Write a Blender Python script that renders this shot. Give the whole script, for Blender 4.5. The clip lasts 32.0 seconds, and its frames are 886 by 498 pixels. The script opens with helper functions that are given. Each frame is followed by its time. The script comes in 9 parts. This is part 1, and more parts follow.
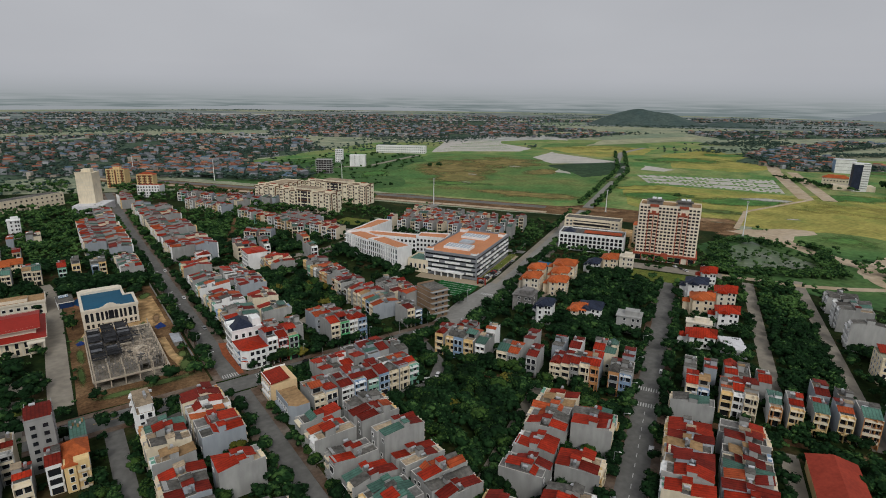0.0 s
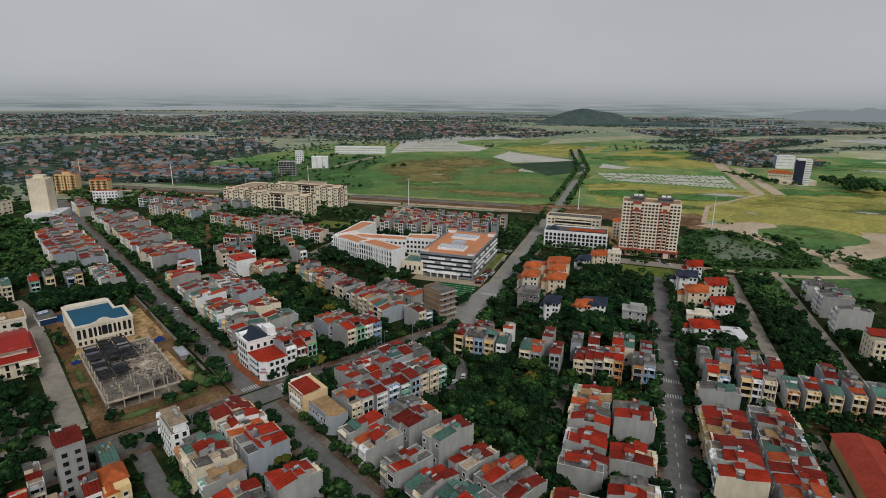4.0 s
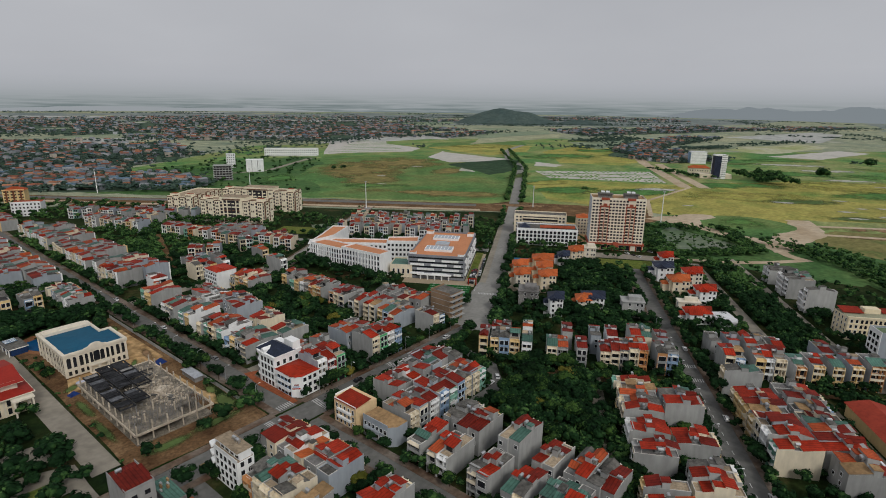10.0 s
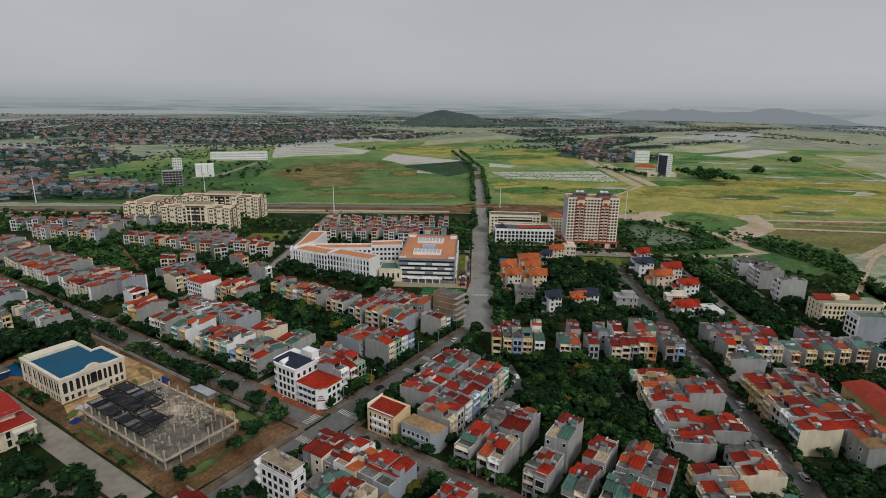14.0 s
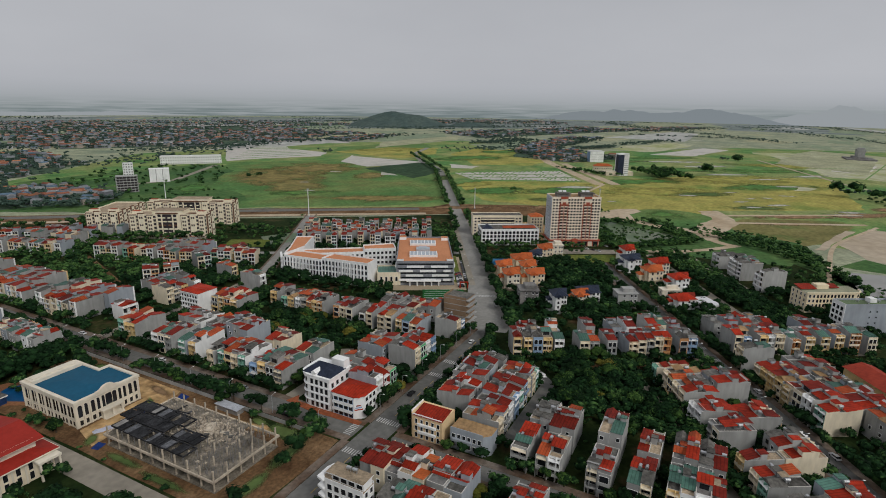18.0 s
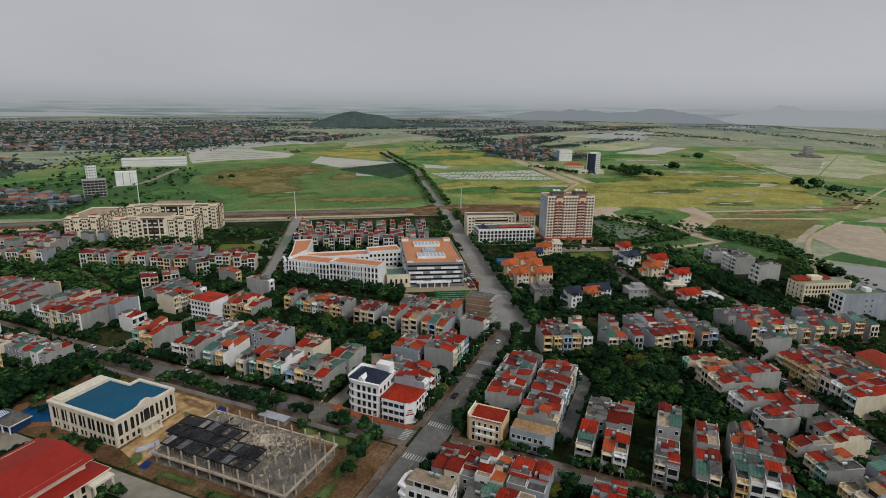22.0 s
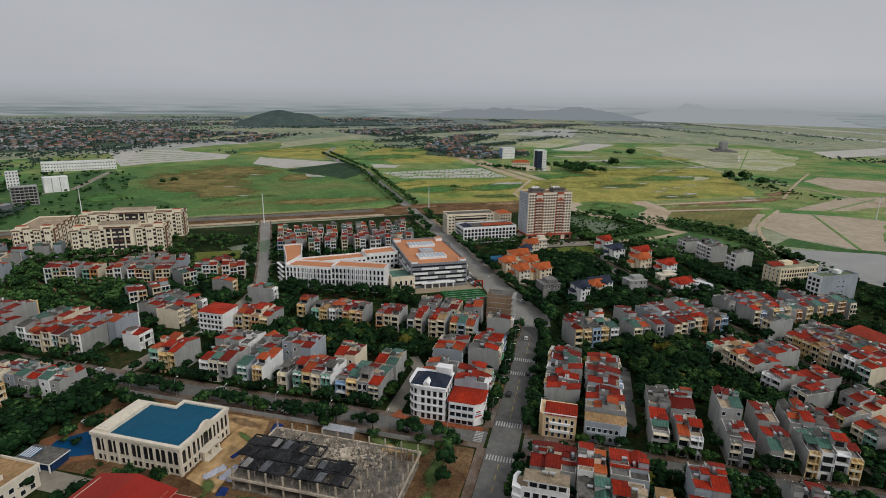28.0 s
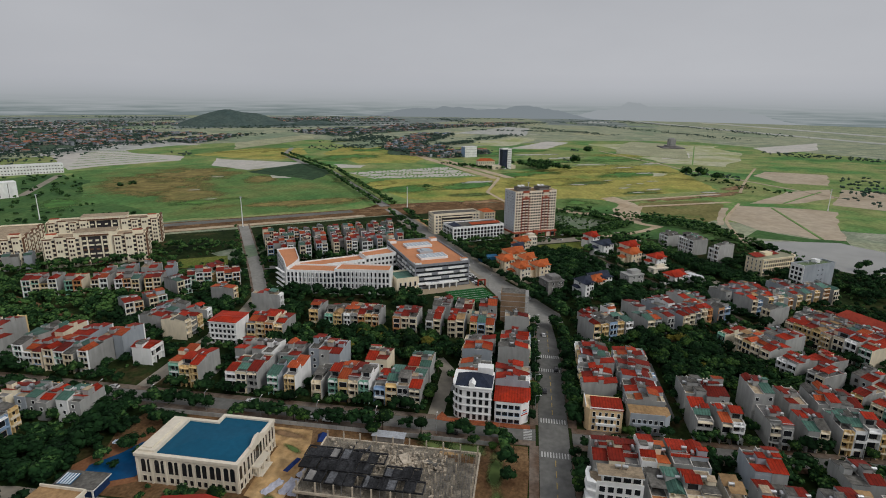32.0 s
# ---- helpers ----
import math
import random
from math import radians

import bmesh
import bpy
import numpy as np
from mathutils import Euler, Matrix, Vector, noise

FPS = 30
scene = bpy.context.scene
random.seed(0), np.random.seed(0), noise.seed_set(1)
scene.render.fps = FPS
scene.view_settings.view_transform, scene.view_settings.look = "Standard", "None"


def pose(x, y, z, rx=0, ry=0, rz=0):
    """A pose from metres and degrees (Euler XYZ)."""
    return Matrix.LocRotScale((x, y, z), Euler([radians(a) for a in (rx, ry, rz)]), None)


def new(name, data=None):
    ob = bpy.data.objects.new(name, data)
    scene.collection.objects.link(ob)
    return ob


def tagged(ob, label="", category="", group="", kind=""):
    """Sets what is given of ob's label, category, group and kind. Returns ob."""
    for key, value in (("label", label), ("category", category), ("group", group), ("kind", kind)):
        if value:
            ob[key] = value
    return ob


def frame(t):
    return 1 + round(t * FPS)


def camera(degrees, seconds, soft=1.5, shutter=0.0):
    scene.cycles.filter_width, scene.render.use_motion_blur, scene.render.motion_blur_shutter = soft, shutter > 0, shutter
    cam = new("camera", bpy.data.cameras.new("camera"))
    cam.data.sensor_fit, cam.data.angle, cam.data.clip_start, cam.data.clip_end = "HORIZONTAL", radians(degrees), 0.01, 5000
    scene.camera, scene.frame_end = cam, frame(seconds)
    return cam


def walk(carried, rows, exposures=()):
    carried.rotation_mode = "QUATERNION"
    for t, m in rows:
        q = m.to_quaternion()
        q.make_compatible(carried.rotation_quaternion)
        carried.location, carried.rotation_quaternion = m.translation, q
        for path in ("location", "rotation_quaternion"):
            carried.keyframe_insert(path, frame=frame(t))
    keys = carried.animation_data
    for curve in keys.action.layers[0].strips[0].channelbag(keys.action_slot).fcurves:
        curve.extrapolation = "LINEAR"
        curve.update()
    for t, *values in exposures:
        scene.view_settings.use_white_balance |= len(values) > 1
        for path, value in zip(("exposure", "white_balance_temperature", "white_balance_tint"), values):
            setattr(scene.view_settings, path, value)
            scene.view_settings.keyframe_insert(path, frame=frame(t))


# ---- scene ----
cam = camera(77.5, 32.0, soft=0.95)
METRES, EYE, TILT, LEAN, TURN = 287.5, 124.2, 0.0, 0.0, -35.6
ROWS = [
    (0, 0, 0, 0, 0.04, -15.65, -0.71),
    (0.5, -0.0147, 0.0005, 0.0001, -0.67, -15.64, -0.70),
    (1, -0.0294, 0.0011, 0.0002, -1.39, -15.64, -0.69),
    (1.5, -0.0442, 0.0019, 0.0004, -2.11, -15.65, -0.68),
    (2, -0.059, 0.0029, 0.0004, -2.81, -15.65, -0.68),
    (2.5, -0.0739, 0.0043, 0.0004, -3.52, -15.64, -0.67),
    (3, -0.0889, 0.0059, 0.0005, -4.24, -15.62, -0.67),
    (3.5, -0.1039, 0.0076, 0.0004, -4.96, -15.60, -0.67),
    (5.5, -0.1645, 0.0163, 0.0007, -7.89, -15.55, -0.73),
    (6, -0.1794, 0.0189, 0.0008, -8.61, -15.56, -0.73),
    (6.5, -0.1944, 0.0216, 0.0009, -9.34, -15.56, -0.73),
    (7, -0.2093, 0.0246, 0.0009, -10.06, -15.54, -0.74),
    (7.5, -0.2241, 0.0277, 0.001, -10.81, -15.53, -0.75),
    (8, -0.2387, 0.031, 0.0009, -11.62, -15.52, -0.74),
    (8.5, -0.2536, 0.0347, 0.0011, -12.44, -15.52, -0.75),
    (9, -0.2682, 0.0384, 0.001, -13.24, -15.50, -0.75),
    (9.5, -0.2829, 0.0424, 0.0011, -14.05, -15.49, -0.77),
    (10, -0.2975, 0.0467, 0.0012, -14.86, -15.48, -0.77),
    (10.5, -0.312, 0.0511, 0.0012, -15.67, -15.46, -0.76),
    (11, -0.3266, 0.0557, 0.0011, -16.48, -15.44, -0.77),
    (11.5, -0.3411, 0.0605, 0.0012, -17.29, -15.42, -0.77),
    (12, -0.356, 0.0654, 0.001, -18.11, -15.37, -0.81),
    (12.5, -0.3703, 0.0708, 0.0014, -18.93, -15.34, -0.79),
    (13, -0.3848, 0.0762, 0.0016, -19.74, -15.31, -0.79),
    (13.5, -0.3993, 0.0818, 0.0014, -20.55, -15.26, -0.82),
    (14, -0.4138, 0.0876, 0.0014, -21.37, -15.22, -0.81),
    (14.5, -0.4283, 0.0937, 0.0016, -22.18, -15.21, -0.82),
    (16.5, -0.4863, 0.1212, 0.0017, -25.44, -15.10, -0.83),
    (17, -0.5005, 0.1285, 0.0018, -26.06, -15.08, -0.83),
    (17.5, -0.5146, 0.1357, 0.0017, -26.65, -15.05, -0.82),
    (18, -0.5286, 0.1432, 0.0015, -27.23, -15.04, -0.82),
    (18.5, -0.5425, 0.151, 0.0016, -27.79, -15.04, -0.83),
    (19, -0.5564, 0.1587, 0.0016, -28.36, -15.04, -0.83),
    (19.5, -0.5703, 0.1665, 0.0013, -28.93, -15.02, -0.86),
    (20, -0.5839, 0.1747, 0.0017, -29.53, -15.03, -0.85),
    (20.5, -0.5976, 0.183, 0.0018, -30.11, -15.02, -0.85),
    (21, -0.6112, 0.1915, 0.002, -30.70, -15.01, -0.86),
    (21.5, -0.6247, 0.1999, 0.0017, -31.29, -14.99, -0.86),
    (22, -0.638, 0.2085, 0.0017, -31.88, -14.99, -0.83),
    (22.5, -0.6511, 0.2173, 0.0018, -32.49, -14.99, -0.83),
    (23, -0.6642, 0.2262, 0.0017, -33.16, -14.99, -0.81),
    (23.5, -0.6773, 0.2352, 0.0017, -33.85, -14.99, -0.80),
    (24, -0.6903, 0.2445, 0.0018, -34.57, -14.98, -0.80),
    (24.5, -0.7034, 0.2539, 0.002, -35.29, -14.99, -0.80),
    (25, -0.7153, 0.2629, 0.0019, -35.93, -14.99, -0.82),
    (25.5, -0.7279, 0.2726, 0.0022, -36.61, -15.00, -0.83),
    (27.5, -0.7774, 0.3136, 0.0014, -39.34, -15.02, -0.89),
    (28, -0.7896, 0.324, 0.0014, -40.04, -15.04, -0.88),
    (28.5, -0.8017, 0.3349, 0.0017, -40.74, -15.06, -0.90),
    (29, -0.8134, 0.3454, 0.0014, -41.42, -15.05, -0.85),
    (29.5, -0.8251, 0.3564, 0.0015, -42.11, -15.07, -0.84),
    (30, -0.8368, 0.3675, 0.0016, -42.80, -15.07, -0.84),
    (30.5, -0.8482, 0.3788, 0.0017, -43.48, -15.07, -0.83),
    (31, -0.8599, 0.3903, 0.0016, -44.19, -15.07, -0.84),
    (31.5, -0.8711, 0.4017, 0.0018, -44.86, -15.08, -0.84),
    (32, -0.8823, 0.4134, 0.002, -45.55, -15.08, -0.82),
]
walk(cam, [(t, pose(0, 0, EYE, TILT, LEAN, TURN) @ pose(METRES * x, METRES * y, METRES * z, 90 + pitch, roll, yaw)) for t, x, y, z, yaw, pitch, roll in ROWS])

# ---- world and light: a bright overcast day, sun hidden behind thin cloud ----
SUN_EL, SUN_AZ = 40.0, 205.0
world = bpy.data.worlds.new("overcast_sky")
scene.world = world
world.use_nodes = True
wn, wl = world.node_tree.nodes, world.node_tree.links
wn.clear()
sky = wn.new("ShaderNodeTexSky")
sky.sky_type = "NISHITA"
sky.sun_disc = False
sky.sun_elevation, sky.sun_rotation = radians(SUN_EL), radians(SUN_AZ)
sky.air_density, sky.dust_density, sky.ozone_density = 1.0, 4.0, 1.0
grey = wn.new("ShaderNodeHueSaturation")
grey.inputs["Saturation"].default_value = 0.06
wl.new(sky.outputs[0], grey.inputs["Color"])
wtc = wn.new("ShaderNodeTexCoord")
wmap = wn.new("ShaderNodeMapping")
wmap.inputs["Scale"].default_value = (1.0, 1.0, 2.6)
wl.new(wtc.outputs["Generated"], wmap.inputs[0])
wno = wn.new("ShaderNodeTexNoise")
wno.inputs["Scale"].default_value, wno.inputs["Detail"].default_value = 1.4, 5.0
wl.new(wmap.outputs[0], wno.inputs["Vector"])
wcr = wn.new("ShaderNodeValToRGB")
wcr.color_ramp.elements[0].position, wcr.color_ramp.elements[0].color = 0.3, (4.12, 4.24, 4.56, 1)
wcr.color_ramp.elements[1].position, wcr.color_ramp.elements[1].color = 0.75, (4.92, 5.04, 5.36, 1)
wl.new(wno.outputs[0], wcr.inputs[0])
wmix = wn.new("ShaderNodeMixRGB")
wmix.inputs[0].default_value = 0.985
wl.new(grey.outputs[0], wmix.inputs[1])
wl.new(wcr.outputs[0], wmix.inputs[2])
wbg = wn.new("ShaderNodeBackground")
wbg.inputs["Strength"].default_value = 0.1
wl.new(wmix.outputs[0], wbg.inputs[0])
wout = wn.new("ShaderNodeOutputWorld")
wl.new(wbg.outputs[0], wout.inputs[0])

sun = new("sun", bpy.data.lights.new("sun", "SUN"))
sun.data.energy, sun.data.angle, sun.data.color = 1.5, radians(20), (1.0, 0.975, 0.92)
sun.matrix_world = pose(0, 0, 400, 90 - SUN_EL, 0, 180 - SUN_AZ)
scene.view_settings.exposure = -0.04

# ---- materials ----
def mat(name, col, rough=0.8, var=0.18, big=0.06, fine=1.2, col2=None, metal=0.0, bump=0.0, obj=0.0, isl=0.0, streak=0.0, wave=0.0):
    """A surface with large stains, fine grain, and small differences from piece to piece."""
    m = bpy.data.materials.new(name)
    m.use_nodes = True
    n, l = m.node_tree.nodes, m.node_tree.links
    b = n["Principled BSDF"]
    b.inputs["Roughness"].default_value, b.inputs["Metallic"].default_value = rough, metal
    b.inputs["Specular IOR Level"].default_value = 0.1 if rough >= 0.45 else 0.45
    geo = n.new("ShaderNodeNewGeometry")
    n1, n2 = n.new("ShaderNodeTexNoise"), n.new("ShaderNodeTexNoise")
    n1.inputs["Scale"].default_value, n1.inputs["Detail"].default_value = big, 4
    n2.inputs["Scale"].default_value, n2.inputs["Detail"].default_value = fine, 6
    src = geo.outputs["Position"]
    if streak:
        mp = n.new("ShaderNodeMapping")
        mp.inputs["Scale"].default_value = (1, 1, streak)
        l.new(src, mp.inputs[0])
        l.new(mp.outputs[0], n2.inputs["Vector"])
    else:
        l.new(src, n2.inputs["Vector"])
    l.new(src, n1.inputs["Vector"])
    dark = tuple(c * (1 - var) ** 1.5 for c in col) if col2 is None else col2
    light = tuple(min(1, c * (1 + var)) for c in col)
    mixes = []
    cur = None
    r1 = n.new("ShaderNodeValToRGB")
    r1.color_ramp.elements[0].position, r1.color_ramp.elements[0].color = 0.35, (*dark, 1)
    r1.color_ramp.elements[1].position, r1.color_ramp.elements[1].color = 0.65, (*(col if col2 is None else light), 1)
    l.new(n1.outputs[0], r1.inputs[0])
    mx = n.new("ShaderNodeMixRGB")
    mx.blend_type = "MULTIPLY"
    mx.inputs[0].default_value = 1.0
    r2 = n.new("ShaderNodeValToRGB")
    lo = 1 - var * 1.3
    r2.color_ramp.elements[0].position, r2.color_ramp.elements[0].color = 0.3, (lo, lo, lo, 1)
    r2.color_ramp.elements[1].position, r2.color_ramp.elements[1].color = 0.7, (1 + var * 0.5, 1 + var * 0.5, 1 + var * 0.5, 1)
    l.new(n2.outputs[0], r2.inputs[0])
    l.new(r1.outputs[0], mx.inputs[1])
    l.new(r2.outputs[0], mx.inputs[2])
    out = mx.outputs[0]
    for amount, sock in ((obj, "obj"), (isl, "isl")):
        if amount:
            rnd = n.new("ShaderNodeObjectInfo").outputs["Random"] if sock == "obj" else geo.outputs["Random Per Island"]
            mr = n.new("ShaderNodeMapRange")
            mr.inputs["To Min"].default_value, mr.inputs["To Max"].default_value = 1 - amount, 1 + amount
            l.new(rnd, mr.inputs["Value"])
            m2 = n.new("ShaderNodeMixRGB")
            m2.blend_type = "MULTIPLY"
            m2.inputs[0].default_value = 1.0
            l.new(out, m2.inputs[1])
            l.new(mr.outputs[0], m2.inputs[2])
            out = m2.outputs[0]
    if wave:
        oc, sx = n.new("ShaderNodeTexCoord"), n.new("ShaderNodeSeparateXYZ")
        l.new(oc.outputs["Object"], sx.inputs[0])
        pm, wr = n.new("ShaderNodeMath"), n.new("ShaderNodeMapRange")
        pm.operation = "PINGPONG"
        pm.inputs[1].default_value = wave / 2
        l.new(sx.outputs["X"], pm.inputs[0])
        wr.inputs["From Min"].default_value, wr.inputs["From Max"].default_value = 0.0, wave * 0.2
        wr.inputs["To Min"].default_value, wr.inputs["To Max"].default_value = 0.62, 1.06
        l.new(pm.outputs[0], wr.inputs["Value"])
        m3 = n.new("ShaderNodeMixRGB")
        m3.blend_type = "MULTIPLY"
        m3.inputs[0].default_value = 1.0
        l.new(out, m3.inputs[1])
        l.new(wr.outputs[0], m3.inputs[2])
        out = m3.outputs[0]
    l.new(out, b.inputs["Base Color"])
    if bump:
        bp = n.new("ShaderNodeBump")
        bp.inputs["Strength"].default_value, bp.inputs["Distance"].default_value = bump, 0.1
        l.new(n2.outputs[0], bp.inputs["Height"])
        l.new(bp.outputs[0], b.inputs["Normal"])
    return m


def ramp_mat(name, cols, scale, detail=6, rough=0.95, second=None, stretch=None, mott=(0.6, 1.25), grain=(0.22, 0.22), fade=0.0):
    """Ground cover: several colours in patches of a given size, with a finer mottling."""
    m = bpy.data.materials.new(name)
    m.use_nodes = True
    n, l = m.node_tree.nodes, m.node_tree.links
    b = n["Principled BSDF"]
    b.inputs["Roughness"].default_value = rough
    b.inputs["Specular IOR Level"].default_value = 0.06 if rough > 0.6 else 0.3
    geo = n.new("ShaderNodeNewGeometry")
    vec = geo.outputs["Position"]
    if stretch:
        mp = n.new("ShaderNodeMapping")
        mp.inputs["Rotation"].default_value = (0, 0, radians(stretch[1]))
        mp.inputs["Scale"].default_value = (1, stretch[0], 1)
        l.new(vec, mp.inputs[0])
        vec = mp.outputs[0]
    n1, n2 = n.new("ShaderNodeTexNoise"), n.new("ShaderNodeTexNoise")
    n1.inputs["Scale"].default_value, n1.inputs["Detail"].default_value = scale, detail
    n1.inputs["Roughness"].default_value = 0.62
    n2.inputs["Scale"].default_value, n2.inputs["Detail"].default_value = second or scale * 14, 6
    l.new(vec, n1.inputs["Vector"])
    l.new(vec, n2.inputs["Vector"])
    r = n.new("ShaderNodeValToRGB")
    el = r.color_ramp.elements
    while len(el) < len(cols):
        el.new(0.5)
    for i, c in enumerate(cols):
        el[i].position, el[i].color = 0.3 + 0.4 * i / (len(cols) - 1), (*c, 1)
    l.new(n1.outputs[0], r.inputs[0])
    r2 = n.new("ShaderNodeValToRGB")
    r2.color_ramp.elements[0].position, r2.color_ramp.elements[0].color = 0.3, (mott[0], mott[0], mott[0], 1)
    r2.color_ramp.elements[1].position, r2.color_ramp.elements[1].color = 0.7, (mott[1], mott[1], mott[1], 1)
    l.new(n2.outputs[0], r2.inputs[0])
    mx = n.new("ShaderNodeMixRGB")
    mx.blend_type = "MULTIPLY"
    mx.inputs[0].default_value = 1.0
    l.new(r.outputs[0], mx.inputs[1])
    l.new(r2.outputs[0], mx.inputs[2])
    n3, r3, mx2 = n.new("ShaderNodeTexNoise"), n.new("ShaderNodeValToRGB"), n.new("ShaderNodeMixRGB")
    n3.inputs["Scale"].default_value, n3.inputs["Detail"].default_value = grain[0], 5
    l.new(vec, n3.inputs["Vector"])
    for e, p, v in zip(r3.color_ramp.elements, (0.33, 0.67), (1 - grain[1], 1 + grain[1])):
        e.position, e.color = p, (v, v, v, 1)
    l.new(n3.outputs[0], r3.inputs[0])
    mx2.blend_type = "MULTIPLY"
    mx2.inputs[0].default_value = 1.0
    l.new(mx.outputs[0], mx2.inputs[1])
    l.new(r3.outputs[0], mx2.inputs[2])
    l.new(mx2.outputs[0], b.inputs["Base Color"])
    if fade:
        # cover that thins out towards the rim of a round patch of unit radius
        oc, ln, sm, ms = n.new("ShaderNodeTexCoord"), n.new("ShaderNodeVectorMath"), n.new("ShaderNodeMath"), n.new("ShaderNodeMapRange")
        ln.operation, sm.operation = "LENGTH", "MULTIPLY_ADD"
        l.new(oc.outputs["Object"], ln.inputs[0])
        nz = n.new("ShaderNodeTexNoise")
        nz.inputs["Scale"].default_value, nz.inputs["Detail"].default_value, nz.inputs["Roughness"].default_value = fade, 8, 0.65
        l.new(geo.outputs["Position"], nz.inputs["Vector"])
        sm.inputs[1].default_value = 1.5
        l.new(nz.outputs[0], sm.inputs[0])
        l.new(ln.outputs["Value"], sm.inputs[2])
        ms.inputs["From Min"].default_value, ms.inputs["From Max"].default_value = 1.0, 1.35
        ms.inputs["To Min"].default_value, ms.inputs["To Max"].default_value = 1.0, 0.0
        l.new(sm.outputs[0], ms.inputs["Value"])
        l.new(ms.outputs[0], b.inputs["Alpha"])
    return m


CEMENT = mat("cement_render", (0.392, 0.392, 0.38), 0.9, 0.14, 0.09, 0.5, obj=0.12, streak=0.25, bump=0.1)
CEMENT_D = mat("weathered_cement", (0.27, 0.26, 0.25), 0.92, 0.25, 0.12, 0.8, obj=0.15)
BLUEWALL = mat("blue_grey_render", (0.37, 0.405, 0.445), 0.88, 0.1, 0.09, 0.5, obj=0.1, streak=0.25)
CREAMW = mat("cream_paint", (0.80, 0.70, 0.53), 0.75, 0.1, 0.1, 0.7, obj=0.08, streak=0.3)
YELLOWW = mat("yellow_paint", (0.76, 0.56, 0.28), 0.75, 0.1, 0.1, 0.7, obj=0.1, streak=0.3)
WHITEW = mat("white_paint", (0.87, 0.87, 0.86), 0.7, 0.08, 0.1, 0.6, obj=0.06, streak=0.3)
ORANGEW = mat("orange_paint", (0.60, 0.30, 0.13), 0.75, 0.1, 0.1, 0.7, obj=0.1, streak=0.3)
BLUEW = mat("light_blue_paint", (0.28, 0.40, 0.56), 0.75, 0.1, 0.1, 0.7, obj=0.1, streak=0.3)
REDW = mat("dark_red_paint", (0.34, 0.04, 0.028), 0.75, 0.1, 0.1, 0.7, obj=0.1, streak=0.3)
LIMEW = mat("bright_green_paint", (0.12, 0.46, 0.20), 0.75, 0.1, 0.1, 0.7, obj=0.1, streak=0.3)
GREENW = mat("mint_paint", (0.25, 0.48, 0.38), 0.75, 0.1, 0.1, 0.7, obj=0.1, streak=0.3)
BRICKW = mat("raw_brick_wall", (0.33, 0.22, 0.14), 0.95, 0.2, 0.15, 2.5, bump=0.3)
RED = mat("red_metal_roofing", (0.385, 0.031, 0.011), 0.55, 0.25, 0.15, 0.9, obj=0.3, wave=1.1)
DRED = mat("dark_red_roofing", (0.207, 0.0207, 0.0117), 0.55, 0.25, 0.15, 0.9, obj=0.2, wave=1.1)
TERRA = mat("terracotta_roofing", (0.468, 0.09, 0.0315), 0.65, 0.22, 0.15, 0.9, obj=0.2, wave=1.0)
ORANGER = mat("orange_tile_roofing", (0.52, 0.125, 0.038), 0.6, 0.2, 0.15, 1.2, obj=0.12)
GREENR = mat("green_metal_roofing", (0.09, 0.19, 0.15), 0.5, 0.2, 0.15, 0.9, obj=0.3, wave=1.1)
BLUER = mat("blue_metal_roofing", (0.035, 0.15, 0.30), 0.5, 0.15, 0.15, 0.9, obj=0.2)
GREYR = mat("grey_cement_terrace", (0.16, 0.152, 0.138), 0.9, 0.3, 0.2, 0.8, obj=0.25)
BROWNW = mat("brown_painted_wall", (0.20, 0.075, 0.04), 0.85, 0.15, 0.1, 0.8)
DREDH = mat("deep_red_roof_sheet", (0.34, 0.03, 0.02), 0.55, 0.10, 0.1, 0.9)
TANR = mat("tan_sheet_roofing", (0.38, 0.24, 0.12), 0.75, 0.2, 0.2, 0.8, obj=0.2)
WHITER = mat("white_sheet_roofing", (0.72, 0.72, 0.74), 0.5, 0.08, 0.2, 0.8)
SLATE = mat("slate_blue_roofing", (0.035, 0.045, 0.075), 0.5, 0.25, 0.2, 1.0)
POOLB = mat("deep_blue_roof_sheet", (0.006, 0.092, 0.17), 0.5, 0.1, 0.05, 0.6)
ORDECK = mat("orange_roof_tiles", (0.60, 0.26, 0.13), 0.8, 0.1, 0.06, 0.8)
GLASS = mat("dark_window_glass", (0.018, 0.02, 0.024), 0.12, 0.1, 0.3, 1.0)
GREENGLASS = mat("green_tinted_glass", (0.03, 0.10, 0.09), 0.15, 0.1, 0.3, 1.0)
DARK = mat("loggia_shade_paint", (0.02, 0.018, 0.016), 0.9, 0.2, 0.3, 1.0)
STEEL = mat("stainless_steel", (0.62, 0.63, 0.64), 0.42, 0.05, 0.3, 2.0, metal=0.9)
GALV = mat("galvanised_steel", (0.42, 0.44, 0.45), 0.5, 0.1, 0.3, 2.0, metal=0.4)
ASPHALT = mat("asphalt", (0.18, 0.177, 0.166), 0.92, 0.16, 0.05, 0.4)
# paler asphalt for the avenue and a few streets
AVENUE = mat("pale_asphalt", (0.295, 0.288, 0.268), 0.92, 0.12, 0.05, 0.4)
OLDROAD = mat("pale_concrete_road", (0.325, 0.292, 0.24), 0.92, 0.16, 0.05, 0.3)
PAVE = mat("dusty_brick_paving", (0.185, 0.155, 0.13), 0.95, 0.25, 0.08, 0.7, col2=(0.117, 0.0675, 0.0405))
PAINT = mat("road_paint", (0.62, 0.62, 0.60), 0.8, 0.2, 0.3, 1.5)
YPAINT = mat("yellow_road_paint", (0.50, 0.36, 0.12), 0.8, 0.2, 0.3, 1.5)
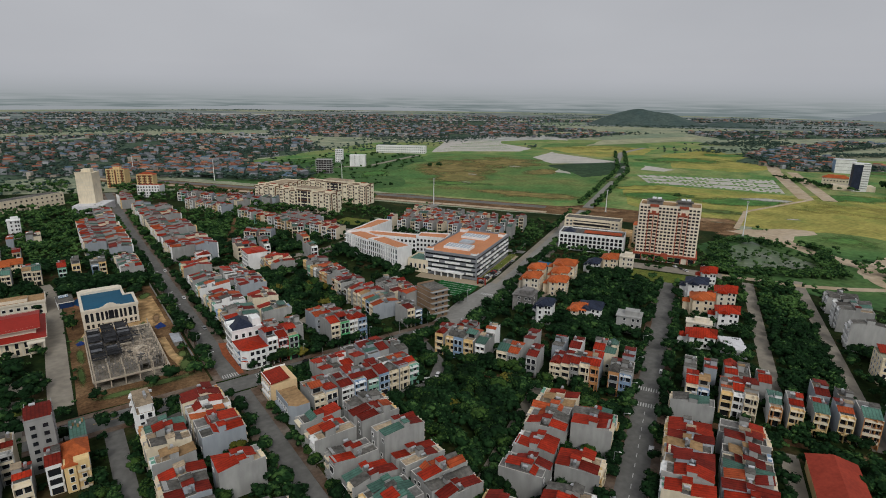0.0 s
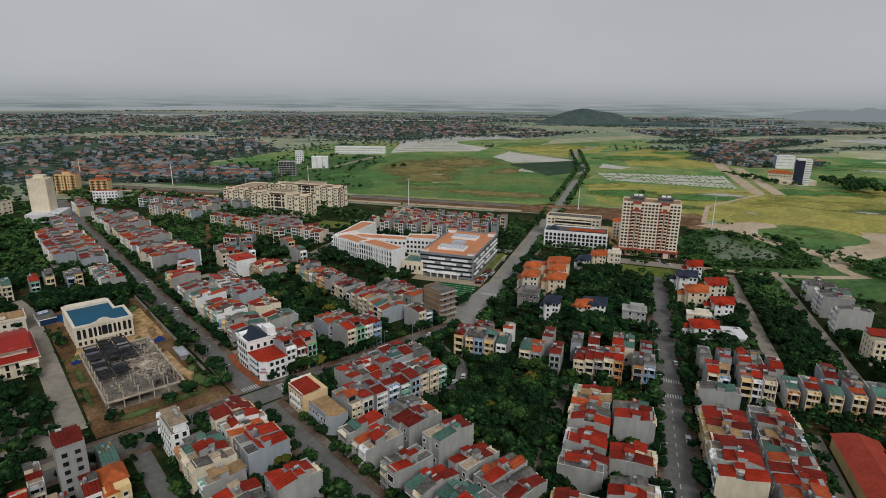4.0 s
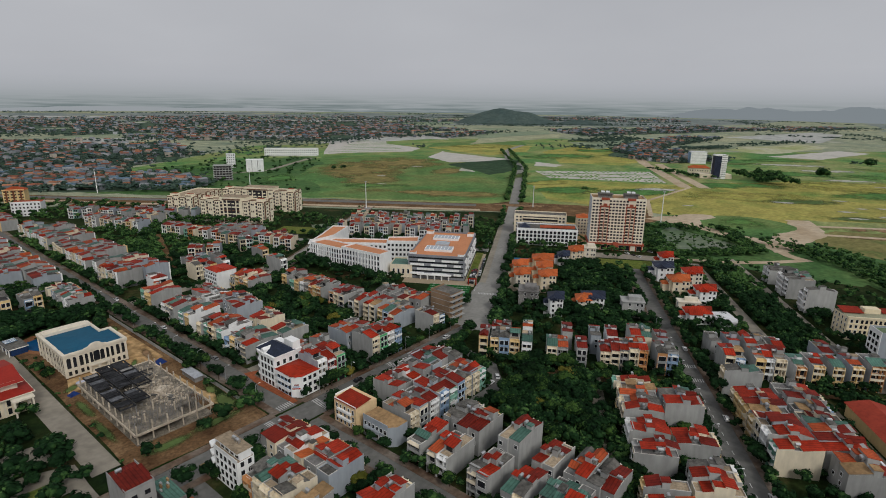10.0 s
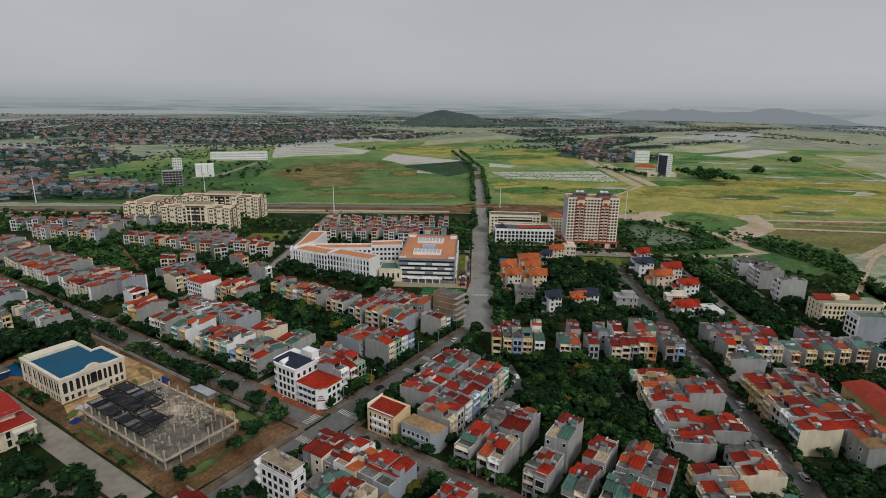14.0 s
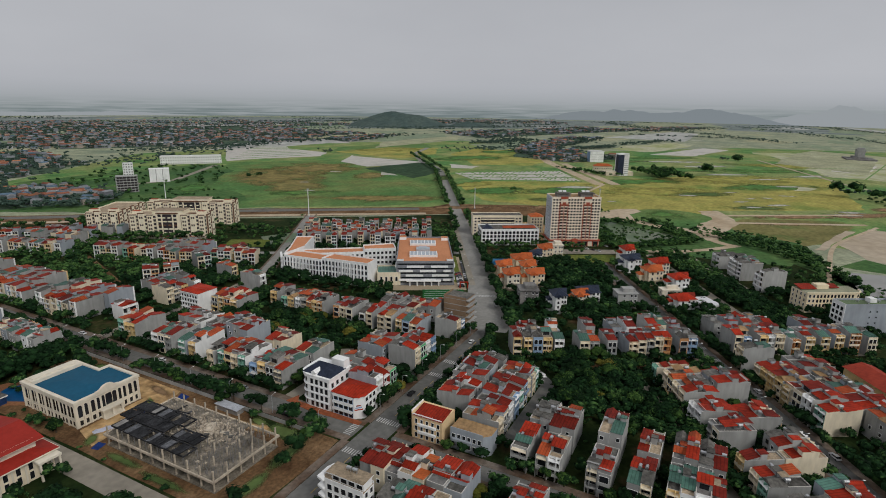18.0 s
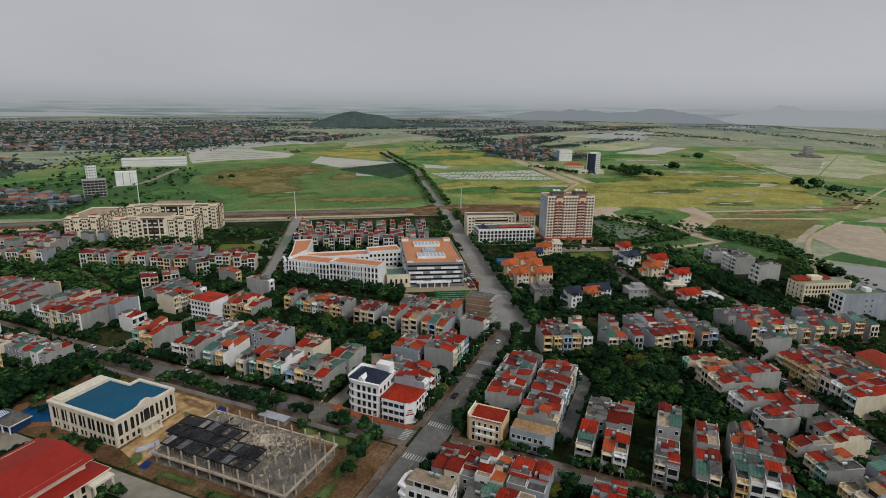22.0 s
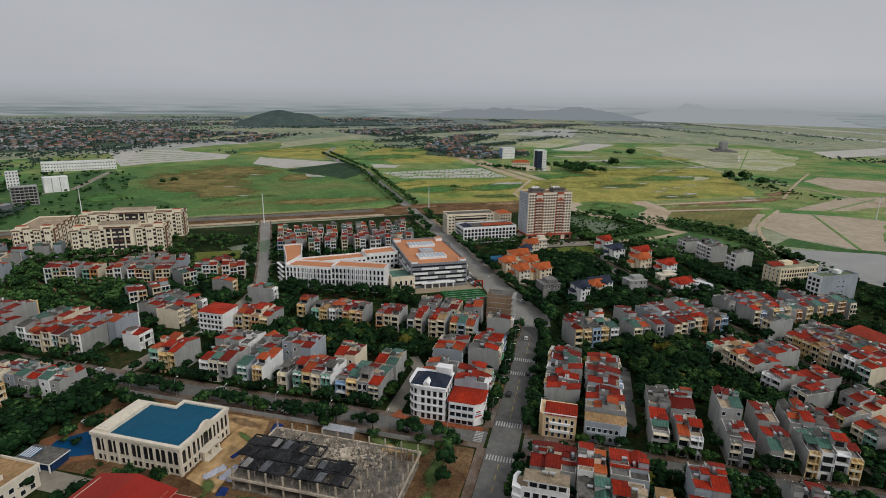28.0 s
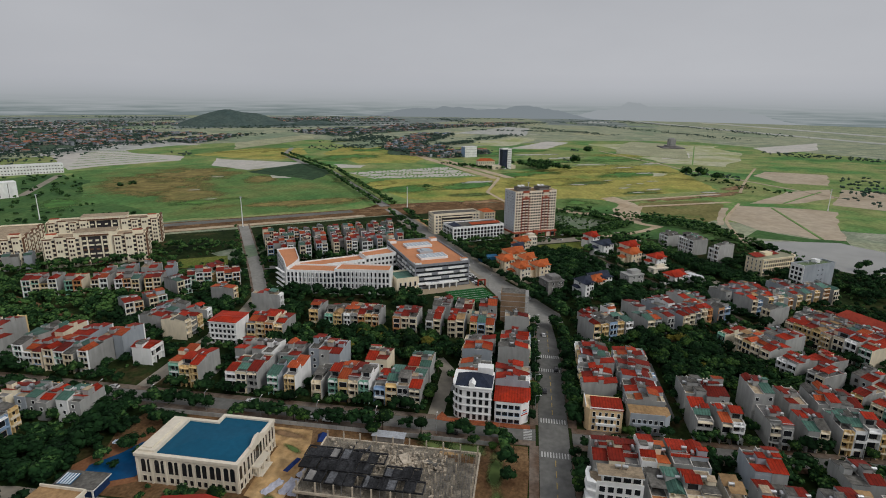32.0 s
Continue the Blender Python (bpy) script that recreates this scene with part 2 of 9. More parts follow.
DIRT = ramp_mat("bare_dirt", [(0.085, 0.046, 0.024), (0.155, 0.09, 0.045), (0.26, 0.165, 0.09)], 0.06)
YSAND = ramp_mat("ochre_sand", [(0.30, 0.17, 0.075), (0.46, 0.30, 0.145), (0.55, 0.38, 0.20)], 0.07, second=0.3)
SAND = ramp_mat("sandy_fill", [(0.38, 0.29, 0.19), (0.48, 0.385, 0.275), (0.54, 0.45, 0.345)], 0.03, second=0.2, mott=(0.84, 1.08), grain=(0.15, 0.07))
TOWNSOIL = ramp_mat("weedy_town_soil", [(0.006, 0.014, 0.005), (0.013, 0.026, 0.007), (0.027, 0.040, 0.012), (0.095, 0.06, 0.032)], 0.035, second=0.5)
PLAIN = ramp_mat("farmland_plain", [(0.1595, 0.209, 0.154), (0.231, 0.2695, 0.1815), (0.33, 0.3465, 0.2365), (0.22, 0.2585, 0.1815), (0.374, 0.3795, 0.297)], 0.006, second=0.04, mott=(0.75, 1.15))
MEADOW = ramp_mat("wet_meadow_grass", [(0.0624, 0.1536, 0.0504), (0.0936, 0.1896, 0.06), (0.138, 0.2016, 0.0672), (0.192, 0.198, 0.0744)], 0.009, second=0.035, mott=(0.76, 1.16))
BROWNF = ramp_mat("browning_meadow", [(0.09108, 0.1771, 0.0506), (0.1467, 0.1771, 0.06072), (0.2024, 0.1822, 0.07286), (0.1771, 0.167, 0.06274), (0.1012, 0.1771, 0.0506)], 0.010, second=0.035, mott=(0.76, 1.16))
DEEPG = ramp_mat("deep_green_reeds", [(0.0385, 0.0935, 0.0352), (0.066, 0.1375, 0.0462), (0.1155, 0.176, 0.0605)], 0.012, second=0.16, mott=(0.8, 1.14))
FLOODF = ramp_mat("half_flooded_field", [(0.275, 0.33, 0.132), (0.352, 0.374, 0.187), (0.462, 0.451, 0.33), (0.33, 0.363, 0.165)], 0.009, second=0.06, mott=(0.78, 1.12), grain=(0.15, 0.07))
GREENF = ramp_mat("bright_rice_field", [(0.1104, 0.23, 0.069), (0.1656, 0.2944, 0.092), (0.184, 0.2668, 0.092)], 0.012, second=0.16, mott=(0.8, 1.14))
YELLOWF = ramp_mat("yellowing_grass_field", [(0.1207, 0.2127, 0.05175), (0.2472, 0.2702, 0.0713), (0.3622, 0.322, 0.092), (0.2875, 0.276, 0.0782), (0.1495, 0.2242, 0.0575)], 0.009, second=0.035, mott=(0.76, 1.16))
MARSH = ramp_mat("marshy_grassland", [(0.0552, 0.1546, 0.04968), (0.09384, 0.2153, 0.06624), (0.1822, 0.2539, 0.08611), (0.276, 0.2926, 0.1214), (0.09936, 0.1987, 0.06624)], 0.008, second=0.035, mott=(0.76, 1.16))
MUD = ramp_mat("drained_muddy_field", [(0.36, 0.30, 0.21), (0.43, 0.355, 0.265), (0.46, 0.385, 0.295), (0.38, 0.33, 0.24)], 0.012, second=0.09, mott=(0.86, 1.08), grain=(0.15, 0.07))
# village ground: shade and a greyed haze tint are put into the colour
VILLG = ramp_mat("shaded_hazed_village_ground", [(0.045, 0.08, 0.055), (0.066, 0.106, 0.07), (0.105, 0.135, 0.092)], 0.02, second=0.12)
PADDY = ramp_mat("flooded_pale_paddy", [(0.33, 0.32, 0.26), (0.47, 0.45, 0.40), (0.52, 0.48, 0.43), (0.30, 0.32, 0.23)], 0.010, second=0.09, rough=0.5, mott=(0.82, 1.1), grain=(0.15, 0.07))
DARKW = ramp_mat("weedy_pond", [(0.06, 0.115, 0.045), (0.10, 0.155, 0.065), (0.20, 0.21, 0.16)], 0.025, second=0.2, rough=0.4)
LAWN = ramp_mat("mown_lawn", [(0.09, 0.13, 0.025), (0.13, 0.16, 0.035), (0.17, 0.17, 0.05)], 0.05, second=0.8)
TURF = ramp_mat("green_sports_turf", [(0.012, 0.08, 0.02), (0.018, 0.11, 0.03), (0.02, 0.10, 0.025)], 0.05, second=0.8)
GREENB = ramp_mat("thin_green_grass", [(0.06, 0.156, 0.0456), (0.09, 0.198, 0.054), (0.144, 0.222, 0.066)], 0.02, second=0.06, fade=0.02)
DARKB = ramp_mat("thin_dark_grass", [(0.078, 0.126, 0.042), (0.102, 0.15, 0.0504), (0.144, 0.168, 0.06)], 0.02, second=0.06, fade=0.025)
GOLDB = ramp_mat("thin_golden_grass", [(0.2242, 0.236, 0.06136), (0.3068, 0.295, 0.0767), (0.3658, 0.3245, 0.0944)], 0.02, second=0.06, fade=0.02)
BROWNB = ramp_mat("thin_brown_grass", [(0.156, 0.162, 0.0576), (0.24, 0.192, 0.0744), (0.21, 0.18, 0.066)], 0.02, second=0.06, fade=0.02)
POOLB_ = ramp_mat("shallow_rain_pool", [(0.30, 0.30, 0.25), (0.44, 0.43, 0.38), (0.40, 0.40, 0.35)], 0.05, second=0.2, rough=0.45, fade=0.06)
EARTHB = ramp_mat("scraped_bare_earth", [(0.17, 0.10, 0.055), (0.27, 0.17, 0.095), (0.38, 0.27, 0.17)], 0.04, second=0.12, fade=0.04)
# far crops and wet land are greyed: distance haze put into the colour
FARG = ramp_mat("far_hazed_green_crop", [(0.1725, 0.23, 0.1667), (0.23, 0.2818, 0.184), (0.276, 0.3162, 0.207)], 0.008, second=0.03, mott=(0.75, 1.15))
FARO = ramp_mat("far_hazed_straw_crop", [(0.275, 0.2915, 0.1925), (0.341, 0.3465, 0.22), (0.396, 0.3905, 0.275)], 0.008, second=0.03, mott=(0.75, 1.15))
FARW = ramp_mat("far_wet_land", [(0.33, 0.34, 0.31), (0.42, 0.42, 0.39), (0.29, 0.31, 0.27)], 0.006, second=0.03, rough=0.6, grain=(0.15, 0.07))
RUBBLE = ramp_mat("broken_concrete", [(0.11, 0.098, 0.08), (0.21, 0.185, 0.15), (0.34, 0.295, 0.23)], 0.25, second=1.5)
TARP = mat("pale_tarpaulin", (0.55, 0.56, 0.66), 0.6, 0.15, 0.3, 1.0)
BTARP = mat("blue_tarpaulin", (0.02, 0.05, 0.2), 0.6, 0.2, 0.3, 1.0)
BARK = mat("bark", (0.10, 0.075, 0.055), 0.95, 0.25, 0.4, 3.0)
WATERM = mat("still_lake_water", (0.25, 0.245, 0.215), 0.12, 0.1, 0.01, 0.05)
POOLW = mat("swimming_pool_water", (0.004, 0.075, 0.20), 0.5, 0.15, 0.1, 0.5)
RUBBER = mat("black_rubber", (0.02, 0.02, 0.02), 0.9)


def leaf_mat(name, a, b, c, obj=0.25):
    m = bpy.data.materials.new(name)
    m.use_nodes = True
    n, l = m.node_tree.nodes, m.node_tree.links
    p = n["Principled BSDF"]
    p.inputs["Roughness"].default_value = 0.8
    p.inputs["Specular IOR Level"].default_value = 0.06
    geo, oi = n.new("ShaderNodeNewGeometry"), n.new("ShaderNodeObjectInfo")
    no = n.new("ShaderNodeTexNoise")
    no.inputs["Scale"].default_value, no.inputs["Detail"].default_value = 0.09, 3
    l.new(geo.outputs["Position"], no.inputs["Vector"])
    ad = n.new("ShaderNodeMath")
    ad.operation = "MULTIPLY_ADD"
    ad.inputs[1].default_value = 0.4
    l.new(geo.outputs["Random Per Island"], ad.inputs[0])
    l.new(no.outputs[0], ad.inputs[2])
    ad2 = n.new("ShaderNodeMath")
    ad2.operation = "MULTIPLY_ADD"
    ad2.inputs[1].default_value = obj
    l.new(oi.outputs["Random"], ad2.inputs[0])
    l.new(ad.outputs[0], ad2.inputs[2])
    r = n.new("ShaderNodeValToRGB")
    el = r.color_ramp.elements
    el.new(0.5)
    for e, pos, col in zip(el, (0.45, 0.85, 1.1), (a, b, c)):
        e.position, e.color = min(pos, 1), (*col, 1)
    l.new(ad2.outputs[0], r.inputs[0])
    l.new(r.outputs[0], p.inputs["Base Color"])
    return m


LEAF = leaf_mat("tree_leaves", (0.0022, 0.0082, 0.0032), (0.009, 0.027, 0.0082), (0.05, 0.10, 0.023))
LEAFY = leaf_mat("yellowing_leaves", (0.06, 0.07, 0.012), (0.12, 0.11, 0.02), (0.17, 0.15, 0.03))
# far leaves are lightened and blued, haze painted into the leaf colour
LEAFV = leaf_mat("hazed_village_leaves", (0.036, 0.064, 0.053), (0.052, 0.088, 0.068), (0.078, 0.118, 0.084))
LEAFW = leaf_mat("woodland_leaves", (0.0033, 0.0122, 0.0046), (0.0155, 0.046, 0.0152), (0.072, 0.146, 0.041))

# ---- mesh helpers ----
class Mesh:
    """Collects boxes, prisms and tubes into one mesh with several materials."""

    def __init__(self):
        self.v, self.f, self.m = [], [], []

    def face(self, pts, k=0):
        i = len(self.v)
        self.v += [tuple(p) for p in pts]
        self.f.append(tuple(range(i, i + len(pts))))
        self.m.append(k)

    def box(self, x0, x1, y0, y1, z0, z1, k=0, front=None, top=None):
        i = len(self.v)
        self.v += [(x0, y0, z0), (x1, y0, z0), (x1, y1, z0), (x0, y1, z0), (x0, y0, z1), (x1, y0, z1), (x1, y1, z1), (x0, y1, z1)]
        self.f += [(i, i + 3, i + 2, i + 1), (i + 4, i + 5, i + 6, i + 7), (i, i + 1, i + 5, i + 4), (i + 1, i + 2, i + 6, i + 5), (i + 2, i + 3, i + 7, i + 6), (i + 3, i, i + 4, i + 7)]
        self.m += [k, k if top is None else top, k if front is None else front, k, k, k]
        return self

    def prism(self, pts, z0, z1, k=0, top=None):
        """pts counter-clockwise seen from above."""
        i, n = len(self.v), len(pts)
        self.v += [(p[0], p[1], z0) for p in pts] + [(p[0], p[1], z1) for p in pts]
        self.f += [tuple(range(i + n - 1, i - 1, -1)), tuple(range(i + n, i + 2 * n))]
        self.m += [k, k if top is None else top]
        for j in range(n):
            a, b = j, (j + 1) % n
            self.f.append((i + a, i + b, i + n + b, i + n + a))
            self.m.append(k)
        return self

    def slope(self, x0, x1, y0, y1, za, zb, th, k=0):
        """A thin sheet that rises from za at y0 to zb at y1."""
        i = len(self.v)
        self.v += [(x0, y0, za), (x1, y0, za), (x1, y1, zb), (x0, y1, zb), (x0, y0, za + th), (x1, y0, za + th), (x1, y1, zb + th), (x0, y1, zb + th)]
        self.f += [(i, i + 3, i + 2, i + 1), (i + 4, i + 5, i + 6, i + 7), (i, i + 1, i + 5, i + 4), (i + 1, i + 2, i + 6, i + 5), (i + 2, i + 3, i + 7, i + 6), (i + 3, i, i + 4, i + 7)]
        self.m += [k] * 6
        return self

    def wedge(self, x0, x1, y0, y1, z0, za, zb, k=0):
        """A block whose top rises from za at y0 to zb at y1."""
        i = len(self.v)
        self.v += [(x0, y0, z0), (x1, y0, z0), (x1, y1, z0), (x0, y1, z0), (x0, y0, za), (x1, y0, za), (x1, y1, zb), (x0, y1, zb)]
        self.f += [(i, i + 3, i + 2, i + 1), (i + 4, i + 5, i + 6, i + 7), (i, i + 1, i + 5, i + 4), (i + 1, i + 2, i + 6, i + 5), (i + 2, i + 3, i + 7, i + 6), (i + 3, i, i + 4, i + 7)]
        self.m += [k] * 6
        return self

    def tube(self, x, y, z0, z1, r0, r1=None, n=8, k=0):
        r1 = r0 if r1 is None else r1
        i = len(self.v)
        for z, r in ((z0, r0), (z1, r1)):
            self.v += [(x + r * math.cos(6.2832 * j / n), y + r * math.sin(6.2832 * j / n), z) for j in range(n)]
        for j in range(n):
            self.f.append((i + j, i + (j + 1) % n, i + n + (j + 1) % n, i + n + j))
            self.m.append(k)
        self.f.append(tuple(range(i + n, i + 2 * n)))
        self.m.append(k)
        return self

    def htube(self, x0, x1, y, z, r, n=10, k=0):
        i = len(self.v)
        for x in (x0, x1):
            self.v += [(x, y + r * math.cos(6.2832 * j / n), z + r * math.sin(6.2832 * j / n)) for j in range(n)]
        for j in range(n):
            self.f.append((i + j, i + (j + 1) % n, i + n + (j + 1) % n, i + n + j))
            self.m.append(k)
        self.f += [tuple(range(i + n - 1, i - 1, -1)), tuple(range(i + n, i + 2 * n))]
        self.m += [k, k]
        return self

    def hip(self, x0, x1, y0, y1, z0, h, k=0, inset=None, over=0.0):
        """A hipped roof; inset 0 gives gables at both x ends."""
        x0, x1, y0, y1 = x0 - over, x1 + over, y0 - over, y1 + over
        i = len(self.v)
        w = min(x1 - x0, y1 - y0) / 2 if inset is None else inset
        if x1 - x0 >= y1 - y0:
            a, b = (x0 + w, (y0 + y1) / 2, z0 + h), (x1 - w, (y0 + y1) / 2, z0 + h)
            fs = [(0, 1, 5, 4), (1, 2, 5), (2, 3, 4, 5), (3, 0, 4)]
        else:
            a, b = ((x0 + x1) / 2, y0 + w, z0 + h), ((x0 + x1) / 2, y1 - w, z0 + h)
            fs = [(0, 1, 4), (1, 2, 5, 4), (2, 3, 5), (3, 0, 4, 5)]
        self.v += [(x0, y0, z0), (x1, y0, z0), (x1, y1, z0), (x0, y1, z0), a, b]
        self.f += [tuple(i + q for q in f) for f in fs] + [(i + 3, i + 2, i + 1, i)]
        self.m += [k] * (len(fs) + 1)
        return self

    def data(self, name, mats):
        me = bpy.data.meshes.new(name)
        me.from_pydata(self.v, [], self.f)
        for q in mats if isinstance(mats, (list, tuple)) else [mats]:
            me.materials.append(q)
        me.polygons.foreach_set("material_index", self.m)
        me.update()
        return me


def part(name, mesh, mats, parent, label="", at=None):
    """One mesh object under a thing or a part; mesh may be a Mesh or finished mesh data."""
    ob = new(name, mesh.data(name, mats) if isinstance(mesh, Mesh) else mesh)
    ob.parent = parent
    if at is not None:
        ob.matrix_basis = at
    return tagged(ob, label) if label else ob


def thing(name, m, label, category, group="", kind=""):
    ob = new(name)
    ob.matrix_basis = m
    ob.empty_display_size = 0.5
    return tagged(ob, label, category, group, kind)


def single(name, mesh, mats, m, label, category, group="", kind=""):
    ob = new(name, mesh.data(name, mats) if isinstance(mesh, Mesh) else mesh)
    ob.matrix_basis = m
    return tagged(ob, label, category, group, kind)


C30, S30 = math.cos(radians(30)), math.sin(radians(30))
def B(u, v):
    """From the town's second street grid, which is turned 30 degrees, to the world."""
    return (u * C30 - v * S30, u * S30 + v * C30)


TAKEN = []  # footprints and roads: centre, half sizes, turn
def take(cx, cy, hw, hd, rot):
    TAKEN.append((cx, cy, hw, hd, math.cos(radians(rot)), math.sin(radians(rot))))


def free(x, y, gap):
    for cx, cy, hw, hd, c, s in TAKEN:
        dx, dy = x - cx, y - cy
        if abs(dx) + abs(dy) < (hw + hd) * 1.5 + gap * 2:
            if abs(dx * c + dy * s) < hw + gap and abs(-dx * s + dy * c) < hd + gap:
                return False
    return True

# ---- the ground: one sheet to the horizon, and what lies on it ----
g = Mesh()
ring = [(-70 + 4650 * math.cos(6.2832 * i / 96), 130 + 4650 * math.sin(6.2832 * i / 96)) for i in range(96)]
g.face([(x, y, 0) for x, y in ring])
single("ground", g, PLAIN, Matrix(), "flat green and brown farmland plain", "ground", kind="structure")


def patch(name, pts, z, material, label, category="field"):
    a = sum(p[0] * q[1] - q[0] * p[1] for p, q in zip(pts, pts[1:] + pts[:1]))
    pts = pts if a > 0 else pts[::-1]
    m = Mesh().prism([(x, y) for x, y in pts], -0.4, z)
    return single(name, m, material, Matrix(), label, category, kind="structure")


def soft(pts, step=14.0, wobble=4.0, seed=1, freq=0.03):
    """The same outline with many small bends, as fields and banks have."""
    out = []
    for (x0, y0), (x1, y1) in zip(pts, pts[1:] + pts[:1]):
        n = max(1, int(math.hypot(x1 - x0, y1 - y0) / step))
        for i in range(n):
            x, y = x0 + (x1 - x0) * i / n, y0 + (y1 - y0) * i / n
            k = noise.noise_vector((x * freq, y * freq, seed)) * wobble
            out.append((x + k[0], y + k[1]))
    return out


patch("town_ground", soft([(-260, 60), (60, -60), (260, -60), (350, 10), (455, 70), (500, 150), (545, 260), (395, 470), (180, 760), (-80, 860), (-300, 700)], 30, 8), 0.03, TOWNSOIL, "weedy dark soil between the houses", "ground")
patch("grassland", soft([(345, 650), (130, 945), (330, 1065), (700, 1300), (1250, 1150), (1550, 900), (1350, 480), (800, 330), (545, 290)], 30, 10), 0.035, MARSH, "green marshy grassland around the fields")
patch("grassland", soft([(470, -120), (545, 250), (800, 330), (1350, 480), (1800, 100), (1900, -300), (1300, -650), (760, -520)], 30, 10), 0.037, MARSH, "green marshy grassland beside the lake")
patch("meadow", soft([(430, 830), (520, 900), (690, 1000), (850, 850), (950, 720), (700, 520), (560, 440), (471, 470), (350, 640)], 20, 12), 0.05, MEADOW, "wet green meadow")
patch("reed_bed", soft([(760, 730), (900, 690), (905, 660), (790, 580), (690, 580), (725, 640)], 12, 12), 0.172, ramp_mat("dark_reeds", [(0.026, 0.055, 0.032), (0.04, 0.075, 0.04), (0.06, 0.10, 0.05)], 0.02, second=0.1), "deep green reed bed beside the avenue")
patch("rice_field", soft([(327, 1045), (538, 1042), (500, 900), (355, 905)], 20, 8), 0.06, GREENF, "bright green rice field")
patch("rice_field", soft([(995, 985), (1185, 945), (1240, 825), (1095, 755), (955, 760), (975, 895)], 20, 10), 0.061, YELLOWF, "yellow green rice field")
patch("rice_field", soft([(1110, 725), (1410, 740), (1520, 615), (1180, 480), (985, 470), (935, 580)], 25, 10), 0.062, YELLOWF, "olive rice field beyond the ponds")
patch("yellow_field", soft([(560, 400), (640, 470), (725, 470), (800, 320), (990, 180), (1080, -40), (745, -40), (640, 130), (585, 150), (560, 300)], 20, 9), 0.07, YELLOWF, "yellowing grass field on fallow land")
patch("rice_field", soft([(960, 960), (1100, 1050), (1450, 1000), (1250, 850), (1100, 790)], 30, 8), 0.06, MEADOW, "green and brown rice field")
patch("fallow_field", soft([(540, 296), (556, 330), (512, 425), (470, 440)], 14, 4), 0.09, DIRT, "bare brown strip of levelled earth")
patch("olive_field", soft([(560, 112), (600, 100), (645, 0), (610, -8), (515, 30), (470, 60), (480, 100)], 12, 4), 0.071, BROWNF, "olive brown fallow field")


def blot(cx, cy, rx, ry, rot, z, material, label, name="grass_patch", category="field"):
    """A round stretch of ground cover that thins out into what lies round it."""
    m = Mesh()
    m.face([(math.cos(6.2832 * k / 24), math.sin(6.2832 * k / 24), 0) for k in range(24)])
    single(name, m, material, pose(cx, cy, z, 0, 0, rot) @ Matrix.Diagonal((rx, ry, 1, 1)), label, category, kind="structure")


rb = random.Random(31)
BLOTS = [(BROWNB, "browning stretch of wet meadow", [(600, 790, 230, 140, 30), (715, 800, 160, 140, 0), (535, 690, 150, 80, 20), (500, 520, 190, 42, -58), (690, 660, 100, 45, 20)]),
         (GREENB, "greener stretch of wet meadow", [(480, 640, 90, 32, -50), (430, 790, 90, 40, 40), (1060, 640, 180, 90, -30), (690, 340, 130, 60, -50), (640, 410, 100, 55, -40),
                                                   (860, 250, 160, 50, -45), (900, 60, 170, 60, -60), (1080, 210, 170, 70, -60), (1150, 60, 190, 60, -60), (1250, 640, 150, 70, -30), (1330, 260, 180, 60, -55)]),
         (GOLDB, "golden stretch of the fallow field", [(760, 215, 150, 75, -50), (980, 110, 190, 85, -50), (850, 430, 120, 60, -20), (1300, -10, 220, 90, -60), (1130, 900, 160, 80, -30), (1420, 660, 170, 60, -20), (680, 470, 90, 40, -20)]),
         (DARKB, "dark damp stretch of the fallow field", [(770, 150, 95, 35, -50), (690, 80, 80, 30, -60), (610, 320, 60, 25, -60), (1180, 330, 110, 40, -50), (720, 540, 80, 28, 10)]),
         (EARTHB, "bare brown scraped earth", [(650, 40, 120, 22, -58), (700, -30, 95, 26, -50), (560, 300, 70, 26, -60), (500, 400, 80, 20, -55), (600, 45, 90, 14, -60), (770, -70, 70, 22, -45), (525, 255, 40, 18, -20)])]
for ma, lab, rows_ in BLOTS:
    for k, (cx, cy, rx, ry, a) in enumerate(rows_):
        blot(cx, cy, rx, ry, a, 0.076 + 0.0012 * k + 0.016 * [b_[0] for b_ in BLOTS].index(ma), ma, lab)
for cx, cy, rx, ry in ((748, 166, 20, 7), (729, 98, 18, 6), (765, 87, 11, 5), (725, 57, 24, 7), (782, 68, 12, 5), (690, 85, 14, 5), (820, 40, 18, 6), (812, 112, 14, 5), (738, 320, 42, 16), (690, -10, 30, 8), (715, -20, 26, 8), (1180, 160, 80, 18), (1050, 120, 60, 14), (1240, 230, 100, 20), (1010, 60, 40, 9),
                       (560, 700, 14, 5), (500, 640, 12, 4), (690, 740, 16, 5), (640, 250, 10, 4), (930, 30, 36, 8), (1110, -20, 60, 14)):
    blot(cx, cy, rx * 1.3, ry * 1.5, rb.uniform(-70, -45), 0.17 + 0.001 * rb.randint(0, 12), POOLB_, "pale shallow rain pool in grass", "rain_pool", "pool")
patch("grassland", soft([(330, 655), (215, 805), (145, 935), (320, 1000), (312, 850), (400, 785), (450, 745), (400, 650)], 16, 14, 11), 0.0625, DEEPG, "dark rough grass beside the new highway")
patch("grassland", soft([(300, 835), (400, 780), (470, 800), (600, 900), (655, 1000), (560, 1045), (330, 1040)], 16, 12, 9), 0.064, DEEPG, "dark green plots round new streets")
for cx, cy, rx, ry, a in ((420, 1000, 110, 40, 10), (500, 960, 60, 30, 30), (380, 900, 60, 26, -30)):
    blot(cx, cy, rx, ry, a, 0.15 + 0.0001 * cx, GREENB, "bright green plot between streets")
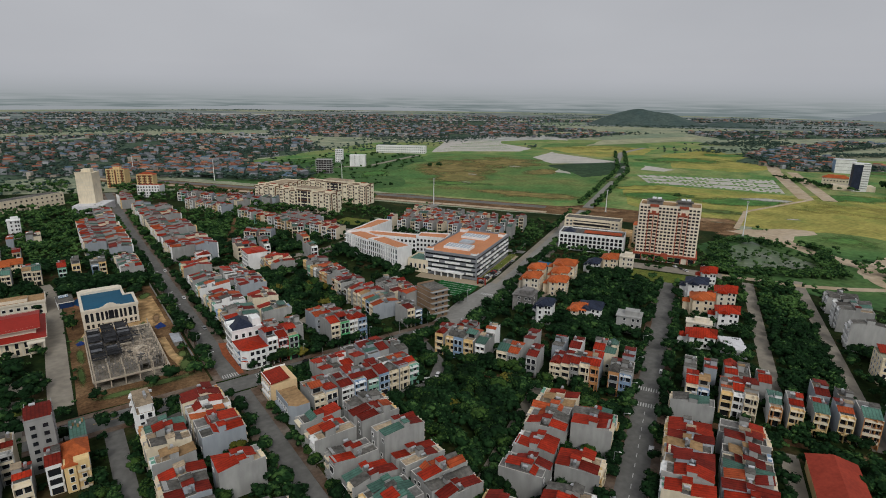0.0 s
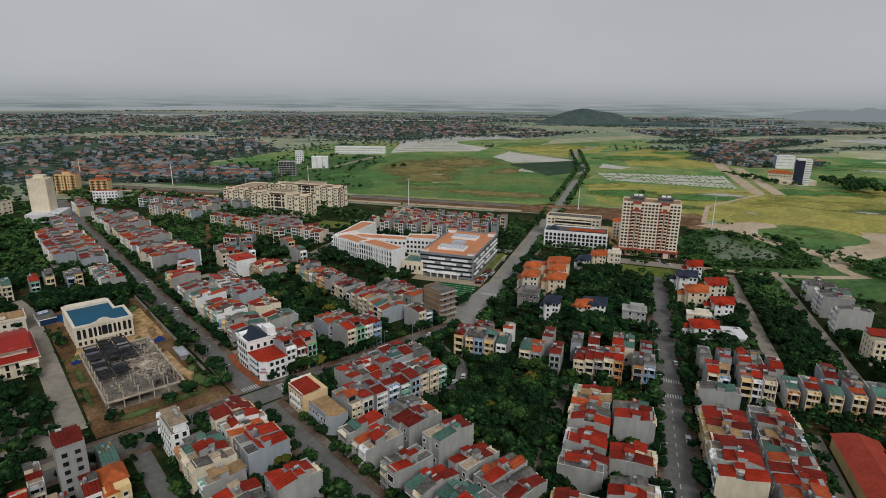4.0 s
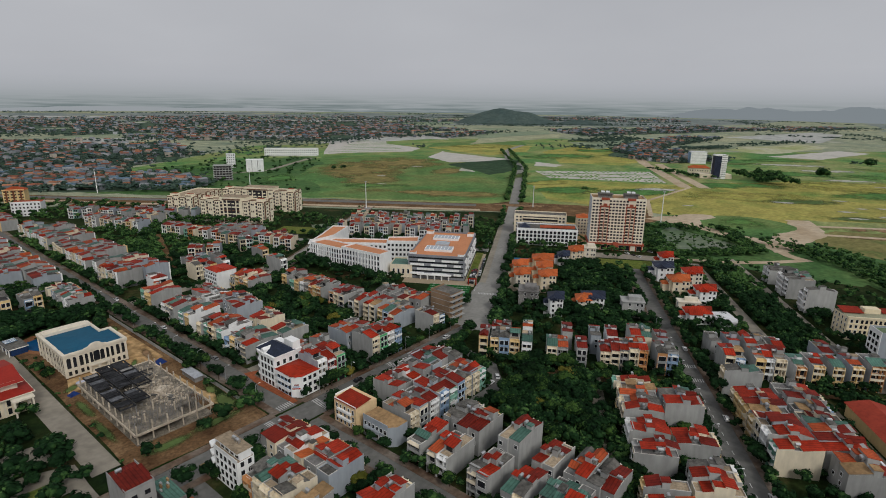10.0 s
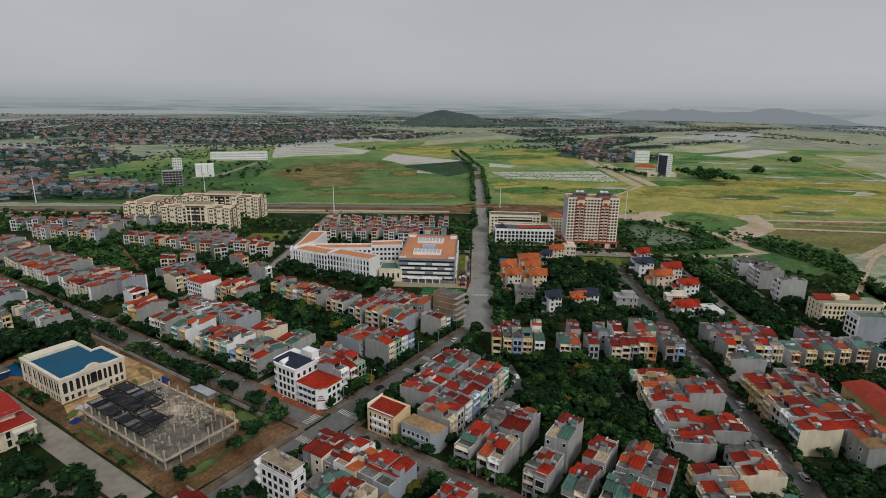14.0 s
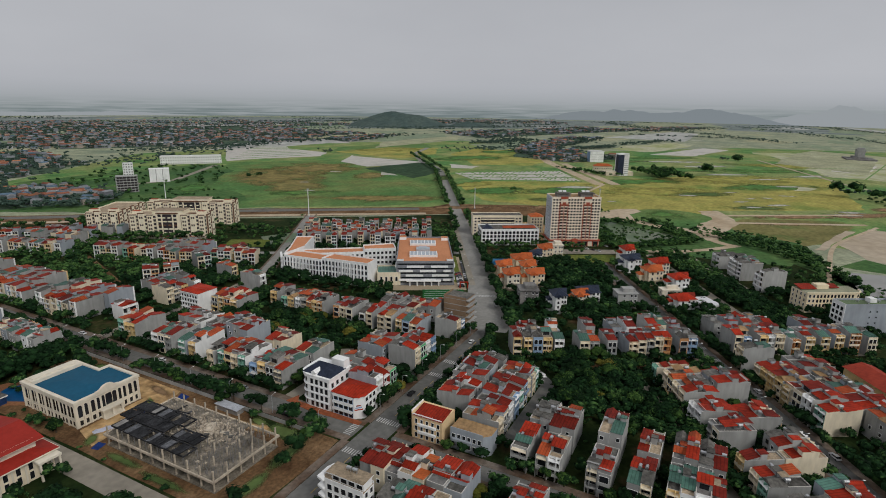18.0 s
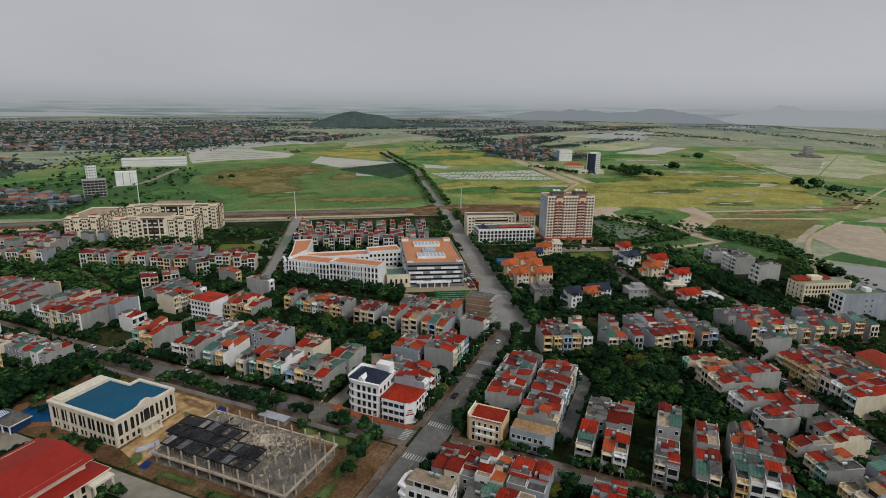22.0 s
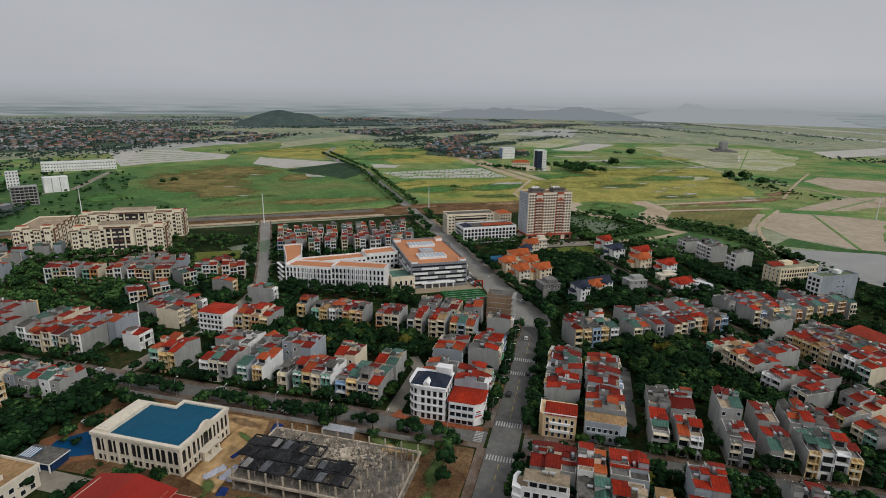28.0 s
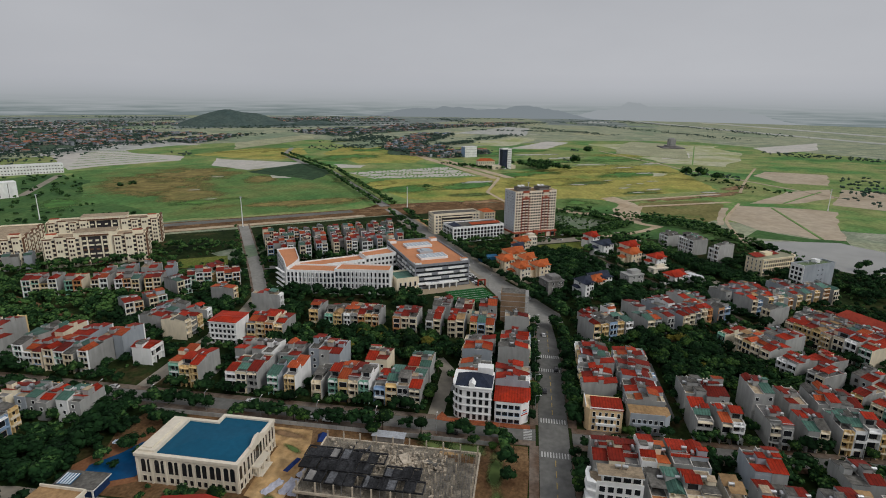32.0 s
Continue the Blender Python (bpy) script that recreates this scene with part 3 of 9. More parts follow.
# flooded and bare fields
PALE = [(PADDY, [(950, 895), (935, 860), (920, 695), (885, 680), (785, 740), (830, 835)]), (PADDY, [(785, 705), (705, 620), (700, 650)]), (PADDY, [(915, 625), (910, 560), (870, 555), (855, 590)]),
        (FLOODF, [(1645, 55), (1695, -145), (1670, -365), (1365, -305), (1090, -185), (1095, -85), (1265, -5)]), (PADDY, [(1655, -415), (1965, -730), (1635, -585), (1470, -395)]),
        (MUD, [(510, 20), (610, -20), (600, -105), (590, -130), (420, -55), (435, -30), (465, 5)]), (MUD, [(940, -160), (1020, -210), (990, -305), (840, -240), (850, -175)]),
        (MUD, [(630, -45), (750, -140), (790, -215), (700, -180), (640, -100)]), (MUD, [(478, 42), (585, 5), (588, -4), (482, 34)]), (PADDY, [(1400, 300), (1720, 190), (1690, 120), (1420, 200)]),
        (PADDY, [(1230, -60), (1420, -120), (1400, -170), (1210, -120)]), (PADDY, [(1450, -40), (1560, -80), (1540, -120), (1430, -90)]), (PADDY, [(1150, 1290), (1330, 1210), (1240, 1110)]),
        (FLOODF, [(1500, 420), (1900, 330), (1850, 200), (1480, 300)]), (MUD, [(640, -150), (800, -240), (760, -290), (610, -200)]), (FLOODF, [(880, 40), (960, 10), (940, -20), (870, 10)])]
for k, (ma, pts) in enumerate(PALE):
    patch("flooded_paddy", (soft(pts, 20, 70, k, 0.006) if ma is FLOODF else soft(pts, 14, 5, k)), 0.1 + 0.002 * k, ma, {"drained_muddy_field": "bare muddy field", "half_flooded_field": "half flooded pale field"}.get(ma.name, "pale flooded rice paddy"), "paddy")
patch("flooded_paddy", soft([(885, 1230), (1095, 1305), (1065, 1205), (995, 1120), (970, 980), (890, 940), (765, 1015), (700, 1025), (775, 1105)], 25, 6), 0.1, PADDY, "large pale flooded paddy with low banks", "paddy")
# low banks that divide the large flooded paddy
bank = Mesh()
lines = [(Vector((700, 1025)).lerp(Vector((1060, 1290)), k / 9), Vector((880, 945)).lerp(Vector((1070, 1215)), k / 9)) for k in range(1, 9)]
lines += [(Vector((1110, -100)), Vector((1660, -250))), (Vector((1260, -10)), Vector((1400, -300))), (Vector((430, -40)), Vector((600, -60))), (Vector((640, -90)), Vector((760, -190)))]
for a, b in lines:
    d = (b - a).normalized()
    q = Vector((-d.y, d.x)) * 1.3
    bank.prism([(a.x + q.x, a.y + q.y), (a.x - q.x, a.y - q.y), (b.x - q.x, b.y - q.y), (b.x + q.x, b.y + q.y)], 0, 0.5)
single("paddy_bank", bank, GREENF, Matrix(), "low grassy banks between flooded paddies", "bank", kind="stuff")
strip_later = [("dirt_road", [(365, 45), (420, 38), (480, 30), (520, 20), (625, -30)], 3.6), ("dirt_road", [(725, -65), (865, -120), (1070, -210)], 4)]
patch("fish_ponds", [(794, 556), (930, 402), (806, 330), (729, 488)], 0.12, PADDY, "pale fish ponds divided by low banks", "pond")
dk = Mesh()
rb = random.Random(3)
a0, a1, b0, b1 = Vector((794, 556)), Vector((930, 402)), Vector((729, 488)), Vector((806, 330))
for i in range(1, 26):
    s = i / 26
    p, q = a0.lerp(a1, s), b0.lerp(b1, s)
    for j in range(7):
        c = p.lerp(q, (j + rb.uniform(0.2, 0.8)) / 7)
        if rb.random() < 0.75:
            dk.box(c.x - 2.2, c.x + 2.2, c.y - 1.2, c.y + 1.2, 0.1, 1.0)
for s in (0.0, 0.34, 0.66, 1.0):
    p, q = a0.lerp(b0, s), a1.lerp(b1, s)
    n_ = Vector((-(q - p).y, (q - p).x)).normalized() * 1.6
    dk.prism([(p.x + n_.x, p.y + n_.y), (p.x - n_.x, p.y - n_.y), (q.x - n_.x, q.y - n_.y), (q.x + n_.x, q.y + n_.y)], 0, 0.6)
single("pond_bank", dk, GREENF, Matrix(), "low green banks and clumps in the fish ponds", "bank", kind="stuff")
patch("lake", soft([(410, 32), (418, -50), (385, -75), (330, -60), (308, -12), (345, 26)], 10, 3), 0.14, WATERM, "still grey lake with grassy banks", "water")
patch("lake_bank", soft([(425, 30), (462, 8), (430, -30), (428, -60), (405, -55), (415, -20)], 10, 3), 0.13, DEEPG, "green lake bank", "bank")
patch("scrubland", soft([(345, 20), (440, 75), (500, 160), (560, 256), (582, 160), (565, 122), (520, 102), (500, 52), (470, 44), (410, 38), (365, 48)], 10, 4), 0.095, DEEPG, "dark green scrubland at the edge of town")
patch("grassland", soft([(398, 195), (450, 250), (535, 250), (515, 160), (470, 95), (430, 55), (405, 65), (398, 120)], 10, 5), 0.1, DEEPG, "rough green grass round a pond")
patch("pond", soft([(453, 236), (505, 231), (471, 152), (410, 194)], 8, 5), 0.14, DARKW, "weedy shallow pond", "water")
patch("pond", soft([(250, 470), (285, 450), (300, 480), (268, 500)], 8, 3), 0.14, DARKW, "small pond beside a lawn", "water")
take(*B(457, 304), 13, 18, 30)
patch("lawn", [B(u, v) for u, v in ((444, 322), (444, 286), (470, 286), (470, 322))], 0.15, LAWN, "mown yellow green lawn", "lawn")
patch("lawn", soft([B(u, v) for u, v in ((393, 31), (399, -14), (419, -19), (420, 33))], 4, 2), 0.15, LAWN, "rough lawn before a tower block", "lawn")
patch("grass_circle", [(569 + 47 * math.cos(6.2832 * i / 40), 171 + 47 * math.sin(6.2832 * i / 40)) for i in range(40)], 0.2, MEADOW, "round grass island beside the sandy track", "field")
blot(580, 180, 52, 40, -40, 0.203, GREENB, "greener grass on the round island")
take(570, 174, 40, 40, 0)
for k in range(30):
    take(562 + 53 * math.cos(0.21 * k), 172 + 55 * math.sin(0.21 * k), 6, 6, 0)
for a, b, w in (((1046, 452), (786, 296), 9), ((1060, 430), (800, 274), 8), ((1046, 452), (1180, 520), 10)):
    d = Vector((b[0] - a[0], b[1] - a[1])).normalized()
    q = Vector((-d.y, d.x)) * w
    patch("dirt_road", [(a[0] + q.x, a[1] + q.y), (a[0] - q.x, a[1] - q.y), (b[0] - q.x, b[1] - q.y), (b[0] + q.x, b[1] + q.y)], 0.17, SAND, "pale dirt road under construction", "road")


# ---- roads with pavements and kerbs ----
def strip(name, pts, w, z, material, label, category, side=0.0, base=-0.3):
    """A band of width w along a line, shifted sideways by side."""
    n = len(pts)
    L, R = [], []
    for i, p in enumerate(pts):
        a, b = Vector(pts[max(i - 1, 0)]), Vector(pts[min(i + 1, n - 1)])
        d = (b - a).normalized()
        q = Vector((-d.y, d.x))
        L.append(tuple(Vector(p) + q * (side + w / 2)))
        R.append(tuple(Vector(p) + q * (side - w / 2)))
    m = Mesh()
    for i in range(n - 1):
        i0 = len(m.v)
        for p, zz in ((R[i], z), (R[i + 1], z), (L[i + 1], z), (L[i], z), (R[i], base), (R[i + 1], base), (L[i + 1], base), (L[i], base)):
            m.v.append((*p, zz))
        m.f += [(i0, i0 + 1, i0 + 2, i0 + 3), (i0, i0 + 4, i0 + 5, i0 + 1), (i0 + 2, i0 + 6, i0 + 7, i0 + 3)]
        m.m += [0, 0, 0]
    ob = single(name, m, material, Matrix(), label, category, kind="structure")
    for i in range(n - 1):
        c = (Vector(pts[i]) + Vector(pts[i + 1])) / 2
        d = Vector(pts[i + 1]) - Vector(pts[i])
        if abs(d.length) < 900:
            q = Vector((-d.y, d.x)).normalized() * side
            take(c.x + q.x, c.y + q.y, d.length / 2, w / 2, math.degrees(math.atan2(d.y, d.x)))
    return ob


def road(pts, w, material=ASPHALT, label="grey asphalt street", z=0.09, pave=3.2, paves=(1, -1)):
    strip("road", pts, w, z, material, label, "road")
    for s in paves:
        if pave:
            strip("pavement", pts, pave, z + 0.14, PAVE, "dusty brick pavement along the street", "pavement", s * (w / 2 + pave / 2))


def bend(pts, rounds=3):
    """The same line with its corners cut round."""
    for k in range(rounds):
        out = [pts[0]]
        for (xa, ya), (xb, yb) in zip(pts, pts[1:]):
            out += [(xa * 0.75 + xb * 0.25, ya * 0.75 + yb * 0.25), (xa * 0.25 + xb * 0.75, ya * 0.25 + yb * 0.75)]
        pts = out + [pts[-1]]
    return pts


SANDW = [(528, 264), (552, 252), (591, 230), (598, 213), (584, 206), (560, 214), (535, 206), (519, 182), (513, 162), (512, 141), (543, 141), (572, 129), (593, 130), (606, 139), (626, 146), (640, 124), (613, 115), (590, 106), (566, 103), (525, 113), (494, 113), (474, 122), (466, 130), (492, 142), (499, 162), (505, 182), (518, 210), (527, 239)]
patch("sandy_track", soft(SANDW, 6, 2.5, 3, 0.08), 0.215, SAND, "wide pale sandy track round a grass circle", "track")
for k, (pts, w) in enumerate((([(612, 116), (645, 63), (700, -25)], 7), ([(572, 106), (620, 8), (634, -22)], 7), ([(474, 126), (462, 118), (455, 104)], 9))):
    strip("sandy_track", bend(pts), w, 0.225 + 0.005 * k, SAND, "pale sandy track beside fallow fields", "track")
R1 = [(-22, 229), (60, 229), (130, 229), (168, 232), (192, 240), (212, 248), B(340, 106.5)]
MAIN = [B(340, 106.5), B(480, 105.5), B(560, 105.5), B(980, 108.5), B(1060, 116), B(1140, 140), B(1330, 155), B(1500, 120)]
road(R1, 11.5, z=0.10, paves=())
strip("road", MAIN[:3], 12.5, 0.11, AVENUE, "wide grey avenue to the fields", "road")
strip("road", MAIN[2:], 12, 0.12, AVENUE, "straight grey avenue between rows of trees", "road")
strip("pavement", MAIN[:3], 4.4, 0.25, OLDROAD, "dusty pavement along the avenue", "pavement", 8.4)
strip("pavement", MAIN[:3], 3.6, 0.25, OLDROAD, "dusty pavement along the avenue", "pavement", -8.0)
for a, b, s in ((-22, 47, 1), (-22, 47, -1), (61, 168, 1), (61, 150, -1)):
    strip("pavement", [(a, 229), (b, 229)], 3.4, 0.24, PAVE, "dusty brick pavement along the street", "pavement", s * 7.6)
road([(54, 100), (54, 222)], 7.5, z=0.085)
road([(54, 236), (54, 560), (58, 800)], 8.2, z=0.085)
road([(60, 276.5), (100, 276.5), (112, 284)], 6.5, OLDROAD, "narrow concrete lane between houses", 0.13, 0)
road([(60, 408), (150, 408), (190, 416)], 7.5, OLDROAD, "pale concrete street between houses", 0.13, 0)
road([(75, 182), (126, 181.5)], 5.5, ASPHALT, "narrow street behind townhouses", 0.13, 0)
road([(126, 181.5), (140, 195), (146, 222)], 5.5, ASPHALT, "narrow street curving to the avenue", 0.135, 0)
road([B(95, 51), B(218, 51)], 5.5, OLDROAD, "narrow lane beside the wild park", 0.12, 0)
road([B(218, 80), B(218, -80)], 4.2, DIRT, "narrow dirt cross lane", 0.07, 0)
road([B(95, 6), B(396, 6)], 10, ASPHALT, "grey street between townhouse blocks", 0.1, 3.2)
road([B(430, 42), B(428, -28)], 14, OLDROAD, "pale paved forecourt of the apartment tower", 0.18, 0)
patch("yard", soft([B(466, 40), B(520, 46), B(520, 100), B(560, 100), B(545, 20), B(470, 20)], 6, 3), 0.09, YSAND, "bare sandy yard behind the offices")
take(*B(408, 8), 13, 24, 30)
road([B(95, -44), B(210, -44)], 6, OLDROAD, "narrow concrete lane", 0.11, 0)
road([B(245, -44), B(420, -44)], 7, OLDROAD, "pale concrete street beside the trees", 0.11, 0)
road([B(225, -76), B(440, -76)], 7, OLDROAD, "pale concrete street", 0.12, 0)
road([B(432, 34), B(431, -40), B(429, -75), B(437, -108), B(450, -141)], 7, SAND, "sandy road along the pond", 0.13, 0)
road([B(306, 266), B(420, 266), B(585, 270)], 9, AVENUE, "grey street behind the school", 0.1, 1.5)
road([B(425, 300), B(425, 118)], 7.5, AVENUE, "paved lane behind the school", 0.11, 0)
road([(-9.5, 250), (-9.5, 405), (-14, 430)], 9, OLDROAD, "pale concrete lane beside the site", 0.1, 0)
road([(6, 130), (6, 220)], 6.5, ASPHALT, "grey side street", 0.12, 0)
road([(105, 440), (150, 570)], 5, DIRT, "dirt path through scrub", 0.1, 0)
HW = [(60, 946), (212, 740), (339, 600), (398, 515), (470, 412), (522, 300), (545, 262)]
strip("dirt_shoulder", HW, 46, 0.08, DIRT, "bare earth beside the new highway", "ground")
strip("road", [(60, 958), (218, 748), (345, 608), (404, 523), (462, 440)], 13, 0.14, ASPHALT, "new dark highway carriageway", "road", 2)
strip("road", [(60, 946), (205, 735), (331, 594), (390, 509), (448, 424)], 9, 0.15, SAND, "unfinished sandy carriageway", "road", -6)
strip("road", [(350, 900), (470, 880), (640, 985)], 10, 0.15, OLDROAD, "pale field road to the factory", "road")
for nm, pts, w in strip_later:
    strip(nm, bend(pts), w, 0.22, SAND, "narrow sandy causeway between flooded fields", "road")


def zebra(cx, cy, along, length, wide=3.2):
    """Painted crossing bars; along is the direction of traffic in degrees, length the road's width."""
    m = Mesh()
    n = int(length / 1.0)
    for i in range(n):
        s = -length / 2 + (i + 0.25) * length / n
        m.box(-wide / 2, wide / 2, s, s + 0.5, 0, 0.012)
    single("zebra_crossing", m, PAINT, pose(cx, cy, 0.125, 0, 0, along), "worn white zebra crossing on asphalt", "road marking", kind="structure")


for x in (42.5, 65, 109, 124):
    zebra(x, 229, 0, 10.5)
zebra(54, 239, 90, 7.4)
for u in (222, 236):
    zebra(*B(u, 6), 30, 9.4)
zebra(*B(318, 109), 30, 14)
dash = Mesh()
for x in [k * 6 for k in range(-3, 7)] + [70 + k * 6 for k in range(0, 6)] + [130 + 6 * k for k in range(5)]:
    dash.box(x, x + 3.4, 228.85, 229.15, 0.1, 0.125)
single("lane_line", dash, YPAINT, Matrix(), "worn yellow centre line", "road marking", kind="structure")
dash = Mesh()
for k in range(20):
    dash.box(100 + k * 6, 102.5 + k * 6, 5.85, 6.15, 0.1, 0.13)
single("lane_line", dash, PAINT, pose(0, 0, 0, 0, 0, 30), "worn white lane dashes", "road marking", kind="structure")
strip("dirt_road", [(545, 262), (640, 300), (790, 292)], 5, 0.2, SAND, "narrow sandy field track", "track")
strip("bank", [(700, -190), (1000, -60), (1400, 60)], 5, 0.5, MUD, "low bank between flooded fields", "bank")

# ---- townhouses ----
WIN = {}
def window_mesh(w, h, frame_mat):
    key = (round(w, 1), round(h, 1), frame_mat.name)
    if key not in WIN:
        w, h = key[0], key[1]
        m = Mesh()
        t, a, b, o, r = 0.1, w / 2, w / 2 + 0.1, -0.07, 0.03
        m.v = [(-b, 0.1, -t), (b, 0.1, -t), (b, 0.1, h + t), (-b, 0.1, h + t), (-b, o, -t), (b, o, -t), (b, o, h + t), (-b, o, h + t),
               (-a, o, 0), (a, o, 0), (a, o, h), (-a, o, h), (-a, r, 0), (a, r, 0), (a, r, h), (-a, r, h)]
        for q in range(4):
            n = (q + 1) % 4
            m.f += [(q, n, 4 + n, 4 + q), (4 + q, 4 + n, 8 + n, 8 + q), (8 + q, 8 + n, 12 + n, 12 + q)]
            m.m += [0, 0, 0]
        m.f.append((12, 13, 14, 15))
        m.m.append(1)
        WIN[key] = m.data("window", [frame_mat, GLASS])
    return WIN[key]


TANK = Mesh().htube(-0.85, 0.85, 0, 1.1, 0.55).box(-0.6, -0.5, -0.4, 0.4, 0, 0.7).box(0.5, 0.6, -0.4, 0.4, 0, 0.7).data("water_tank", [STEEL])
FRONTS = [(CREAMW, "cream"), (YELLOWW, "yellow"), (YELLOWW, "yellow"), (WHITEW, "white"), (CREAMW, "cream"), (ORANGEW, "orange"), (BLUEW, "light blue"), (GREENW, "mint"), (CREAMW, "cream"), (CREAMW, "cream"), (YELLOWW, "yellow"), (CEMENT, "grey")]
ROOFS = [(RED, "red")] * 8 + [(DRED, "dark red")] * 5 + [(TERRA, "faded orange")] * 4 + [(GREENR, "green")] * 3 + [(GREYR, "grey")] * 4 + [(TANR, "tan")] * 1
COPING = mat("pale_coping", (0.66, 0.63, 0.58), 0.8, 0.15)
rh = random.Random(11)
COUNT = {2: "two", 3: "three", 4: "four", 5: "five"}


def house_shell(hw, d, h, rec, f=0.22, top=0.55):
    """One closed shell: side walls that run past a recessed front, a parapet and a sunken roof deck."""
    i0 = max(rec, 0.01)
    pts = [(-hw, 0), (-hw + f, 0), (-hw + f, i0), (hw - f, i0), (hw - f, 0), (hw, 0), (hw, d), (-hw, d)]
    inn = [(-hw + f, i0 + 0.2), (hw - f, i0 + 0.2), (hw - f, d - 0.2), (-hw + f, d - 0.2)]
    m = Mesh()
    m.v = [(x, y, 0.0) for x, y in pts] + [(x, y, h + top) for x, y in pts] + [(x, y, h + top) for x, y in inn] + [(x, y, h) for x, y in inn]
    for a in range(8):
        b = (a + 1) % 8
        m.f.append((a, b, 8 + b, 8 + a))
        m.m.append(1 if a < 5 else 0)
    m.f += [(15, 8, 9, 10, 16, 19), (10, 11, 17, 16), (11, 12, 13, 14, 18, 17), (14, 15, 19, 18), (7, 6, 5, 4, 3, 2, 1, 0)]
    m.m += [3, 3, 3, 3, 0]
    for a in range(4):
        b = (a + 1) % 4
        m.f.append((16 + a, 16 + b, 20 + b, 20 + a))
        m.m.append(0)
    m.f.append((20, 21, 22, 23))
    m.m.append(2)
    return m


TILED = mat("cream_terrace_tiles", (0.46, 0.36, 0.25), 0.85, 0.22, 0.3, 1.2, obj=0.25)
DECKS = [GREYR, GREYR, TILED, TILED, CEMENT_D]
def townhouse(x, y, rot, w, d, h, front=None, roof=None, side=None, group="townhouse row"):
    """A narrow deep house: framed front at local y = 0, bare party walls, pitched sheet roofs with a terrace between."""
    fm, fn = front or rh.choice(FRONTS)
    r1, rn = roof or rh.choice(ROOFS)
    r2 = r1 if rh.random() < 0.6 else rh.choice(ROOFS)[0]
    sm = side or rh.choice([CEMENT] * 9 + [CREAMW] + [BLUEWALL] * 3 + [WHITEW])
    floors = max(2, round((h - 0.6) / 3.2))
    fh = (h - 0.5) / floors
    t = thing("townhouse", pose(x, y, 0, 0, 0, rot), f"{COUNT.get(floors, 'three')}-storey townhouse, {fn} front, bare sides, {rn} roof", "house", group)
    hw = w / 2 - 0.02
    style = rh.random()
    rec = 1.3 if style < 0.86 else 0.0
    pale = CREAMW if fm in (YELLOWW, CREAMW, ORANGEW, CEMENT) else WHITEW
    wall = house_shell(hw, d, h, rec, f=0.3, top=0.45)
    if rec and w > 3.8 and rh.random() < 0.7:
        px = rh.choice((0.0, -0.16 * w, 0.16 * w))
        wall.box(px - 0.16, px + 0.16, 0.02, rec, 0, h + 0.4, 1)
    # roof storey: front and rear rooms under sheets, an open terrace with stair head and tank between
    kind = rh.random()
    g0 = d * rh.uniform(0.36, 0.48)
    g1 = g0 + rh.uniform(2.4, 3.8)
    f0 = max(rec - 0.6, 0.0)
    o = rh.choice((0.06, 0.16))
    sheets = []
    z1 = h + 0.5
    if kind < 0.56:
        if rh.random() < 0.3:
            f0 += rh.uniform(2.0, 3.2)
        ra = rh.uniform(0.5, 1.5)
        lo, hi = (z1, z1 + ra) if rh.random() < 0.8 else (z1 + ra, z1 + 0.1)
        wall.wedge(-hw + 0.04, hw - 0.04, f0 + 0.5, g0, h, lo, hi, 0)
        sheets.append((Mesh().slope(-hw - o, hw + o, f0, g0 + 0.2, lo - 0.03, hi + 0.02, 0.09), r1))
    elif kind < 0.7:
        wall.box(-hw + 0.04, hw - 0.04, f0 + 0.5, g0, h, z1, 1)
        sheets.append((Mesh().hip(-hw - o, hw + o, f0 - 0.1, max(g0, f0 + w + 0.6), z1, rh.uniform(1.2, 1.7), inset=0), r1))
    elif kind < 0.88:
        f0 += rh.uniform(2.4, 3.6)
        up = rh.uniform(2.2, 3.0)
        wall.wedge(-hw + 0.04, hw - 0.04, f0 + 0.4, g0 + 0.6, h, h + up, h + up + 0.7, 0)
        sheets.append((Mesh().slope(-hw - o, hw + o, f0 - 0.5, g0 + 0.8, h + up - 0.05, h + up + 0.72, 0.09), r1))
        wall.box(-hw * 0.6, hw * 0.6, f0 + 0.34, f0 + 0.42, h + 0.3, h + 2.1, 4)
    else:
        for qx in (-hw + 0.2, hw - 0.3):
            wall.box(qx, qx + 0.1, f0 + 2.2, f0 + 2.3, h, h + 2.2, 3)
        sheets.append((Mesh().slope(-hw + 0.1, hw - 0.1, f0 + 2.0, g0 + 0.3, h + 2.15, h + 2.5, 0.08), r1))
    if rh.random() < 0.9:
        e = d - (0 if rh.random() < 0.7 else rh.uniform(1.5, 4))
        rb_ = rh.uniform(0.4, 1.3)
        if rh.random() < 0.7:
            wall.wedge(-hw + 0.04, hw - 0.04, g1, e - 0.04, h, z1 + rb_, z1, 0)
            sheets.append((Mesh().slope(-hw - o, hw + o, g1 - 0.2, e + 0.15, z1 + rb_ + 0.02, z1 - 0.02, 0.09), r2))
        else:
            wall.wedge(-hw + 0.04, hw - 0.04, g1, e - 0.04, h, z1 + 0.1, z1 + rb_, 0)
            sheets.append((Mesh().slope(-hw - o, hw + o, g1 - 0.2, e + 0.15, z1 + 0.08, z1 + rb_ + 0.02, 0.09), r2))
    part("wall", wall, [sm, fm, rh.choice(DECKS), COPING, GLASS], t)
    for q, ma in sheets:
        part("roof_sheet", q, ma, t)
    iw = hw - (0.3 if rec else 0)
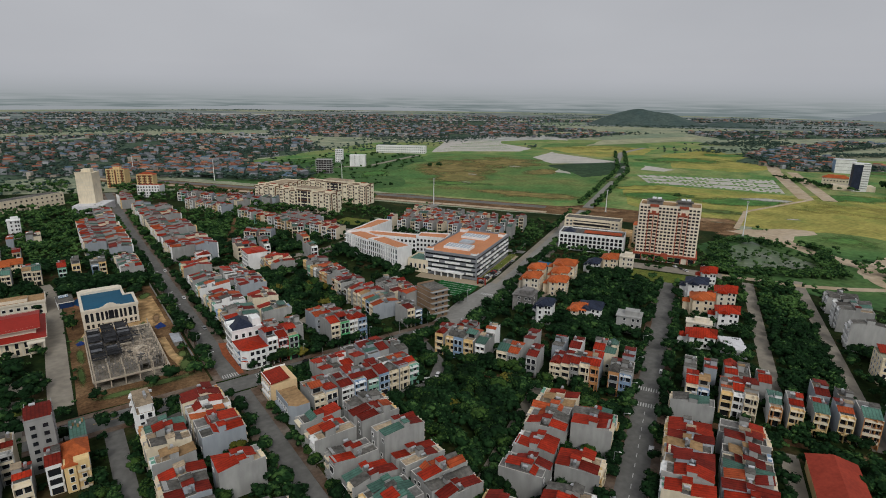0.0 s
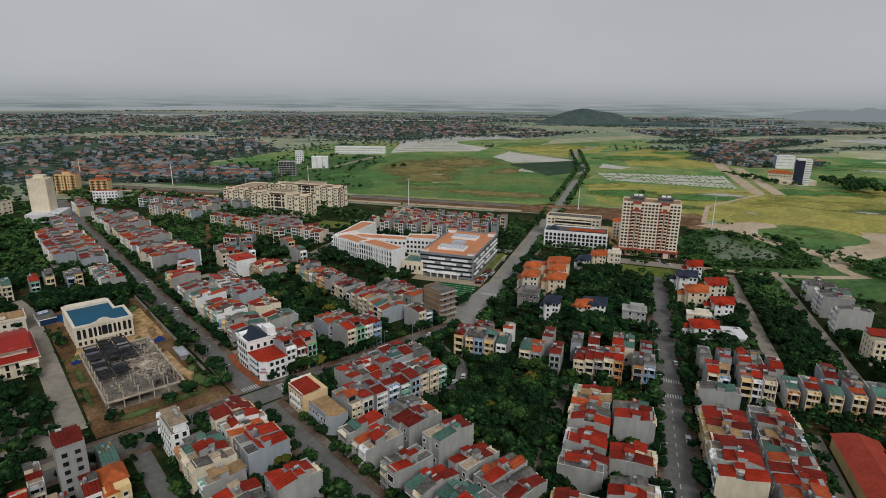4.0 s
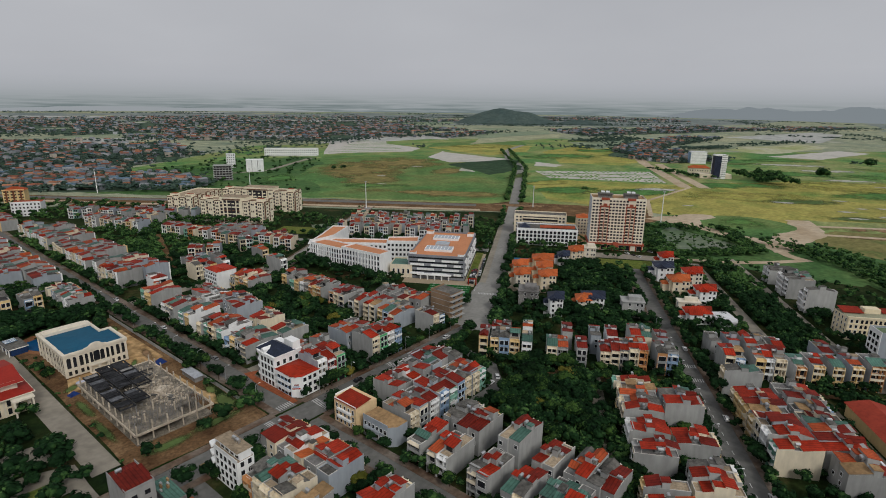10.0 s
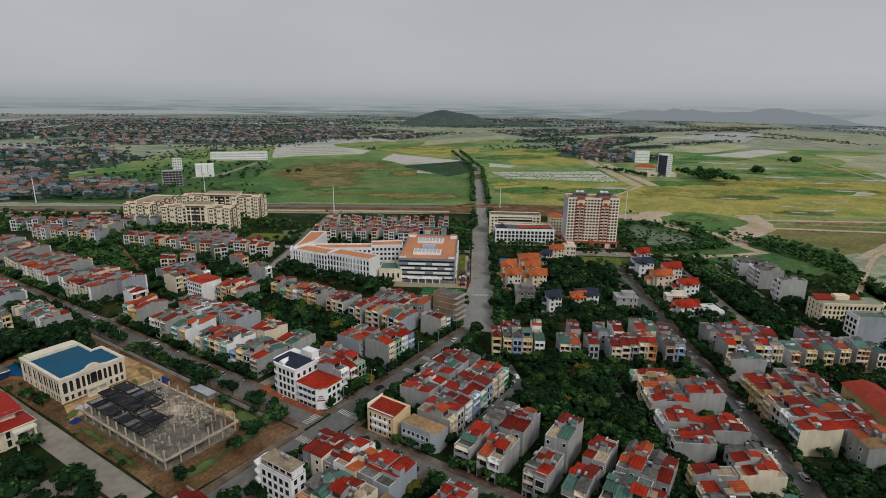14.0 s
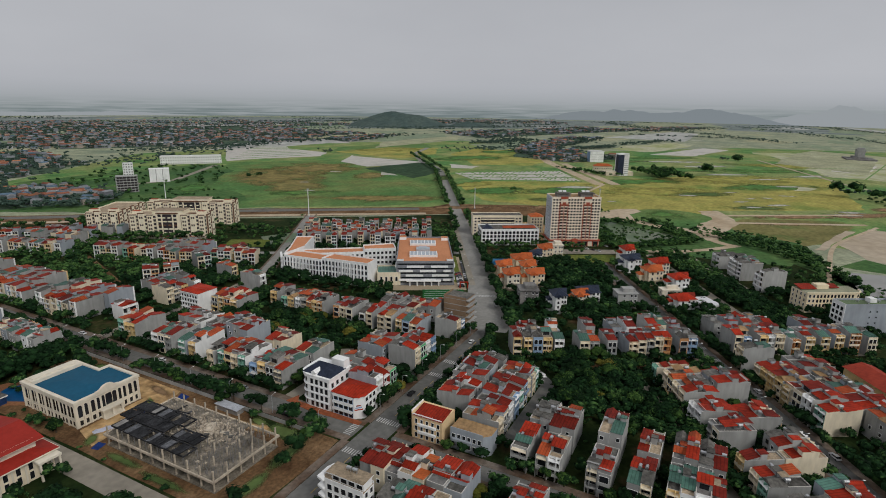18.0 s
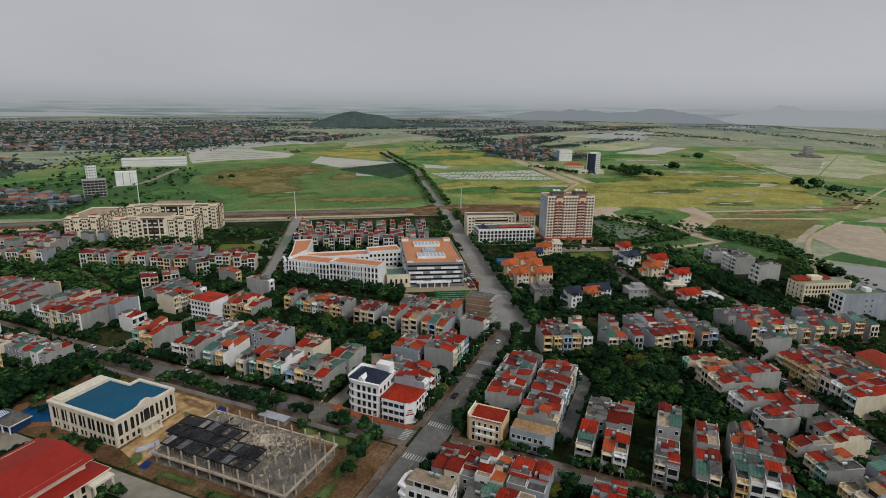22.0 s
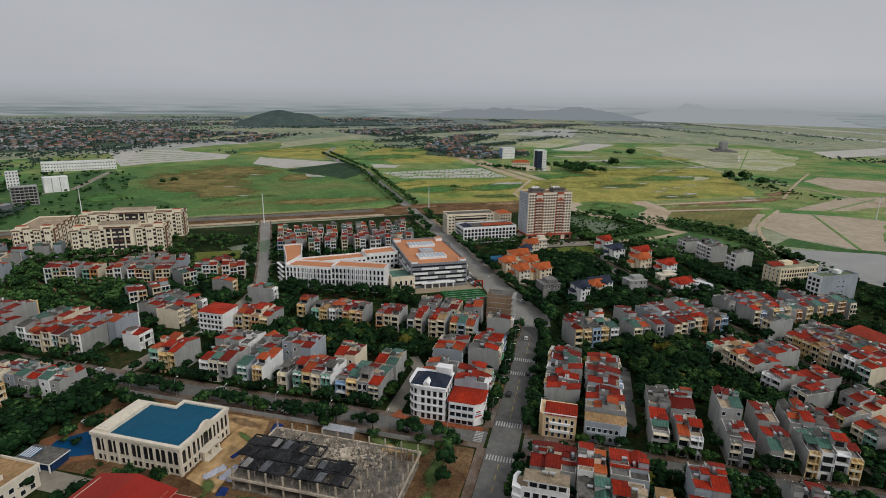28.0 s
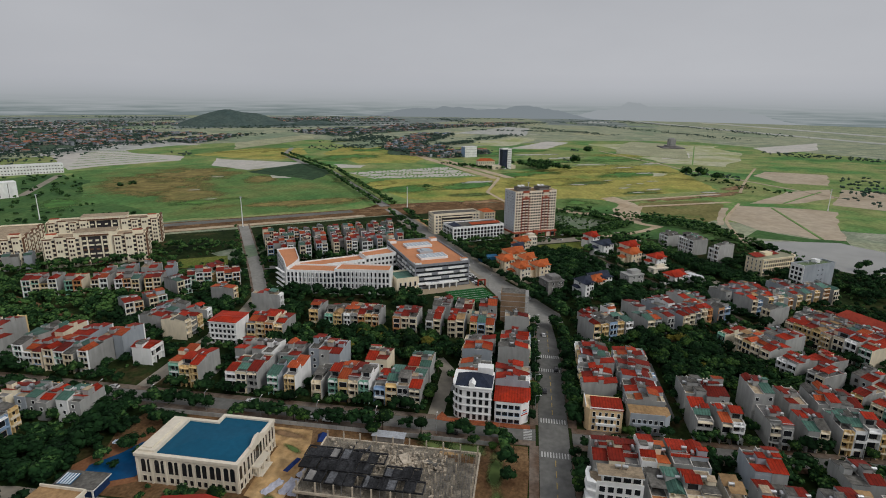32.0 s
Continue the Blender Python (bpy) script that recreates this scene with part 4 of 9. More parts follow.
    for k in range(1, floors + 1):
        z = k * fh
        if rec:
            jut = 0.0 if style < 0.4 else -0.5
            s = Mesh().box(-iw, iw, jut if k < floors else -0.4, rec, z - 0.3, z - 0.02)
            if k < floors:
                s.box(-iw, iw, jut, jut + 0.1, z - 0.02, z + rh.choice((0.35, 0.7, 0.85)))
            part("balcony" if k < floors else "canopy", s, fm if rh.random() < 0.4 else pale, t)
        elif k < floors and rh.random() < 0.75:
            s = Mesh().box(-hw + 0.2, hw - 0.2, -0.9, 0, z - 0.2, z)
            for bx in (-hw + 0.2, hw - 0.3):
                s.box(bx, bx + 0.1, -0.9, 0, z, z + 0.9)
            s.box(-hw + 0.3, hw - 0.3, -0.9, -0.8, z, z + 0.9)
            part("balcony", s, fm if rh.random() < 0.6 else GALV, t)
    fr = WHITEW if fm is not WHITEW else rh.choice([CREAMW, CEMENT, BARK])
    for k in range(floors):
        z = k * fh + 0.25
        if k == 0:
            part("door", window_mesh(round(min(3.0, w * 0.6)), 2.5, rh.choice([GALV, BARK, CREAMW])), None, t, at=pose(0, rec - 0.06, 0.12))
        elif w < 4.6:
            part("window", window_mesh(w * 0.72, 2.3, fr), None, t, at=pose(0, rec - 0.06, z + 0.2))
        else:
            for sx in (-1, 1):
                part("window", window_mesh(w * 0.34, 2.3, fr), None, t, at=pose(sx * w * 0.22, rec - 0.06, z + 0.2))
    # the rear wall's windows
    for k in range(1, floors):
        if rh.random() < 0.3:
            continue
        part("window", window_mesh(1.2, 1.4, fr), None, t, at=pose(rh.uniform(-0.8, 0.8), d + 0.06, k * fh + 0.9, 0, 0, 180))
    sx = rh.choice((-1, 1))
    top = rh.uniform(2.1, 2.9)
    x0, x1 = (-hw + 0.02, 0.1) if sx < 0 else (-0.1, hw - 0.02)
    part("stair_head", Mesh().box(x0, x1, g0 + 0.25, g1 - 0.15, h, h + top, 0, top=1).slope(x0 - 0.15, x1 + 0.15, g0, g1 + 0.1, h + top + 0.02, h + top + 0.3, 0.1, 1), [sm, r2 if rh.random() < 0.75 else rh.choice((GREYR, TILED, GREYR))], t)
    part("water_tank", TANK, None, t, "stainless steel water tank", at=pose(-sx * w * 0.22, (g0 + g1) / 2, h + rh.choice((0.0, 0.9, 1.6)), 0, 0, rh.choice((0, 90))))
    c = Matrix(pose(x, y, 0, 0, 0, rot)) @ Vector((0, d / 2, 0))
    take(c.x, c.y, w / 2, d / 2, rot)
    return t


FARH = Mesh()
def far_house(x, y, rot, w, d, h):
    """A townhouse of the farther rows, joined with its neighbours."""
    M4 = pose(x, y, 0, 0, 0, rot)
    q = Mesh()
    hw = w / 2 - 0.03
    h += rh.uniform(-0.6, 1.7)
    wm_, fc = rh.choice((0, 0, 0, 0, 1, 2)), rh.choice((2, 3, 4, 5, 4, 2, 12, 13))
    q.box(-hw, hw, 0.9, d, 0, h, wm_, front=fc, top=rh.choice((6, 14)))
    fl = max(2, round(h / 3.2))
    pc = rh.choice((2, 4, 4, fc))
    for sx in (-1, 1):
        q.box(sx * (hw - 0.15) - 0.15, sx * (hw - 0.15) + 0.15, 0, 0.9, 0, h + 0.4, pc)
    for k in range(fl):
        z = k * h / fl
        q.box(-hw * 0.72, hw * 0.72, 0.82, 0.95, z + 0.5, z + 2.6, 7)
        q.box(-0.12, 0.12, 0.5, 0.9, z, z + h / fl - 0.3, pc)
        q.box(-hw + 0.3, hw - 0.3, 0, 0.9, z + h / fl - 0.3, z + h / fl, pc)
        if k:
            q.box(-hw + 0.3, hw - 0.3, 0, 0.12, z, z + rh.choice((0.4, 0.8)), rh.choice((2, 4, fc)))
    g0 = d * rh.uniform(0.36, 0.5)
    rc1, rc2, ra = rh.choice((8, 8, 8, 9, 9, 10, 6, 15)), rh.choice((8, 8, 9, 10, 6, 15)), rh.uniform(0.4, 1.4)
    s0 = rh.choice((0.4, 0.4, 2.6))
    kind = rh.random()
    if kind < 0.6:
        q.wedge(-hw, hw, s0 + 0.5, g0, h, h + 0.4, h + 0.4 + ra, wm_)
        q.slope(-hw - 0.1, hw + 0.1, s0, g0 + 0.2, h + 0.4, h + 0.45 + ra, 0.09, rc1)
    elif kind < 0.78:
        q.hip(-hw - 0.1, hw + 0.1, 0.3, max(g0, w + 1), h + 0.2, 1.5, rc1, inset=0)
    else:
        q.wedge(-hw, hw, 3.4, g0 + 0.5, h, h + 2.5, h + 3.0, wm_)
        q.slope(-hw - 0.1, hw + 0.1, 3.0, g0 + 0.8, h + 2.48, h + 3.05, 0.09, rc1)
    if rh.random() < 0.85:
        q.wedge(-hw, hw, g0 + 3, d, h, h + 0.5 + ra * 0.7, h + 0.4, wm_)
        q.slope(-hw - 0.1, hw + 0.1, g0 + 2.8, d + 0.1, h + 0.55 + ra * 0.7, h + 0.42, 0.09, rc2)
    q.box(-hw, 0, g0 + 0.3, g0 + 2.8, h, h + 2.4, wm_, top=rc2)
    q.htube(0.3, 1.7, g0 + 1.5, h + 1.1, 0.5, 8, 11)
    i = len(FARH.v)
    FARH.v += [tuple(M4 @ Vector(p)) for p in q.v]
    FARH.f += [tuple(i + k for k in f) for f in q.f]
    FARH.m += q.m
    c = M4 @ Vector((0, d / 2, 0))
    take(c.x, c.y, w / 2, d / 2, rot)


def row(p0, p1, depth, lots, far=False, **kw):
    """Houses along the line p0-p1, on its left: width:height, or _gap."""
    a, b = Vector(p0), Vector(p1)
    dr = (b - a).normalized()
    rot = math.degrees(math.atan2(dr.y, dr.x))
    s = 0.0
    for q in lots.split():
        if q[0] == "_":
            s += float(q[1:])
            continue
        w, h = (float(k) for k in q.split(":")[:2])
        c = a + dr * (s + w / 2)
        off = rh.uniform(-0.4, 0.5)
        n = Vector((-dr.y, dr.x)) * off
        if far:
            far_house(c.x + n.x, c.y + n.y, rot, w, depth, h + rh.uniform(-0.4, 0.4))
            s += w
            continue
        townhouse(c.x + n.x, c.y + n.y, rot, w, depth + rh.uniform(-1.2, 0.2), h + rh.uniform(-0.5, 0.9), **kw)
        s += w


row((64, 397), (64, 281), 18, "5:10 5:9.5 4:10 _13 5:9 5:9.5 5:10 _4 5:9 _3 5:10 _7 4.5:7.5 _3 4.5:10 4.5:10.5 4.5:10 4.5:10 _2 5:8.5 5:9 5:9 5:8.5")
row((100, 281), (100, 397), 16, "_2 5:9 5:9 _10 5:10 5:10 _12 5:12 5:12 5:13 _5 5:9 5:10 _3 5:9 5:9 _4 5:9")
row((117, 388), (117, 366), 18, "5:9 5:9 5:9 5:9")
row((155, 387), (161, 387), 18, "5.5:10")
row((162, 420), (168, 420), 16, "5.5:10")
row((109, 418), (135, 418), 14, "5:10 5:8.5 5:9 _5 5:9")
row((138, 448), (109, 448), 14, "5:9 _5 5:9 5:9 5:10", far=True)
row((66, 478), (66, 428), 17, "5:10 5:9 5:9 _1 5:9.5 5:10 5:10 _3 5:11", far=True)
row((80, 417), (90, 417), 10, "9.5:8", front=(WHITEW, "white"), roof=(RED, "red"), side=WHITEW)
row((99, 430), (99, 500), 16, "_4 5:11 5:10 5:9 _3 5:9 5:9 _4 5:10 5:9 5:9 5:9", far=True)
row((66, 560), (66, 482), 17, "5:10 5:9 5:9 5:10 _5 5:9 5:10 5:9 5:9 _5 5:9 5:9 5:9", far=True)
row((99, 502), (99, 560), 16, "5:10 5:9 _5 5:9 5:9 5:10 5:9 _4 5:9 5:9", far=True)
row((44, 412), (44, 452), 14, "5:8 5:9 _4 5:7.5 5:8 5:9 _3 5:8")
row((-34, 432), (28, 432), 17, "5:9 _6 5:10 5:10 _9 5:10 _3 5:10 _6 4.5:9 4.5:9")
row((14, 585), (14, 470), 16, "5:9 5:9 5:10 5:9 _5 5:10 5:9 5:9 5:9 5:10 _4 5:9 5:9 _6 5:10 5:9 5:9 5:9", far=True)
row((46, 470), (46, 585), 16, "5:9 5:10 5:9 5:9 _5 5:10 5:9 5:9 5:9 5:10 _9 5:9 5:9 _6 5:9 5:9 5:10", far=True)
row((-70, 500), (-12, 500), 14, "5:9 _4 5:8 _9 5:9 5:9 _7 5:8", far=True)
row((-12, 560), (-70, 560), 14, "5:9 5:9 _8 5:8 _6 5:9", far=True)
row((66, 650), (66, 566), 17, "5:9 5:10 _4 5:9 5:9 5:9 _3 5:10 5:9 5:9 _6 5:9 5:10 5:9 5:9", far=True)
row((99, 566), (99, 650), 16, "5:10 5:9 5:9 _4 5:9 5:10 5:9 5:9 _5 5:10 5:9 5:9 _3 5:9", far=True)
row((118, 650), (146, 566), 15, "5:9 5:9 5:10 _5 5:9 5:9 5:9 _4 5:10 5:9 5:9 5:9 _4 5:9", far=True)
row((178, 612), (158, 672), 14, "5:9 5:9 _4 5:10 5:9 5:9 _5 5:9 5:9", far=True)
row((46, 590), (46, 660), 15, "5:9 5:10 _5 5:9 5:9 5:9 _8 5:9 5:9", far=True)
row(B(388, 311), B(388, 276), 16, "5:9 5:10 5:10 _3 5:10 5:9 5:10", far=True)
row((128, 468), (152, 450), 14, "5:9 5:9 _3 5:10 5:9", far=True)
row((168, 462), (182, 456), 15, "5:10 5:9", far=True)
row((120, 700), (186, 622), 14, "5:9 5:8 _4 5:9 5:10 _6 5:9 5:9 5:8 _5 5:9 5:9 _4 5:10 5:9 5:9", far=True)
row((214, 610), (150, 700), 14, "5:9 _3 5:9 5:9 _5 5:8 5:9 _6 5:10 5:9 _4 5:9 5:9 5:9", far=True)
row((60, 720), (60, 662), 14, "5:9 5:9 _4 5:10 5:9 _6 5:9 5:9", far=True)
row((-62, 470), (-40, 462), 12, "6:5 _5 7:5", far=True)
row((148, 556), (180, 472), 15, "5:10 5:10 5:9 5:10 _4 5:9 5:9 _5 5:10 5:10 _4 5:9 5:9 5:9 _3 5:9 5:9", far=True)
row((210, 490), (184, 560), 14, "5:9 _5 5:9 5:10 _5 5:9 5:9 _4 5:9", far=True)
row((190, 453), (207, 447), 17, "5:9 5:9 _1 5:10")
row((138, 362), (138, 254), 17, "5.5:9 _4 5:8 5:9 _1 4:9 4:9 4:9 4:9 4:9 _8 4.5:10 4.5:10 4.5:10 _5 4:9 4:9 _4 4.5:10 4.5:10 _3 4:9 4.5:9 4.5:9")
row((176, 258), (176, 310), 16, "5:11 5:10 _4 5:9 5:9 _3 5:9 5:9")
row((149, 239), (160, 239), 14, "5:10 4.5:9")
for x_, f_ in ((72, (WHITEW, "white")), (77, (REDW, "dark red")), (82, (LIMEW, "bright green"))):
    row((x_, 239), (x_ + 5, 239), 15, "5:12", roof=(RED, "red"), front=f_)
row((96, 271), (75, 271), 15, "5:9 _6 5:9 5:8")
for x_, f_ in ((104, (CREAMW, "cream")), (109, (LIMEW, "bright green")), (114, (WHITEW, "white")), (119, (BLUEW, "light blue"))):
    row((x_, 239), (x_ + 5, 239), 15, "5:12", roof=(RED, "red"), front=f_)
row((118, 271), (102, 271), 15, "5:11 5:10 5:11")
# east of the first street
row((126, 217), (74, 217), 15, "5:8 _5 5:11 6:11 _2 5:10 5:9 5:9 5:9")
row((72, 185), (122, 185), 15, "5:9 5:9 _2 5.5:9 5.5:10 _1 5:9 5:9 5:9 5:10 5:9")
row((44, 157), (44, 192), 15, "5:10 5:9.5 _13 6:10 6:10", roof=(RED, "red"))
row((44, 193), (44, 197), 15, "4:9", roof=(ORANGER, "orange"), front=(CREAMW, "cream"), side=CREAMW)
row((44, 197.2), (44, 202.4), 15, "5:10", roof=(RED, "red"), front=(WHITEW, "white"), side=WHITEW)
row((44, 202.5), (44, 222), 15, "5:9 5:9 5:9", roof=(DRED, "dark red"))
row((13, 202), (13, 112), 14, "5:9 5:10 5:10 5:10 _3 5:9 _5 5:9 5:9 5:9 _4 5:9 5:10 5:9 _3 5:9 5:9")
row((44, 112), (44, 155), 15, "_16 5:9 5:9")
row((60.5, 178), (60.5, 106), 16, "_2 6:8.5 _3 4:9 4.5:9 _8.5 4:9 4:9 _5 4:9 3.5:9 _4 4:9 4:11 4.5:11 4:10", side=CEMENT)
row((95, 109), (95, 178), 16.5, "4:10 4.5:10 4:11 4:10 _3.5 4:9 3.5:9 _5.5 4:13 4:13 _8.5 4.5:10 4.5:10 4:10 4:10", side=CEMENT)
# blocks on the turned grid
row(B(203, 45), B(95, 45), 15, "5:8 _5 5:10 5:10 5:10 5:10 _4 5:9 5:9.5 _5 4:9 4.5:9 _11 5:9 _3 5:9 5:9 _5 5:9 5:9")
row(B(95, 14.5), B(200, 14.5), 15, "5:9 5:9 _4 5:9 5:9 _12 5:9 5:10 4:9 _10 5:9 5:9 _12 6:11 6:11 5:8")
row(B(217, -2.5), B(95, -2.5), 15.5, "6:11 _10 5:9 5:9.5 5:9 5:10 5:9 _1 6:11 6:11 _1 6:10")
row(B(146, -35.5), B(210, -35.5), 15.5, "6:10 6:10 _2 5:9 5:10 5:10 5:9 _1 5:9 5:9 _3 5:9 5:8 5:9")
row(B(227, -8), B(227, -41), 15, "4.5:11 4.5:9 _4 4.5:11 4:10 5:10 _4 4.5:8")
row(B(259, -41), B(259, -8), 14, "5:8 _3 5:10 5:10 _3 5:10 _3 5:9")
row(B(226, -45), B(226, -78), 15, "5:10 _3 5:9.5 _3 5:10 _2 6:11 _4 5:9")
row(B(257, -78), B(257, -48), 14, "_8 5:8 _4 5:9")
row(B(224, 73), B(224, 16), 15, "5:9 5:9.5 _4 5:10 _6 5:9 4:9 4:10 4.5:11 4:11 _4 4.5:10 5:10")
row(B(256, 14), B(256, 74), 15, "5:9 _3 5:11 5:11 _6 5:10 _3 5:9 _9 5:9")
row(B(227, 106), B(227, 78), 15, "4.5:10 _1 4.5:9 5:10 5:10 _1 5:9")
row(B(250, 80), B(250, 106), 8, "5:11 _6 5:9 5:9")
row(B(388, -82), B(321, -82), 17, "5:10 5:9 _13 5.5:13 5.5:12.5 5.5:13 _16.5 5:12 5:14", roof=(GREYR, "grey"), front=(WHITEW, "white"), side=CEMENT)
def lots(choices, length):
    """Random house lots that together fill a length."""
    out = []
    while True:
        q = rh.choice(choices)
        length -= sum(float(k.strip("_").split(":")[0]) for k in q.split())
        if length < 0:
            return " ".join(out)
        out.append(q)


for u, dep in ((440, 13), (474, 12), (492, 13)):
    row(B(u, 256), B(u, 128), dep, lots(["4.5:11 _3", "4.5:10.5 4.5:11.5 _5", "4.5:12 _6", "4.5:11 4.5:10.5 _4"], 128), far=True)
row(B(470, 140), B(470, 256), 13, lots(["4.5:11 _4", "4.5:10.5 4.5:11 _5", "4.5:12 _7"], 116), far=True)
single("far_townhouses", FARH, [CEMENT, BLUEWALL, CREAMW, YELLOWW, WHITEW, ORANGEW, GREYR, GLASS, RED, TERRA, GREENR, STEEL, BLUEW, GREENW, TILED, DRED], Matrix(), "rows of narrow townhouses with red sheet roofs", "houses", kind="stuff")

# ---- larger buildings ----
def along(p0, p1, z=0.0):
    """A pose at p0 whose x axis points to p1: the front is seen with p0 on its left."""
    return pose(p0[0], p0[1], z, 0, 0, math.degrees(math.atan2(p1[1] - p0[1], p1[0] - p0[0])))


def claim(m, w, d):
    c = m @ Vector((w / 2, d / 2, 0))
    take(c.x, c.y, w / 2, d / 2, math.degrees(m.to_euler().z))


def grid(t, mesh, cols, rows, x0, x1, z0, z1, y=0.0, rot=0.0, name="window", skip=()):
    """Windows in a grid on the front (rot 0) or, by rot and offset, on another face."""
    for i in range(cols):
        for j in range(rows):
            if (i, j) in skip or i in skip:
                continue
            s = x0 + (x1 - x0) * (i + 0.5) / cols
            z = z0 + (z1 - z0) * j / rows
            part(name, mesh, None, t, at=pose(s, y - 0.05, z) if rot == 0 else (pose(y - 0.05, s, z, 0, 0, -90) if rot == -90 else pose(y + 0.05, s, z, 0, 0, 90)))


def shell(t, w, d, h, wall, deck, parapet=0.9, name="wall", k=0.35):
    m = Mesh().box(0, w, 0, d, 0, h, 0, top=1)
    for x0, x1, y0, y1 in ((0, w, 0, k), (0, w, d - k, d), (0, k, k, d - k), (w - k, w, k, d - k)):
        m.box(x0, x1, y0, y1, h, h + parapet, 0)
    return part(name, m, [wall, deck], t)


# the tower block with red bands
TB = along(B(449, 34.5), B(449, -11.5)) @ Matrix.Diagonal((0.95, 0.95, 0.97, 1))
t = thing("apartment_tower", TB, "fifteen-storey cream apartment tower with red vertical bands", "building")
claim(TB, 46, 22)
TOWERP = mat("ivory_tower_paint", (0.84, 0.75, 0.62), 0.75, 0.06, 0.1, 0.7)
REDP = mat("brick_red_paint", (0.40, 0.095, 0.055), 0.75, 0.12, 0.1, 0.6)
shell(t, 46, 22, 45, TOWERP, TANR, 0.9)
part("podium", Mesh().box(-0.8, 46.8, -1.2, 23, 0, 5.0, 1).box(-1.6, 47.6, -2.2, 24, 5.0, 6.2, 0), [REDP, TOWERP], t, "cream podium with brick red cornice")
for k in range(9):
    part("shop_front", Mesh().box(0.6 + k * 5.1, 4.6 + k * 5.1, -1.3, -1.15, 0.4, 4.4), TOWERP if k % 3 == 1 else GLASS, t)
    part("podium_column", Mesh().box(4.65 + k * 5.1, 5.4 + k * 5.1, -1.8, -1.2, 0, 5.2), REDP, t)
part("entrance", Mesh().box(20.5, 25.5, -3.6, -1.2, 3.6, 7.4).box(20.9, 21.6, -3.4, -2.7, 0, 3.6).box(24.4, 25.1, -3.4, -2.7, 0, 3.6), REDP, t)
for x0 in (7.2, 29.4):
    for q in (0.0, 3.7, 7.4):
        part("red_band", Mesh().box(x0 + q + 0.15, x0 + q + 0.75, -0.8, 0, 6.4, 38.0 if q == 3.7 else 40.5), REDP, t)
    part("red_band", Mesh().box(x0 + 0.6, x0 + 7.8, -0.95, -0.1, 38.0, 39.2).box(x0 + 2.6, x0 + 5.8, -0.95, -0.1, 39.2, 41.0), REDP, t)
    part("red_cap", Mesh().box(x0 + 0.8, x0 + 7.6, -1.0, -0.1, 44.2, 46.2), REDP, t)
    # flat dark strips paint the inner shade of the loggias
    part("loggia_column", Mesh().box(x0 + 1.2, x0 + 3.5, -0.16, 0, 6.4, 38).box(x0 + 4.9, x0 + 7.2, -0.16, 0, 6.4, 38), DARK, t)
    for k in range(13):
        part("loggia_rail", Mesh().box(x0 + 1.1, x0 + 7.3, -0.6, -0.17, 6.5 + k * 2.72, 7.6 + k * 2.72), TOWERP if k % 2 else CREAMW, t)
    part("plant_room", Mesh().box(x0 - 1.2, x0 + 9.4, 3, 15, 45, 48.6, 0, top=1), [CEMENT_D, GREYR], t)
    part("roof_hood", Mesh().box(x0 - 2.4, x0 + 10.6, 1.6, 9, 48.6, 49.2), GREYR, t)
    for q in (-2.0, 9.8):
        part("roof_post", Mesh().box(x0 + q, x0 + q + 0.4, 1.8, 2.2, 45, 48.6), CEMENT_D, t)
    for k in range(2):
        part("solar_panel", Mesh().slope(x0 + 1.2 + 4 * k, x0 + 4.4 + 4 * k, 10, 13.4, 48.8, 50.0, 0.1), WHITER, t)
wm = window_mesh(1.9, 1.5, TOWERP)
grid(t, wm, 16, 14, 0.4, 45.6, 7.2, 45.2, skip=(3, 4, 11, 12))
for k in range(14):
    part("floor_band", Mesh().box(16.6, 28.8, -0.3, 0, 6.35 + k * 2.72, 6.75 + k * 2.72), TOWERP, t)
part("side_wall", Mesh().box(46.0, 46.25, 0.4, 21.6, 6.2, 44.5), TOWERP, t)
part("side_wall", Mesh().box(-0.25, 0, 0.4, 21.6, 6.4, 45.4), mat("pale_blue_grey_paint", (0.56, 0.60, 0.66), 0.75, 0.08, 0.1, 0.7), t)
grid(t, window_mesh(1.3, 1.4, WHITEW), 6, 14, 1, 21, 7.2, 45.2, -0.25, -90)

# the college hall with the orange roof deck and staggered white bands
OB = along(B(341, 168), B(341, 128))
t = thing("college_building", OB, "five-storey grey college building with orange roof deck", "building")
claim(OB, 40, 71)
shell(t, 40, 71, 16.4, mat("grey_cladding", (0.27, 0.28, 0.305), 0.7, 0.12, 0.1, 0.8), ORDECK, 1.0, k=0.6)
rc = random.Random(5)
for j in range(5):
    z = 0.6 + j * 3.2
    part("window_band", Mesh().box(0.8, 39.2, -0.06, 0.02, z + 1.2, z + 2.3), GLASS, t)
    part("window_band", Mesh().box(-0.06, 0.02, 0.8, 70.2, z + 1.2, z + 2.3), GLASS, t)
    part("window_band", Mesh().box(39.98, 40.06, 0.8, 70.2, z + 1.2, z + 2.3), GLASS, t)
    for s, e in ((0.8, 12.5), (16, 29), (31.5, 39)) if j % 2 else ((6, 20), (23.5, 36.5)):
        if j:
            part("sun_screen", Mesh().box(s + rc.uniform(0, 1.5), e - rc.uniform(0, 1.5), -1.1, 0, z - 0.5, z + 0.75), WHITEW, t)
    for k in range(12):
        if j and rc.random() < 0.75:
            s = 0.6 + k * 5.8 + (j % 2) * 1.5
            part("sun_screen", Mesh().box(-0.8, 0, s, s + 3.6, z - 0.6, z + 0.7), WHITEW, t)
            part("sun_screen", Mesh().box(40, 40.8, s, s + 3.6, z - 0.6, z + 0.7), WHITEW, t)
for k in range(5):
    part("column", Mesh().box(9 + k * 5, 9.8 + k * 5, -2.8, -2, 0, 3.4), WHITEW, t)
